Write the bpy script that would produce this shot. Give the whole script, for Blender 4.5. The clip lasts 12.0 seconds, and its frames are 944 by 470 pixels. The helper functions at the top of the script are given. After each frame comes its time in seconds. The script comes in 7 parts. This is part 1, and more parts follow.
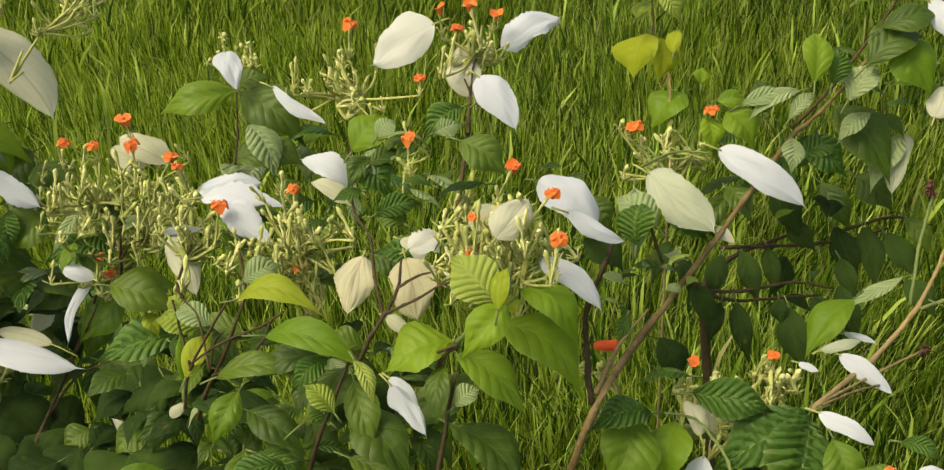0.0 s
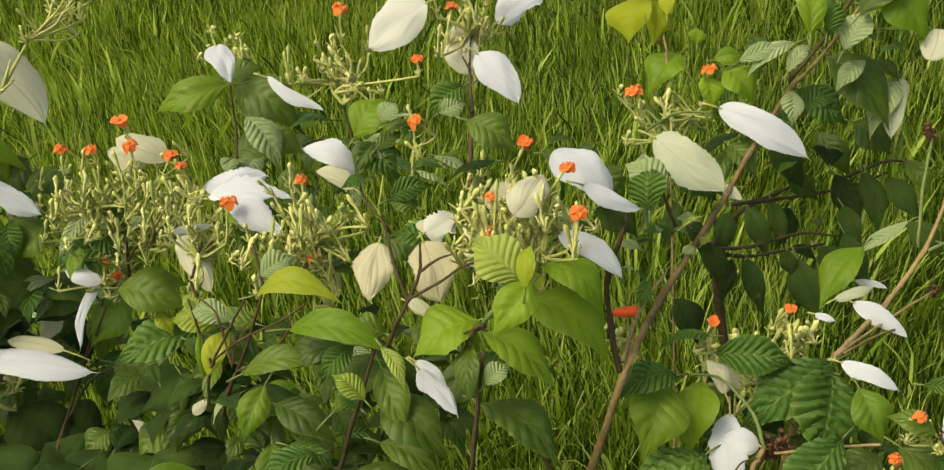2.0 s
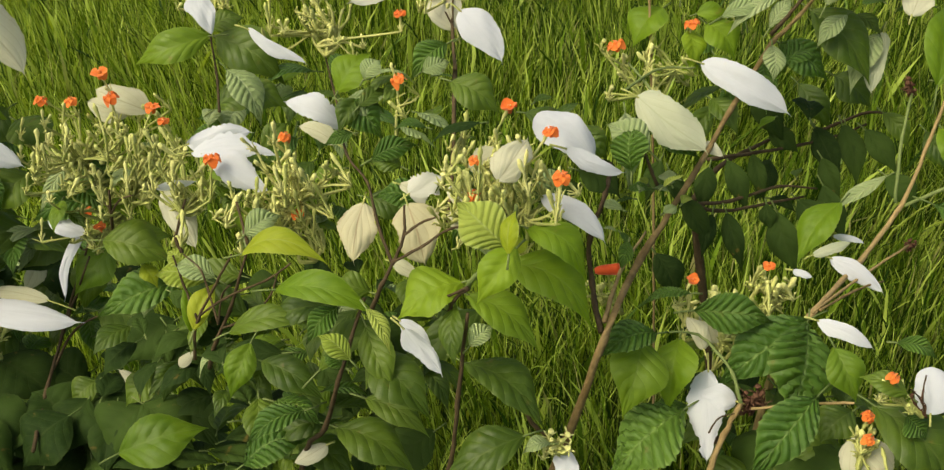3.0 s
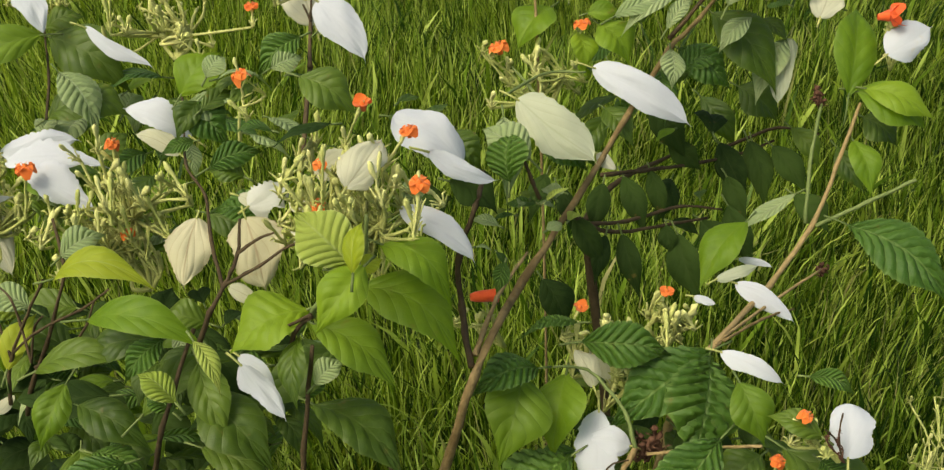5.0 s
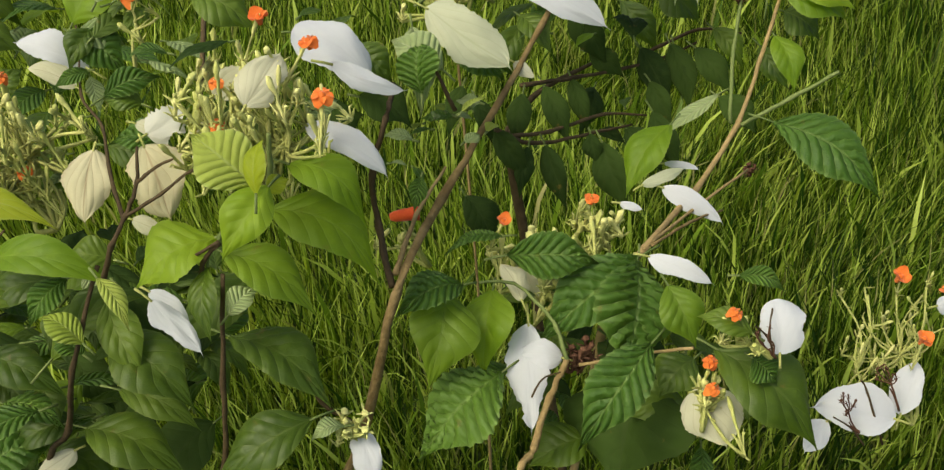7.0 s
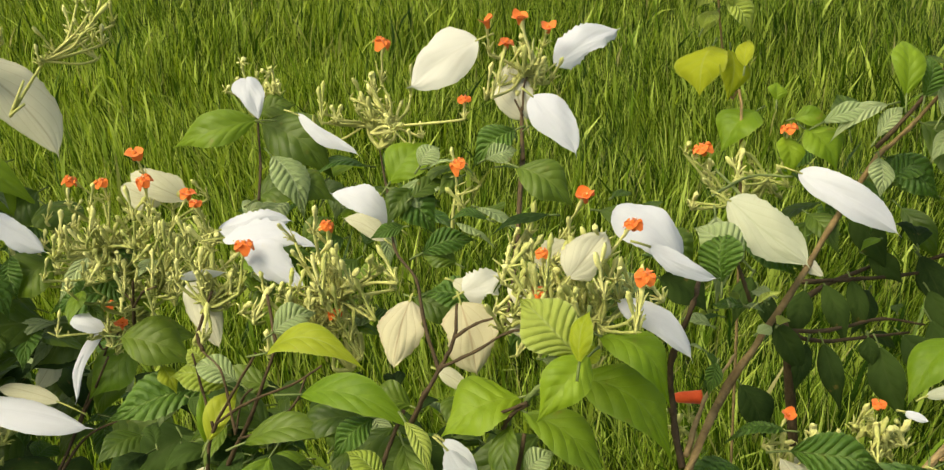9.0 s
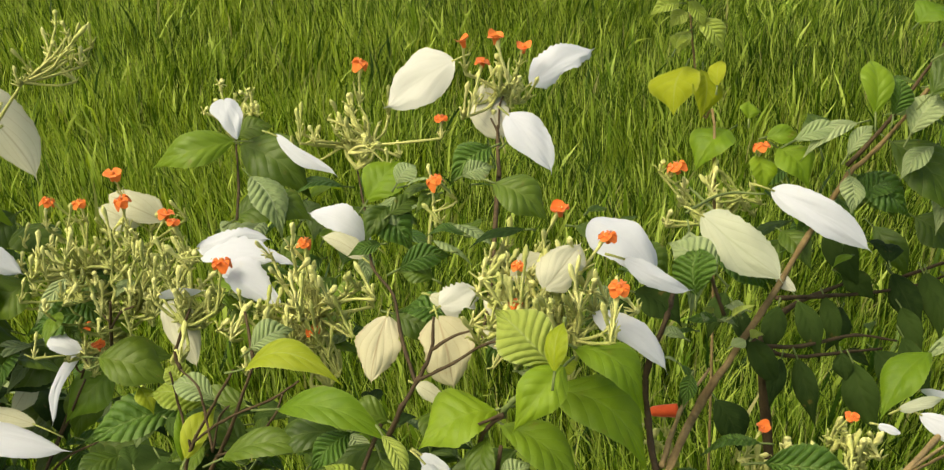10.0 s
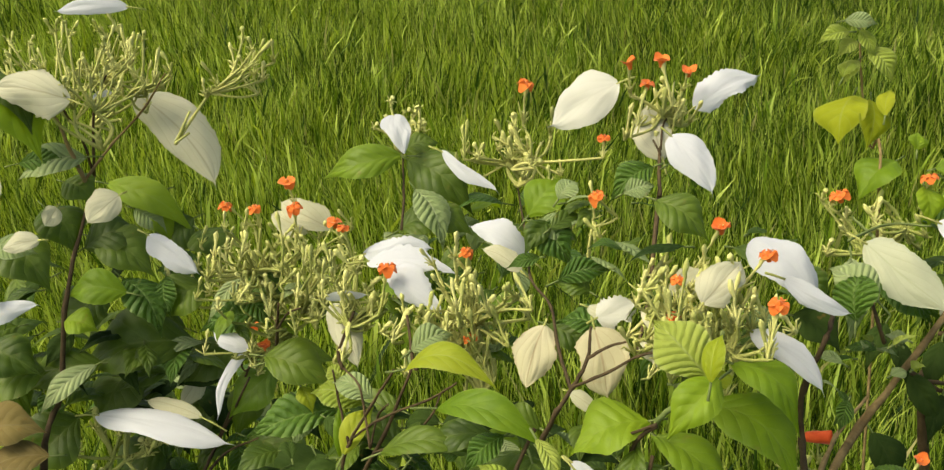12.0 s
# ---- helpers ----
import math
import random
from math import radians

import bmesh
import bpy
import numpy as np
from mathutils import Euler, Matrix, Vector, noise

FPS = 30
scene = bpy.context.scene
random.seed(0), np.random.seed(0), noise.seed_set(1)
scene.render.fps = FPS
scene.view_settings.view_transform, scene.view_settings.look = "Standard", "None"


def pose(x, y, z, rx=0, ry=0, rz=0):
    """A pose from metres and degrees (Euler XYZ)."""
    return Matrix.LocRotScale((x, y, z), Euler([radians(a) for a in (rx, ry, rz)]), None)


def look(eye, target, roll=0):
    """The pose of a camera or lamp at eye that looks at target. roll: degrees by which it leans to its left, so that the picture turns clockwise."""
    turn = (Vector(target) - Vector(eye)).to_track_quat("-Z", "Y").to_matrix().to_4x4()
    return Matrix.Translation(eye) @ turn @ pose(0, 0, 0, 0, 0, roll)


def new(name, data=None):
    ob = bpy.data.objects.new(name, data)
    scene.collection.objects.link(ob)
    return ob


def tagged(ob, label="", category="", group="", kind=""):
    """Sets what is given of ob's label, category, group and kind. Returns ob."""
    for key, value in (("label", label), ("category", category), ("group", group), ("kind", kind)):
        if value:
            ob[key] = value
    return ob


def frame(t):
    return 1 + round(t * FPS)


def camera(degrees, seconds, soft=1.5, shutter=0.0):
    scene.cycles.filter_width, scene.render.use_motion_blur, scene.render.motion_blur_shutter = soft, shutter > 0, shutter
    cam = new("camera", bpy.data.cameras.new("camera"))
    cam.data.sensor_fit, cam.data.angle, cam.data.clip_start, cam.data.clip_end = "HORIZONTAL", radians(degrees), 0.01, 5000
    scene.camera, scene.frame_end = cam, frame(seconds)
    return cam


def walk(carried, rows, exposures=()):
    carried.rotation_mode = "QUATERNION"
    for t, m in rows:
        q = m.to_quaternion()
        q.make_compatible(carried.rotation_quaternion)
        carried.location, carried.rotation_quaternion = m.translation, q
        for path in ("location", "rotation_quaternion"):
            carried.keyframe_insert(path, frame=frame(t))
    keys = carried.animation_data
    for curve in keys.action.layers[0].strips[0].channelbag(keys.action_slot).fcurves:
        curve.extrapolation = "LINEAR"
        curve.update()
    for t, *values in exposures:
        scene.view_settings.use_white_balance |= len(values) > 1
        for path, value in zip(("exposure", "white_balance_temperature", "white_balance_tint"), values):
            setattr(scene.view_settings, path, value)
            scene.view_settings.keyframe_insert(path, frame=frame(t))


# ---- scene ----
EYE_PATH = [
    (0, (0.0560, -0.8844, 1.5647), (0.0812, 0.1083, 0.8909), 1.11),
    (0.5, (0.0349, -0.8912, 1.5787), (0.0906, 0.1019, 0.9073), 1.17),
    (1, (0.0446, -0.8818, 1.5845), (0.1284, 0.1055, 0.9076), 2.04),
    (1.5, (0.0358, -0.8697, 1.5864), (0.1231, 0.1135, 0.9041), -0.11),
    (2, (0.0285, -0.8799, 1.5752), (0.0754, 0.0907, 0.8711), -2.48),
    (2.5, (0.0164, -0.8828, 1.5847), (0.0708, 0.0728, 0.8609), -1.61),
    (3, (0.0274, -0.8694, 1.6009), (0.0896, 0.0515, 0.8340), -1.84),
    (3.5, (0.0544, -0.8798, 1.5741), (0.1384, 0.0586, 0.8309), -2.52),
    (3.7, (0.0573, -0.8695, 1.5670), (0.1596, 0.0663, 0.8228), -1.38),
    (5.3, (0.0775, -0.7891, 1.5101), (0.2278, 0.1508, 0.7794), 1.25),
    (5.5, (0.0672, -0.7913, 1.5120), (0.2216, 0.1490, 0.7827), 0.59),
    (6, (0.0858, -0.7911, 1.4972), (0.2144, 0.1705, 0.7909), 0.36),
    (6.5, (0.0948, -0.7844, 1.4885), (0.2991, 0.1149, 0.7208), 0.90),
    (6.7, (0.0954, -0.7834, 1.4876), (0.3030, 0.0910, 0.6924), 0.41),
    (8.3, (0.0496, -0.7791, 1.5032), (0.1632, 0.1991, 0.8175), 1.96),
    (8.5, (0.0377, -0.7807, 1.5091), (0.1133, 0.1998, 0.8213), 1.46),
    (9, (0.0236, -0.7946, 1.5074), (0.0394, 0.2187, 0.8648), -0.35),
    (9.5, (0.0115, -0.7956, 1.5094), (0.0399, 0.2230, 0.8757), 0.44),
    (10, (0.0254, -0.8063, 1.5018), (0.0631, 0.2238, 0.8874), 0.06),
    (10.5, (0.0296, -0.8091, 1.4914), (0.0698, 0.2132, 0.8643), -0.03),
    (11, (0.0289, -0.8067, 1.4983), (0.0674, 0.1994, 0.8453), 0.13),
    (11.5, (-0.0054, -0.8118, 1.5000), (-0.0123, 0.2086, 0.8686), 0.44),
    (12, (0.0157, -0.8336, 1.4993), (-0.0997, 0.2101, 0.9185), -1.44),
]
EXPOSURES = [(0.0, 0.32, 7150, 3), (3.5, 0.30, 7100, 3), (5.5, 0.25, 6800, 3), (6.7, 0.22, 6800, 3), (8.5, 0.44, 7200, 3), (9.5, 0.52, 7250, 3), (10.5, 0.45, 7200, 3), (12.0, 0.47, 7200, 3)]
cam = camera(45, 12.0, soft=1.3)
walk(cam, [(t, look(eye, target, roll)) for t, eye, target, roll in EYE_PATH], EXPOSURES)

# ---- light ----
SUN_UP, SUN_ROUND = radians(57), radians(-112)
world = bpy.data.worlds.new("sky")
scene.world = world
world.use_nodes = True
wn = world.node_tree.nodes
sky = wn.new("ShaderNodeTexSky")
sky.sky_type, sky.sun_disc = "NISHITA", False
sky.sun_elevation, sky.sun_rotation = SUN_UP, SUN_ROUND
sky.air_density, sky.dust_density, sky.ozone_density = 1.0, 6.0, 0.3
world.node_tree.links.new(sky.outputs[0], wn["Background"].inputs[0])
wn["Background"].inputs[1].default_value = 0.15
sun = new("sun", bpy.data.lights.new("sun", "SUN"))
sun.data.energy, sun.data.angle, sun.data.color = 1.9, radians(30), (1.0, 0.94, 0.82)
# the sky's rotation turns clockwise from +y
SUN_WAY = Vector((math.sin(SUN_ROUND) * math.cos(SUN_UP), math.cos(SUN_ROUND) * math.cos(SUN_UP), math.sin(SUN_UP)))
sun.matrix_world = look(tuple(SUN_WAY * 20), (0, 0, 0))


# ---- materials ----
class Nodes:
    """A short way to wire a node material."""

    def __init__(self, name):
        self.mat = bpy.data.materials.new(name)
        self.mat.use_nodes = True
        self.tree = self.mat.node_tree
        self.tree.nodes.clear()

    def add(self, kind):
        return self.tree.nodes.new("ShaderNode" + kind)

    def join(self, out, into):
        self.tree.links.new(out, into)
        return into

    def math(self, op, a, b=None, c=None):
        node = self.add("Math")
        node.operation = op
        for k, v in enumerate((a, b, c)):
            if v is None:
                continue
            if isinstance(v, (int, float)):
                node.inputs[k].default_value = v
            else:
                self.join(v, node.inputs[k])
        return node.outputs[0]

    def ramp(self, x, lo, hi, a=0.0, b=1.0):
        node = self.add("MapRange")
        node.interpolation_type = "SMOOTHSTEP"
        self.join(x, node.inputs[0])
        for k, v in enumerate((lo, hi, a, b)):
            node.inputs[k + 1].default_value = v
        return node.outputs[0]

    def mix(self, fac, a, b):
        node = self.add("Mix")
        node.data_type = "RGBA"
        for slot, v in ((0, fac), (6, a), (7, b)):
            if isinstance(v, (int, float)):
                node.inputs[slot].default_value = v
            elif isinstance(v, tuple):
                node.inputs[slot].default_value = (*v, 1)
            else:
                self.join(v, node.inputs[slot])
        return node.outputs[2]

    def noise(self, scale, detail=3.0, coords=None, rough=0.55):
        node = self.add("TexNoise")
        node.inputs["Scale"].default_value, node.inputs["Detail"].default_value = scale, detail
        node.inputs["Roughness"].default_value = rough
        if coords is not None:
            self.join(coords, node.inputs["Vector"])
        return node.outputs[0]

    def bump(self, height, strength, distance):
        node = self.add("Bump")
        node.inputs["Strength"].default_value, node.inputs["Distance"].default_value = strength, distance
        self.join(height, node.inputs["Height"])
        return node.outputs[0]

    def finish(self, colour, rough, bump=None, through_colour=None, share=0.0, coat=0.0, specular=0.5, sheen=0.0):
        p, out = self.add("BsdfPrincipled"), self.add("OutputMaterial")
        self.join(colour, p.inputs["Base Color"])
        if isinstance(rough, float):
            p.inputs["Roughness"].default_value = rough
        else:
            self.join(rough, p.inputs["Roughness"])
        p.inputs["Specular IOR Level"].default_value = specular
        p.inputs["Sheen Weight"].default_value = sheen
        if bump is not None:
            self.join(bump, p.inputs["Normal"])
        last = p.outputs[0]
        if share:
            tl, m = self.add("BsdfTranslucent"), self.add("MixShader")
            self.join(through_colour, tl.inputs[0])
            m.inputs[0].default_value = share
            self.join(last, m.inputs[1]), self.join(tl.outputs[0], m.inputs[2])
            last = m.outputs[0]
        self.join(last, out.inputs[0])
        return self.mat


def blade_material(name, face, pale, rib, glow, share, pairs, slant, relief, rough, spots=(0.2, 0.12, 0.03), specular=0.09, veins=0.4):
    """A leaf or bract: midrib and side veins follow its own length and width; blotches and tint vary from leaf to leaf."""
    n = Nodes(name)
    uv, sep = n.add("UVMap"), n.add("SeparateXYZ")
    n.join(uv.outputs[0], sep.inputs[0])
    obj, info = n.add("TexCoord"), n.add("ObjectInfo")
    wob = n.noise(60.0, 2.0, obj.outputs["Object"])
    u = n.math("ABSOLUTE", n.math("MULTIPLY_ADD", sep.outputs[0], 2.0, -1.0))
    along = n.math("ADD", sep.outputs[1], n.math("MULTIPLY", n.math("SUBTRACT", wob, 0.5), 0.03))
    arc = n.math("SUBTRACT", n.math("MULTIPLY", along, pairs), n.math("MULTIPLY", n.math("POWER", u, 0.8), slant))
    saw = n.math("ABSOLUTE", n.math("SUBTRACT", n.math("FRACT", arc), 0.5))
    side = n.ramp(saw, 0.43, 0.495)
    mid = n.ramp(u, 0.06, 0.02)
    vein = n.math("MAXIMUM", mid, n.math("MULTIPLY", side, 0.6))
    pillow = n.math("SUBTRACT", n.math("COSINE", n.math("MULTIPLY", saw, 3.1)), n.math("MULTIPLY", vein, 0.25))
    fine = n.noise(900.0, 3.0, obj.outputs["Object"])
    patch = n.noise(28.0, 3.0, obj.outputs["Object"])
    tint = n.math("ADD", n.math("MULTIPLY", patch, 0.6), n.math("MULTIPLY", info.outputs["Random"], 0.5))
    col = n.mix(n.ramp(tint, 0.3, 0.85), face, pale)
    mottle = n.noise(160.0, 4.0, obj.outputs["Object"], 0.7)
    col = n.mix(n.math("MULTIPLY", n.ramp(mottle, 0.4, 0.7), 0.35), col, pale)
    rim = n.ramp(u, 0.86, 0.99)
    col = n.mix(n.math("MULTIPLY", rim, 0.3), col, rib)
    col = n.mix(n.math("MULTIPLY", vein, veins), col, rib)
    col = n.mix(n.math("MULTIPLY", n.ramp(n.noise(75.0, 4.0, obj.outputs["Object"]), 0.66, 0.74), 0.5), col, spots)
    height = n.math("ADD", n.math("ADD", pillow, n.math("MULTIPLY", mottle, 0.9)), n.math("MULTIPLY", fine, 0.08))
    glowing = n.mix(n.math("MULTIPLY", vein, 0.5 * veins), glow, rib)
    return n.finish(col, n.math("ADD", rough, n.math("MULTIPLY", patch, 0.12)), n.bump(height, relief, 0.0018), glowing, share, specular=specular)


LEAF_YOUNG = blade_material("young_leaf", (0.100, 0.185, 0.006), (0.205, 0.305, 0.016), (0.25, 0.34, 0.06), (0.35, 0.50, 0.010), 0.37, 6.0, 1.8, 0.28, 0.46, specular=0.3, veins=0.24)
LEAF_MID = blade_material("mid_leaf", (0.066, 0.13, 0.005), (0.145, 0.23, 0.012), (0.19, 0.26, 0.05), (0.26, 0.40, 0.008), 0.34, 6.0, 1.8, 0.35, 0.45, specular=0.34, veins=0.28)
LEAF_FRESH = blade_material("fresh_leaf", (0.24, 0.30, 0.012), (0.34, 0.39, 0.03), (0.36, 0.42, 0.13), (0.48, 0.54, 0.02), 0.38, 6.0, 1.8, 0.25, 0.5, specular=0.25)
LEAF_YELLOW = blade_material("yellow_leaf", (0.26, 0.31, 0.015), (0.35, 0.39, 0.03), (0.34, 0.38, 0.1), (0.44, 0.48, 0.02), 0.4, 6.0, 1.8, 0.2, 0.5)
LEAF_GREEN = blade_material("green_leaf", (0.034, 0.068, 0.003), (0.098, 0.155, 0.010), (0.15, 0.20, 0.04), (0.15, 0.25, 0.005), 0.28, 6.0, 1.8, 0.4, 0.45, specular=0.38, veins=0.3)
LEAF_RIBBED = blade_material("ribbed_leaf", (0.045, 0.11, 0.010), (0.10, 0.19, 0.022), (0.24, 0.34, 0.09), (0.16, 0.30, 0.012), 0.26, 9.0, 2.0, 1.0, 0.45, specular=0.38, veins=0.4)
LEAF_FRESH_RIBBED = blade_material("ribbed_young_leaf", (0.24, 0.32, 0.04), (0.34, 0.41, 0.08), (0.42, 0.47, 0.2), (0.44, 0.52, 0.05), 0.34, 9.0, 2.0, 0.7, 0.55, veins=0.35, specular=0.25)
LEAF_BROWN = blade_material("old_leaf", (0.13, 0.10, 0.035), (0.19, 0.15, 0.05), (0.2, 0.17, 0.08), (0.2, 0.15, 0.03), 0.2, 6.0, 1.8, 0.3, 0.55)
# the dark bush's own green; on the flowering shrubs it stands in for shade
LEAF_DARK_OR_SHADED = blade_material("dark_or_shaded_leaf", (0.012, 0.028, 0.004), (0.036, 0.066, 0.010), (0.04, 0.06, 0.015), (0.04, 0.07, 0.005), 0.12, 6.0, 1.8, 0.2, 0.7, specular=0.12)
LEAF_PALE = blade_material("pale_leaf_underside", (0.24, 0.32, 0.13), (0.34, 0.41, 0.19), (0.42, 0.46, 0.28), (0.34, 0.44, 0.08), 0.28, 9.0, 2.0, 0.7, 0.65, specular=0.2)
BRACT_WHITE = blade_material("white_bract", (0.57, 0.595, 0.635), (0.655, 0.68, 0.715), (0.50, 0.52, 0.53), (0.70, 0.715, 0.69), 0.34, 3.0, 3.2, 0.09, 0.6, (0.62, 0.58, 0.48), 0.2, 0.12)
# besides underside colour, ivory and cream paint the shade on turned bracts
BRACT_IVORY_SHADED = blade_material("ivory_shaded_bract", (0.55, 0.56, 0.48), (0.63, 0.635, 0.55), (0.46, 0.46, 0.36), (0.62, 0.62, 0.50), 0.32, 3.0, 3.2, 0.1, 0.62, (0.5, 0.46, 0.34), 0.2, 0.2)
BRACT_CREAM_SHADED = blade_material("cream_shaded_bract", (0.49, 0.49, 0.33), (0.58, 0.575, 0.42), (0.29, 0.26, 0.16), (0.53, 0.53, 0.31), 0.30, 3.0, 3.2, 0.14, 0.65, (0.42, 0.35, 0.2), 0.2, 0.5)
BRACT_GREENISH = blade_material("greenish_bract", (0.41, 0.44, 0.30), (0.50, 0.525, 0.37), (0.32, 0.35, 0.20), (0.46, 0.50, 0.27), 0.28, 4.0, 3.0, 0.2, 0.65, (0.4, 0.38, 0.22), 0.2, 0.4)
BRACT_PEACH = blade_material("peach_bract", (0.46, 0.43, 0.26), (0.57, 0.54, 0.35), (0.27, 0.16, 0.08), (0.52, 0.48, 0.26), 0.28, 2.5, 2.8, 0.2, 0.7, (0.42, 0.30, 0.15), 0.2, 0.5)


def plain_material(name, a, b, scale, rough, relief=0.4, glow=None, share=0.0, sheen=0.0, fleck=220.0):
    n = Nodes(name)
    obj, info = n.add("TexCoord"), n.add("ObjectInfo")
    big, small = n.noise(scale, 3.0, obj.outputs["Object"]), n.noise(fleck, 4.0, obj.outputs["Object"])
    f = n.math("ADD", n.math("MULTIPLY", big, 0.6), n.math("ADD", n.math("MULTIPLY", small, 0.35), n.math("MULTIPLY", info.outputs["Random"], 0.25)))
    col = n.mix(n.ramp(f, 0.3, 0.85), a, b)
    return n.finish(col, rough, n.bump(small, relief, 0.002), n.mix(0.0, glow or a, glow or a), share, sheen=sheen, specular=0.15)


STALK_PALE = plain_material("downy_stalk", (0.27, 0.315, 0.075), (0.51, 0.50, 0.17), 40.0, 0.85, 0.8, (0.62, 0.62, 0.16), 0.0, 0.04, 700.0)
BUD_PALE = plain_material("downy_bud", (0.38, 0.415, 0.10), (0.70, 0.68, 0.28), 2.5, 0.95, 0.5, sheen=0.05, fleck=16.0)
PETAL = plain_material("orange_petal", (0.64, 0.13, 0.02), (0.76, 0.22, 0.04), 2.5, 0.6, 0.1, (0.9, 0.2, 0.02), 0.2, 0.2, 14.0)
PETAL_RED = plain_material("red_petal", (0.66, 0.07, 0.02), (0.80, 0.13, 0.03), 2.5, 0.6, 0.1, (0.8, 0.1, 0.02), 0.2, 0.2, 14.0)
BARK_BROWN = plain_material("brown_bark", (0.14, 0.094, 0.036), (0.32, 0.235, 0.105), 35.0, 0.85, 1.0)
BARK_DARK = plain_material("dark_twig_bark", (0.036, 0.025, 0.012), (0.092, 0.064, 0.031), 45.0, 0.75, 0.8)
STEM_GREEN = plain_material("green_stem", (0.08, 0.12, 0.03), (0.17, 0.21, 0.07), 45.0, 0.7, 0.6)
DRY_BROWN = plain_material("dry_brown_calyx", (0.05, 0.022, 0.014), (0.12, 0.06, 0.035), 6.0, 0.9, 0.3, fleck=20.0)


def grass_material(name):
    n = Nodes(name)
    geo, obj = n.add("NewGeometry"), n.add("TexCoord")
    r = geo.outputs["Random Per Island"]
    patch = n.noise(1.7, 3.0, obj.outputs["Object"])
    where = n.add("SeparateXYZ")
    n.join(obj.outputs["Object"], where.inputs[0])
    # tone rises towards -x: greener at right, paler and yellower at left
    paler_left = n.ramp(where.outputs[0], 1.6, -1.2, -0.07, 0.07)
    f = n.math("ADD", paler_left, n.math("ADD", n.math("MULTIPLY", r, 0.86), n.math("MULTIPLY", patch, 0.32)))
    col = n.mix(n.ramp(f, 0.24, 0.62), (0.010, 0.030, 0.003), (0.115, 0.20, 0.012))
    col = n.mix(n.ramp(f, 0.58, 0.86), col, (0.42, 0.52, 0.10))
    col = n.mix(n.ramp(r, 0.955, 0.975), col, (0.30, 0.27, 0.12))
    glow = n.mix(n.ramp(f, 0.3, 0.8), (0.06, 0.14, 0.003), (0.50, 0.62, 0.03))
    return n.finish(col, 0.5, None, glow, 0.34, specular=0.2)


def soil_material(name):
    n = Nodes(name)
    obj = n.add("TexCoord")
    a, b = n.noise(3.0, 5.0, obj.outputs["Object"]), n.noise(70.0, 5.0, obj.outputs["Object"])
    f = n.math("ADD", n.math("MULTIPLY", a, 0.5), n.math("MULTIPLY", b, 0.5))
    col = n.mix(n.ramp(f, 0.35, 0.65), (0.018, 0.036, 0.005), (0.05, 0.08, 0.010))
    return n.finish(col, 0.9, n.bump(b, 0.8, 0.02))


GRASS, SOIL = grass_material("grass_blades"), soil_material("grassy_soil")

# ---- ground ----
def sheet(name, verts, faces, material, smooth=True):
    mesh = bpy.data.meshes.new(name)
    mesh.from_pydata(verts, [], faces)
    mesh.materials.append(material)
    if smooth:
        mesh.polygons.foreach_set("use_smooth", [True] * len(mesh.polygons))
    mesh.update()
    return mesh


def ground_height(x, y):
    return 0.05 * math.sin(0.9 * x + 0.4) * math.sin(0.7 * y + 1.1) + 0.02 * math.sin(3.1 * x + 1.7 * y)


def build_ground():
    steps = [-400, -120, -40, -15] + [-8 + 0.4 * k for k in range(41)] + [15, 40, 120, 400]
    verts = [(x, y, ground_height(x, y) if abs(x) <= 8 and abs(y) <= 8 else -0.05) for y in steps for x in steps]
    n = len(steps)
    faces = [(j * n + i, j * n + i + 1, (j + 1) * n + i + 1, (j + 1) * n + i) for j in range(n - 1) for i in range(n - 1)]
    ob = new("ground", sheet("ground", verts, faces, SOIL))
    tagged(ob, "dark green soil under dense green grass", "ground", kind="structure")


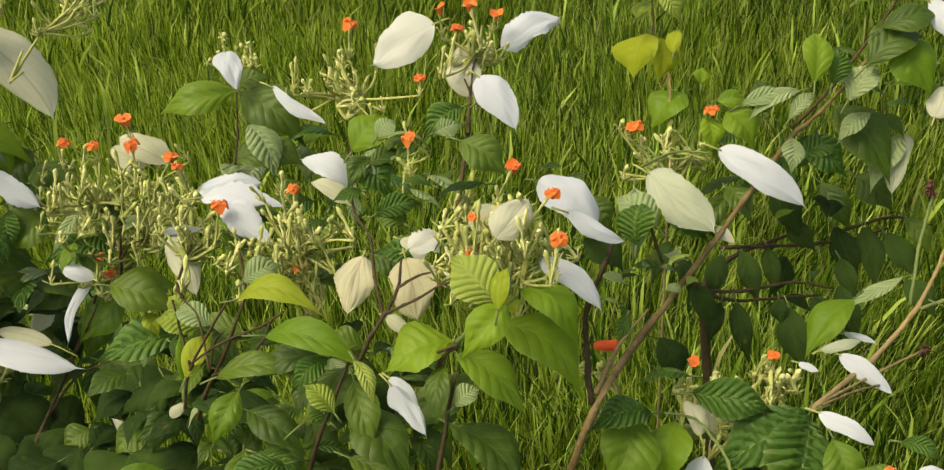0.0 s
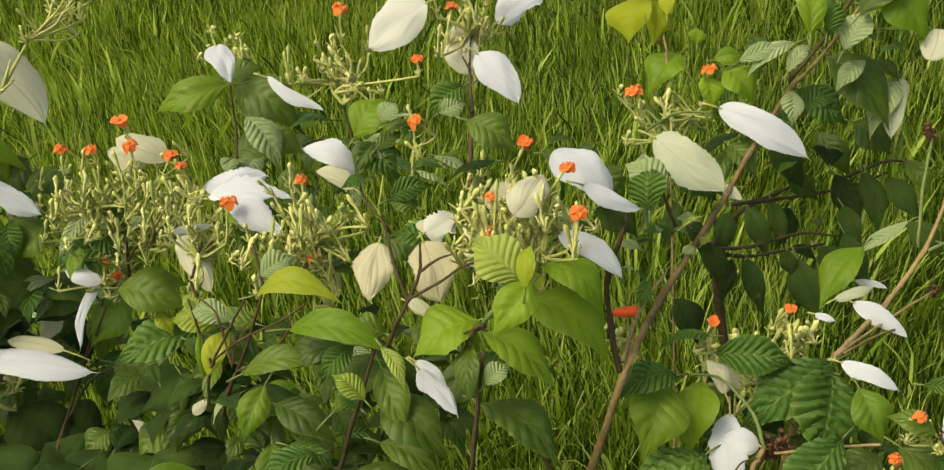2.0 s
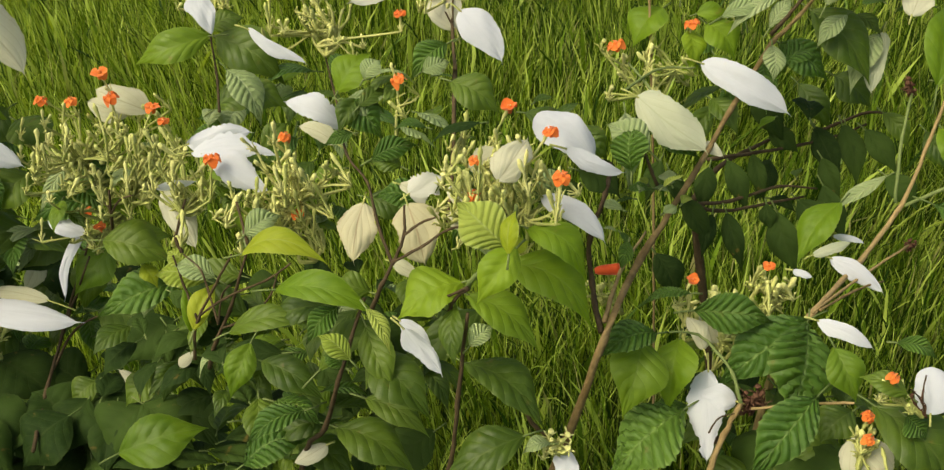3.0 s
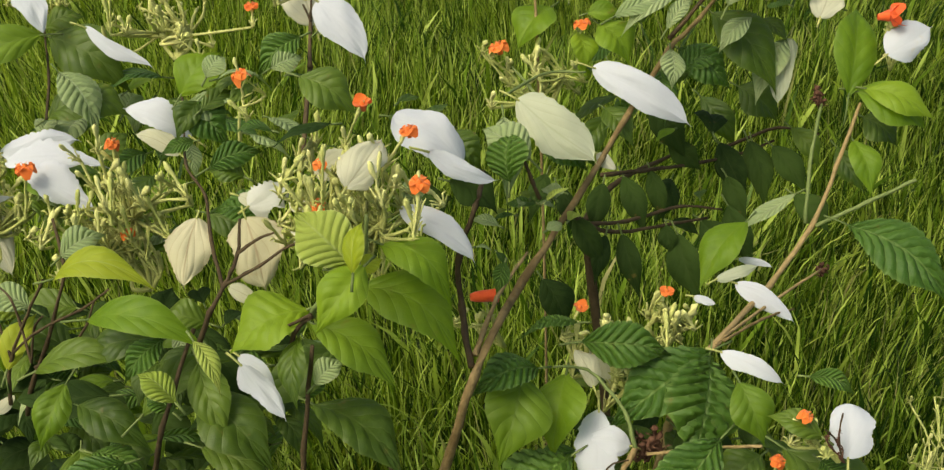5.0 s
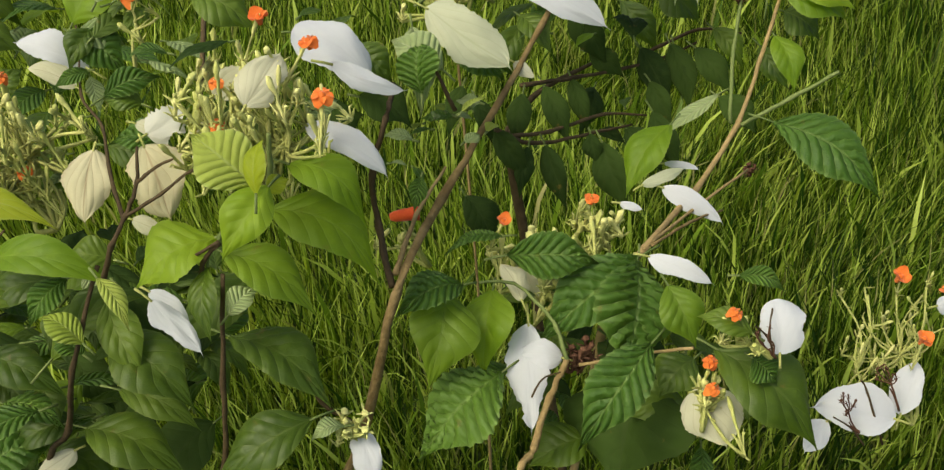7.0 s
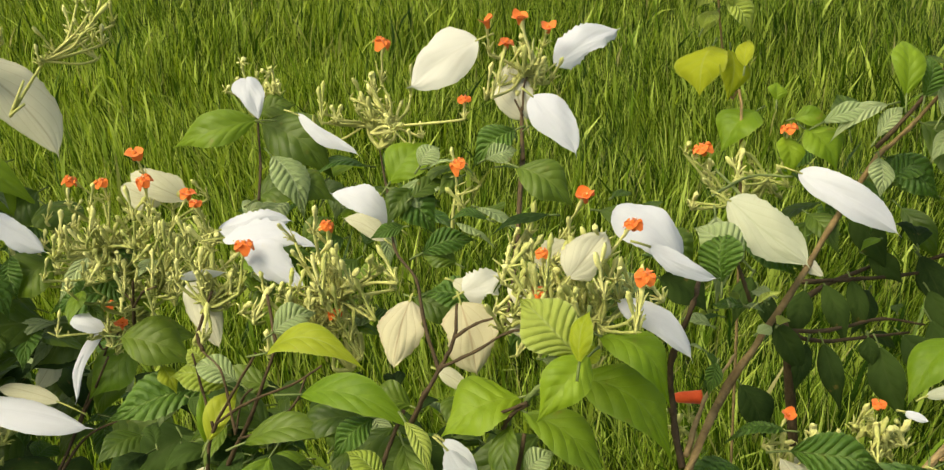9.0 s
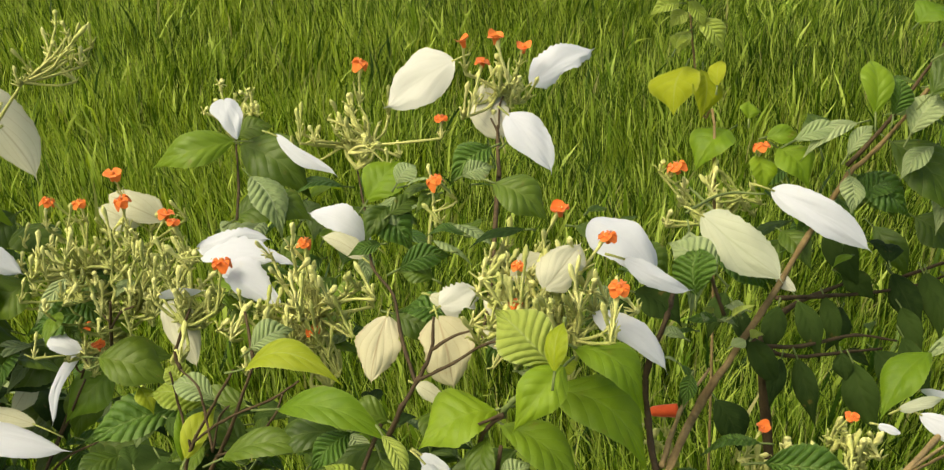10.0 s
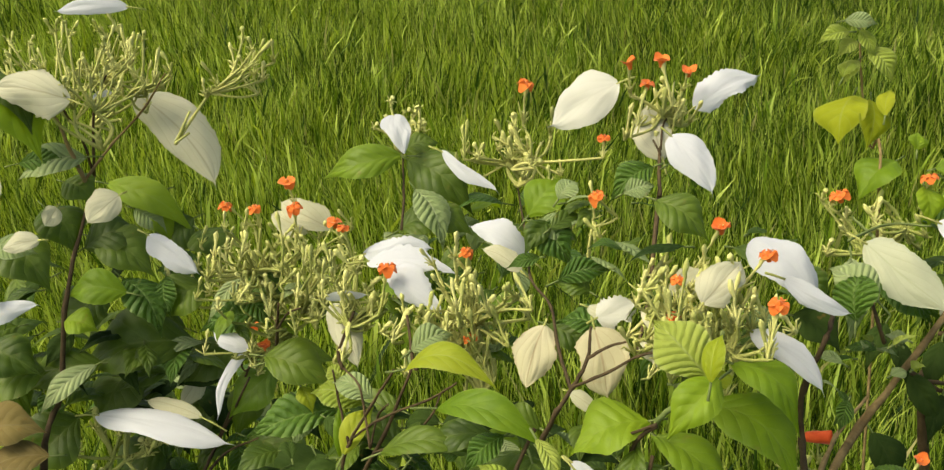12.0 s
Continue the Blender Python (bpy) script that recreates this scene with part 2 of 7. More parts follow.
def build_grass(name, label, count, middle, inner, outer, tall, wide, lean, seed):
    """Blades with three bends each, thicker at the foot, all in one mesh: dense within the inner radius, thinning and broader outwards."""
    rng = np.random.default_rng(seed)
    away = np.where(rng.random(count) < 0.5, inner * np.sqrt(rng.random(count)), inner + (outer - inner) * rng.random(count) ** 1.6)
    if inner == 0:
        away = outer * np.sqrt(rng.random(count))
    round_ = rng.uniform(0, 2 * np.pi, count)
    x, y = middle[0] + away * np.cos(round_), middle[1] + away * np.sin(round_)
    clump = np.sin(5.1 * x + 2.3 * np.sin(3.7 * y)) * np.sin(4.3 * y + 1.9 * np.sin(2.9 * x))
    keep = rng.random(count) < 0.80 + 0.20 * clump
    x, y, clump, away = x[keep], y[keep], clump[keep], away[keep]
    n = len(x)
    z = 0.05 * np.sin(0.9 * x + 0.4) * np.sin(0.7 * y + 1.1) + 0.02 * np.sin(3.1 * x + 1.7 * y)
    high = tall * (0.62 + 0.5 * rng.random(n)) * (1 + 0.18 * clump)
    broad = wide * (0.6 + 0.8 * rng.random(n)) * (1 + np.clip(away - 3.0, 0, None) * 0.22)
    way = 2.5 * np.sin(2.1 * x + 1.3 * np.sin(1.7 * y)) + 1.7 * np.sin(3.3 * y + x) + rng.normal(0, 1.5, n)
    bend = high * np.clip(np.abs(rng.normal(lean, 0.26, n)), 0, 0.95)
    kink = high * rng.normal(0, 0.10, n)
    face = rng.random(n) * np.pi
    levels = np.array([0.0, 0.4, 0.75, 1.0])
    part_wide = np.array([0.9, 1.0, 0.7, 0.0])
    verts = np.zeros((n, 7, 3))
    k = 0
    for level, share in zip(levels, part_wide):
        cx = x + np.cos(way) * bend * level**1.8 - np.sin(way) * kink * np.sin(np.pi * level)
        cy = y + np.sin(way) * bend * level**1.8 + np.cos(way) * kink * np.sin(np.pi * level)
        cz = z + high * (level - 0.25 * (bend / high) ** 2 * level**3)
        for side in (-1, 1) if share else (0,):
            verts[:, k, 0] = cx + side * 0.5 * broad * share * np.cos(face)
            verts[:, k, 1] = cy + side * 0.5 * broad * share * np.sin(face)
            verts[:, k, 2] = cz
            k += 1
    quads = np.array([[0, 1, 3, 2], [2, 3, 5, 4]])
    base = 7 * np.arange(n)[:, None]
    loops = np.concatenate([(base[:, :, None] + quads[None]).reshape(n, 8), base + np.array([[4, 5, 6]])], 1)
    mesh = bpy.data.meshes.new(name)
    mesh.vertices.add(7 * n), mesh.loops.add(11 * n), mesh.polygons.add(3 * n)
    mesh.vertices.foreach_set("co", verts.ravel())
    mesh.loops.foreach_set("vertex_index", loops.ravel())
    starts = (11 * np.arange(n)[:, None] + np.array([[0, 4, 8]])).ravel()
    mesh.polygons.foreach_set("loop_start", starts)
    mesh.polygons.foreach_set("use_smooth", np.ones(3 * n, bool))
    mesh.materials.append(GRASS)
    mesh.update(calc_edges=True)
    tagged(new(name, mesh), label, "grass", kind="stuff")


build_ground()
build_grass("grass", "dense green grass growing behind and under the shrubs", 400000, (0.25, 2.1), 2.2, 4.2, 0.18, 0.0033, 0.12, 3)
build_grass("far_grass", "green grass field stretching away behind the shrubs", 60000, (0.25, 2.2), 4.0, 14.0, 0.22, 0.0095, 0.16, 4)

# ---- plants ----
PLACE = {}


def thing(name, at, label, category, group=""):
    """An Empty at the foot of a thing."""
    ob = new(name)
    ob.empty_display_size = 0.05
    ob.location = at
    PLACE[ob.name] = Vector(at)
    return tagged(ob, label, category, group)


def part(name, mesh, parent, at, label=""):
    """One mesh, modelled round its own origin, as a part under a thing or another part."""
    ob = new(name, mesh)
    ob.parent = parent
    ob.location = Vector(at) - PLACE[parent.name]
    PLACE[ob.name] = Vector(at)
    return tagged(ob, label)


def tube_rings(path, radii, sides, verts, faces, closed=True):
    """Rings round a polyline, added to verts and faces."""
    first, n = len(verts), len(path)
    path = [Vector(p) for p in path]
    for i, p in enumerate(path):
        ahead = (path[min(i + 1, n - 1)] - path[max(i - 1, 0)]).normalized()
        a = ahead.cross(Vector((0.31, 0.87, 0.38))).normalized()
        b = ahead.cross(a)
        for s in range(sides):
            turn = 2 * math.pi * s / sides
            verts.append(p + radii[i] * (math.cos(turn) * a + math.sin(turn) * b))
    for i in range(n - 1):
        for s in range(sides):
            q = first + i * sides
            faces.append((q + s, q + (s + 1) % sides, q + sides + (s + 1) % sides, q + sides + s))
    if closed:
        faces.append(tuple(first + s for s in reversed(range(sides))))
        faces.append(tuple(first + (n - 1) * sides + s for s in range(sides)))


def smooth_path(points, per=5):
    """A Catmull-Rom line through the points."""
    pts = [Vector(p) for p in points]
    pts = [2 * pts[0] - pts[1]] + pts + [2 * pts[-1] - pts[-2]]
    out = []
    for i in range(1, len(pts) - 2):
        a, b, c, d = pts[i - 1 : i + 3]
        for k in range(per):
            t = k / per
            out.append(0.5 * (2 * b + (c - a) * t + (2 * a - 5 * b + 4 * c - d) * t * t + (3 * b - a - 3 * c + d) * t**3))
    return out + [pts[-2]]


def stem(parent, name, points, thick, thin, material, label=""):
    """A tapered twig or stem with knots along it, through a few points from foot to tip."""
    rng = random.Random(len(PLACE) * 7 + 1)
    line = smooth_path(points)
    foot = line[0].copy()
    n = len(line)
    radii = [(thick + (thin - thick) * i / (n - 1)) * (1 + 0.12 * rng.uniform(-1, 1) + (0.22 if i % 5 == 0 and 0 < i < n - 1 else 0)) for i in range(n)]
    line = [p - foot + Vector((rng.uniform(-1, 1), rng.uniform(-1, 1), rng.uniform(-1, 1))) * 0.35 * thin for p in line]
    verts, faces = [], []
    tube_rings(line, radii, 8, verts, faces)
    return part(name, sheet(name, verts, faces, material), parent, foot, label)


def outline(shape, v):
    """Half width along a leaf, 0 to 1."""
    if shape == "bract":
        body = min(v / 0.94, 1.0)
        return max(1.72 * body**0.55 * (1 - body) ** 0.72, 0.0) + 0.07 * min(1.0, 5 * v) * (1 - v) ** 0.6
    if shape == "round":
        return (v**0.42) * ((1 - v) ** 0.42) / 0.747
    if shape == "heart":
        return (v**0.36) * ((1 - v) ** 0.85) / 0.62
    w = math.sin(math.pi * v**0.88) ** 1.0
    return w * (1 - 0.62 * max(0.0, (v - 0.62) / 0.38) ** 1.2)


ROWS, COLS = 22, 8


def leaf(parent, name, material, base, tip, width, turn, sag=0.12, fold=0.2, shape="leaf", quilt=0.0, ragged=0.02, label="", stalk=0.0, bow=0.0):
    """One leaf or bract from its stalk end to its tip. turn: degrees by which its face leans from straight up, about its length.
    sag: how far its middle stands above the straight line; fold: how far the halves rise from the midrib; quilt: pillows between side veins."""
    rng = random.Random(int(1000 * abs(base[0]) + 7919 * abs(tip[0]) + 104729 * abs(tip[2])))
    base, tip = Vector(base), Vector(tip)
    axis = tip - base
    length = axis.length
    ahead = axis / length
    across = ahead.cross(Vector((0, 0, 1)))
    across = across.normalized() if across.length > 1e-4 else Vector((1, 0, 0))
    face = across.cross(ahead).normalized()
    spin = Matrix.Rotation(radians(turn), 3, ahead)
    across, face = spin @ across, spin @ face
    lop, crest = (rng.uniform(-0.22, 0.22), rng.uniform(-0.35, 0.35)) if name == "bract" else (rng.uniform(-0.1, 0.1), 0.0)
    droop, dome = (rng.uniform(0.2, 0.75), 0.0) if name == "leaf" else (rng.uniform(0.0, 0.3), rng.random())
    pairs, slant = (9.0, 2.0) if "ribbed" in material.name or "underside" in material.name else (6.0, 1.8)
    twist, curl, phase, swing = rng.uniform(-0.25, 0.25), rng.uniform(0.4, 1.0), rng.uniform(0, 6), rng.uniform(-0.05, 0.05) + bow
    verts, faces, uvs = [], [], []
    rows = 2 * ROWS if quilt >= 0.8 else ROWS + 10
    cols = COLS if name == "leaf" else 2 * COLS
    hook, crumple = rng.uniform(-2.2, 2.2), rng.uniform(0.6, 1.4)
    for i in range(rows + 1):
        v = i / rows
        even = 0.5 * width * outline(shape, min(max(v, 0.004), 0.996))
        rise = sag * length * 4 * v * (1 - v) * (1 - 0.35 * (v - 0.5))
        for j in range(cols + 1):
            u = 2 * j / cols - 1
            half = even * (1 + (lop + crest * (v - 0.5)) * (1 if u > 0 else -1)) * (1 + 1.6 * ragged * math.sin(7 * v + 2 * phase + (2 if u > 0 else 0)))
            edge = 1 + ragged * 1.2 * abs(u) * math.sin(11 * v + 3 * u + phase) + ragged * rng.uniform(-1, 1) * abs(u) ** 4
            if quilt >= 0.8 and abs(u) == 1:
                edge += 0.028 * (i % 3 - 1)
            elif name == "leaf" and abs(u) == 1:
                edge += 0.02 * (i % 2)
            if ragged >= 0.08 and u > 0.3 and 0.70 < v < 0.84:
                edge *= 0.72
            x = u * half * edge + swing * length * math.sin(math.pi * v)
            if name == "bract":
                side = 1 if u > 0 else -1
                x *= 1 + 0.045 * math.sin(6.3 * v + side * phase) + 0.03 * math.sin(15 * v + 2 * side + phase)
                x += hook * length * max(0.0, v - 0.84) ** 2
                lift = half * (0.16 * abs(u) - (0.16 + 0.28 * dome) * u * u)
                folds = 0.7 * math.sin(6 * u + 4 * v + phase) + 1.0 * math.sin(5 * u - 9 * v + 2 * phase) + 0.4 * math.sin(15 * u + 6 * v + 3 * phase)
                lift += 0.0085 * crumple * width * folds * min(1.0, 4 * v * (1.1 - v))
            else:
                lift = fold * half * (2.5 * abs(u) - (1.9 + 0.7 * curl) * u * u)
            lift += twist * half * u * (v - 0.4) + 0.05 * width * math.sin(9 * v + phase) * abs(u) ** 2 * (0.5 + ragged * 12)
            if name == "leaf":
                s = pairs * v - slant * abs(u) ** 0.8
                lift -= max(quilt, 0.3) * width * 0.055 * math.cos(2 * math.pi * s) * min(1, 3 * abs(u)) * (1 - 0.7 * u * u)
            hang = droop * length * max(0.0, v - 0.5) ** 2
            verts.append(ahead * (v * length) + across * x + face * (rise + lift) - Vector((0, 0, hang)))
            uvs.append(((u + 1) / 2, v))
    n = cols + 1
    for i in range(rows):
        for j in range(cols):
            faces.append((i * n + j, i * n + j + 1, (i + 1) * n + j + 1, (i + 1) * n + j))
    if stalk:
        root = verts[n // 2] - ahead * stalk - Vector((0, 0, 0.25 * stalk))
        before, blades = len(verts), len(faces)
        tube_rings([root, (root + verts[n // 2]) / 2 + face * 0.05 * stalk, verts[n + n // 2]], [0.0009, 0.0008, 0.0008], 5, verts, faces)
        uvs += [(0.5, 0.02)] * (len(verts) - before)
    mesh = sheet(name, verts, faces, material)
    if stalk:
        mesh.materials.append(STALK_PALE if "bract" in name else STEM_GREEN)
        mesh.polygons.foreach_set("material_index", [0] * blades + [1] * (len(faces) - blades))
    layer = mesh.uv_layers.new(name="UVMap")
    index = np.empty(len(mesh.loops), np.int32)
    mesh.loops.foreach_get("vertex_index", index)
    layer.data.foreach_set("uv", np.array(uvs)[index].ravel())
    return part(name, mesh, parent, base, label)


def corolla_mesh(size, lobes, cup, seed, material):
    """Lobes round a short throat, uneven and recurved."""
    rng = random.Random(seed)
    verts, faces = [], []
    tube_rings([(0, 0, -0.42 * size), (0, 0, -0.2 * size), (0, 0, 0)], [0.12 * size, 0.17 * size, 0.24 * size], 8, verts, faces, False)
    for k in range(lobes):
        turn = 2 * math.pi * (k + rng.uniform(-0.12, 0.12)) / lobes
        out, side = Vector((math.cos(turn), math.sin(turn), 0)), Vector((-math.sin(turn), math.cos(turn), 0))
        first, droop = len(verts), cup + rng.uniform(-0.25, 0.2)
        for i in range(5):
            v = i / 4
            half = size * 0.46 * (0.6 + 0.9 * v - 1.3 * v * v) + 0.004 * size
            for j in range(3):
                u = j - 1
                verts.append(out * size * (0.13 + 0.35 * v) + side * u * half + Vector((0, 0, size * (droop * v * v + 0.10 * v + 0.10 * abs(u) * (1 - v)))))
        for i in range(4):
            for j in range(2):
                q = first + 3 * i + j
                faces.append((q, q + 1, q + 4, q + 3))
    tube_rings([(0, 0, -0.05 * size), (0, 0, 0.10 * size), (0, 0, 0.16 * size)], [0.16 * size, 0.13 * size, 0.02 * size], 6, verts, faces, False)
    return sheet("corolla", verts, faces, material)


COROLLAS = [corolla_mesh(1.0, 5, c, k, PETAL) for k, c in enumerate((-0.3, -0.1, 0.12, -0.45))]


def bell_mesh(material):
    """A closed, furled corolla: a short trumpet with a crimped mouth."""
    verts, faces = [], []
    line = [(0, 0, z) for z in (-0.5, -0.35, -0.1, 0.15, 0.35, 0.48, 0.5, 0.42)]
    tube_rings(line, [0.12, 0.18, 0.21, 0.22, 0.24, 0.25, 0.18, 0.06], 10, verts, faces)
    verts = [Vector((v.x * (1 + 0.18 * math.sin(5 * math.atan2(v.y, v.x)) * max(0, v.z + 0.1)), v.y * (1 + 0.18 * math.sin(5 * math.atan2(v.y, v.x) + 1) * max(0, v.z + 0.1)), v.z)) for v in verts]
    return sheet("corolla", verts, faces, material)


COROLLAS_RED = [corolla_mesh(1.0, 6, 0.5, 9, PETAL_RED), bell_mesh(PETAL_RED)]


def flower(parent, at, size, tilt=0.0, aim=0.0, form=0, red=False):
    """An orange corolla that sits on a bud tube; tilt and aim in degrees."""
    ob = part("flower", (COROLLAS_RED if red else COROLLAS)[form % 2 if red else form], parent, at, "small orange five-lobed flower")
    ob.rotation_euler = (radians(tilt), 0, radians(aim))
    ob.scale = (size, size, size)
    return ob


def bud_mesh(seed):
    """A downy tube one unit tall, swollen at its end, with thin sepals at its foot."""
    rng = random.Random(seed)
    verts, faces = [], []
    mids = [Vector((rng.uniform(-1, 1) * 0.05 * s, rng.uniform(-1, 1) * 0.05 * s, s)) for s in (0, 0.1, 0.2, 0.32, 0.45, 0.58, 0.7, 0.8, 0.9, 1.0)]
    tube_rings(mids, [0.092 * g for g in (0.75, 1.1, 0.85, 0.72, 0.70, 0.75, 0.95, 1.35, 1.55, 0.9)], 7, verts, faces)
    verts = [v + Vector((rng.uniform(-1, 1) * 0.026, rng.uniform(-1, 1) * 0.026, rng.uniform(-1, 1) * 0.02)) for v in verts]
    for k in range(5):
        turn = 2 * math.pi * k / 5 + rng.uniform(0, 1)
        out = Vector((math.cos(turn), math.sin(turn), 0))
        long = rng.uniform(0.25, 0.6)
        root = Vector((0, 0, 0.1))
        tube_rings([root + out * 0.06, root + out * (0.09 + 0.35 * long) + Vector((0, 0, 0.5 * long)), root + out * (0.1 + 0.6 * long) + Vector((0, 0, rng.uniform(0.4, 0.95) * long))], [0.04, 0.042, 0.018], 4, verts, faces)
    return verts, faces


BUDS = {}


def bud_of(material, k):
    if (material.name, k) not in BUDS:
        BUDS[material.name, k] = sheet("bud", *bud_mesh(k + 40), material)
    return BUDS[material.name, k]


def flower_cluster(parent, foot, centre, reach, count, seed, tall=0.022, girth=1.0, label="downy pale green branched flower stalk", tips=(), material=None, bare=0.0):
    """A branched cyme: arms from its foot, each with side stalks that end in upright buds. tips: ends that must be met, which carry flowers."""
    rng = random.Random(seed)
    foot, centre = Vector(foot), Vector(centre)
    verts, faces = [], []
    ends = [Vector(t) for t in tips]
    while len(ends) < count + len(tips):
        p = Vector((rng.gauss(0, 0.6), rng.gauss(0, 0.6), rng.gauss(0, 0.5)))
        if p.length < 1.25:
            ends.append(centre + Vector((p.x * reach[0], p.y * reach[1], p.z * reach[2])))
    arms, standing = [], []
    for k in range(min(count + len(tips), max(3, (count + len(tips)) // 5))):
        mark = ends[rng.randrange(len(ends))]
        knee = foot.lerp(mark, rng.uniform(0.35, 0.65)) + Vector((0, 0, rng.uniform(-0.5, 0.1) * reach[2]))
        arms.append(knee)
        mid = foot.lerp(knee, 0.5) + Vector((rng.uniform(-1, 1), rng.uniform(-1, 1), 0)) * 0.22 * reach[0]
        tube_rings([p - foot for p in smooth_path([foot, mid, knee], 3)], [girth * (0.0020 - 0.0001 * i) for i in range(7)], 6, verts, faces)
    for k, end in enumerate(ends):
        knee = min(arms, key=lambda a: (a - end).length + 0.3 * rng.random() * reach[0])
        long = tall * rng.uniform(0.35, 1.1)
        root = end - Vector((rng.gauss(0, 0.36), rng.gauss(0, 0.36), 1.0)).normalized() * long * (1.25 if k < len(tips) else 1.0)
        mid = knee.lerp(root, 0.55) + Vector((rng.uniform(-1, 1), rng.uniform(-1, 1), rng.uniform(-1, 0.3))) * 0.15 * (root - knee).length
        tube_rings([p - foot for p in smooth_path([knee, mid, root], 3)], [girth * r * rng.uniform(0.75, 1.15) for r in (0.0015, 0.0014, 0.0013, 0.0015, 0.0013, 0.0014, 0.0016)], 5, verts, faces)
        for share in (0.35, 0.7, 1.0):
            node = knee.lerp(mid, share) if share < 0.6 else mid.lerp(root, share)
            out = Vector((rng.gauss(0, 1), rng.gauss(0, 1), rng.uniform(0.2, 1.6))).normalized() * tall * rng.uniform(0.12, 0.3)
            tube_rings([node - foot, node + out * 0.6 - foot, node + out - foot], [0.0007 * girth, 0.0009 * girth, 0.0003 * girth], 4, verts, faces)
        if k < len(tips) or rng.random() >= bare:
            standing.append((root, end, k < len(tips)))
    head = part("inflorescence", sheet("inflorescence", verts, faces, material or STALK_PALE), parent, foot, label)
    for root, end, blooming in standing:
        one = part("bud", bud_of(material or BUD_PALE, rng.randrange(6)), head, root)
        way = end - root
        one.rotation_mode = "QUATERNION"
        one.rotation_quaternion = way.to_track_quat("Z", "Y")
        wide = 0.0155 * girth * rng.uniform(0.8, 1.25) * (0.8 if blooming else 1.0)
        one.scale = (wide, wide, way.length)
    return head


def leafage(parent, count, centre, reach, size, materials, seed, shape="leaf", droop=0.3):
    """Leaves of the inner and lower growth, spread through a rounded space."""
    rng = random.Random(seed)
    for k in range(count):
        while True:
            p = Vector((rng.uniform(-1, 1), rng.uniform(-1, 1), rng.uniform(-1, 1)))
            if p.length < 1:
                break
        base = Vector(centre) + Vector((p.x * reach[0], p.y * reach[1], p.z * reach[2]))
        turn, long = rng.uniform(0, 2 * math.pi), size * rng.uniform(0.6, 1.25)
        tip = base + Vector((math.cos(turn), math.sin(turn), rng.uniform(-1.6, 0.5) * droop)).normalized() * long
        leaf(parent, "leaf", rng.choice(materials), base, tip, long * rng.uniform(0.42, 0.6), rng.uniform(-30, 30), rng.uniform(0.02, 0.2), rng.uniform(0.1, 0.45), shape, 0.4, stalk=0.16 * long)



# green shrub with white bracts and orange flowers
shrub = thing("flowering_shrub", (0.05, 0.2, 0), "green shrub with white bracts and orange flowers", "shrub", "flowering shrubs")
leaf(shrub, "bract", BRACT_IVORY_SHADED, (0.0424, 0.0655, 1.1480), (-0.0142, 0.0479, 1.1151), 0.0560, -40, 0.06, 0.05, "bract", 0, 0.03, "white papery flower bract toned ivory for shade", 0.016)
leaf(shrub, "bract", BRACT_CREAM_SHADED, (0.0774, -0.0092, 1.1139), (0.0648, 0.0288, 1.1467), 0.0385, -10, 0.05, 0.05, "bract", 0, 0.03, "cream papery flower bract", 0.011)
leaf(shrub, "bract", BRACT_WHITE, (0.1021, 0.0325, 1.1403), (0.1572, 0.0557, 1.1611), 0.0342, 47, 0.1, 0.08, "bract", 0, 0.09, "white papery flower bract", 0.012)
leaf(shrub, "bract", BRACT_WHITE, (0.0800, -0.0345, 1.1453), (0.1130, -0.0661, 1.1148), 0.0373, 30, 0.1, 0.08, "bract", 0, 0.03, "white papery flower bract", 0.012)
leaf(shrub, "bract", BRACT_WHITE, (-0.1648, 0.1496, 1.0794), (-0.1507, 0.1202, 1.0541), 0.0338, 3, 0.1, 0.08, "heart", 0, 0.03, "white papery flower bract", 0.009)
leaf(shrub, "bract", BRACT_WHITE, (-0.1156, 0.1172, 1.0585), (-0.0582, 0.0896, 1.0357), 0.0161, 59, 0.05, 0.08, "bract", 0, 0.03, "white papery flower bract", 0.015, 0.13)
leaf(shrub, "leaf", LEAF_MID, (-0.1534, 0.1252, 1.0488), (-0.2292, 0.1140, 1.0375), 0.0358, -38, 0.2, 0.3, "leaf", 0, 0.015, "glossy mid-green leaf", 0.017, -0.08)
leaf(shrub, "leaf", LEAF_GREEN, (-0.1572, 0.1558, 1.0386), (-0.1241, 0.1659, 1.0480), 0.0264, 26, 0.15, 0.28, "leaf", 0, 0.015, "mid-green leaf", 0.008)
leaf(shrub, "leaf", LEAF_GREEN, (-0.1535, 0.1477, 1.0342), (-0.0868, 0.1131, 1.0056), 0.0499, 35, 0.15, 0.28, "leaf", 0, 0.015, "mid-green leaf", 0.018)
leaf(shrub, "leaf", LEAF_PALE, (-0.1364, 0.0790, 1.0366), (-0.1069, 0.0398, 1.0034), 0.0343, -1, 0.15, 0.28, "leaf", 1, 0.015, "pale leaf underside", 0.013)
leaf(shrub, "leaf", LEAF_GREEN, (-0.1255, 0.0764, 1.0134), (-0.0827, 0.0660, 1.0054), 0.0357, 17, 0.15, 0.28, "leaf", 0, 0.015, "mid-green leaf", 0.010)
leaf(shrub, "leaf", LEAF_YOUNG, (-0.0289, -0.0097, 1.0593), (0.0028, 0.0167, 1.0829), 0.0381, 16, 0.15, 0.28, "leaf", 0, 0.015, "bright green young leaf", 0.011)
leaf(shrub, "leaf", LEAF_PALE, (-0.0032, -0.0525, 1.0977), (0.0121, -0.0391, 1.1099), 0.0212, 8, 0.15, 0.28, "leaf", 0, 0.015, "pale leaf underside", 0.006)
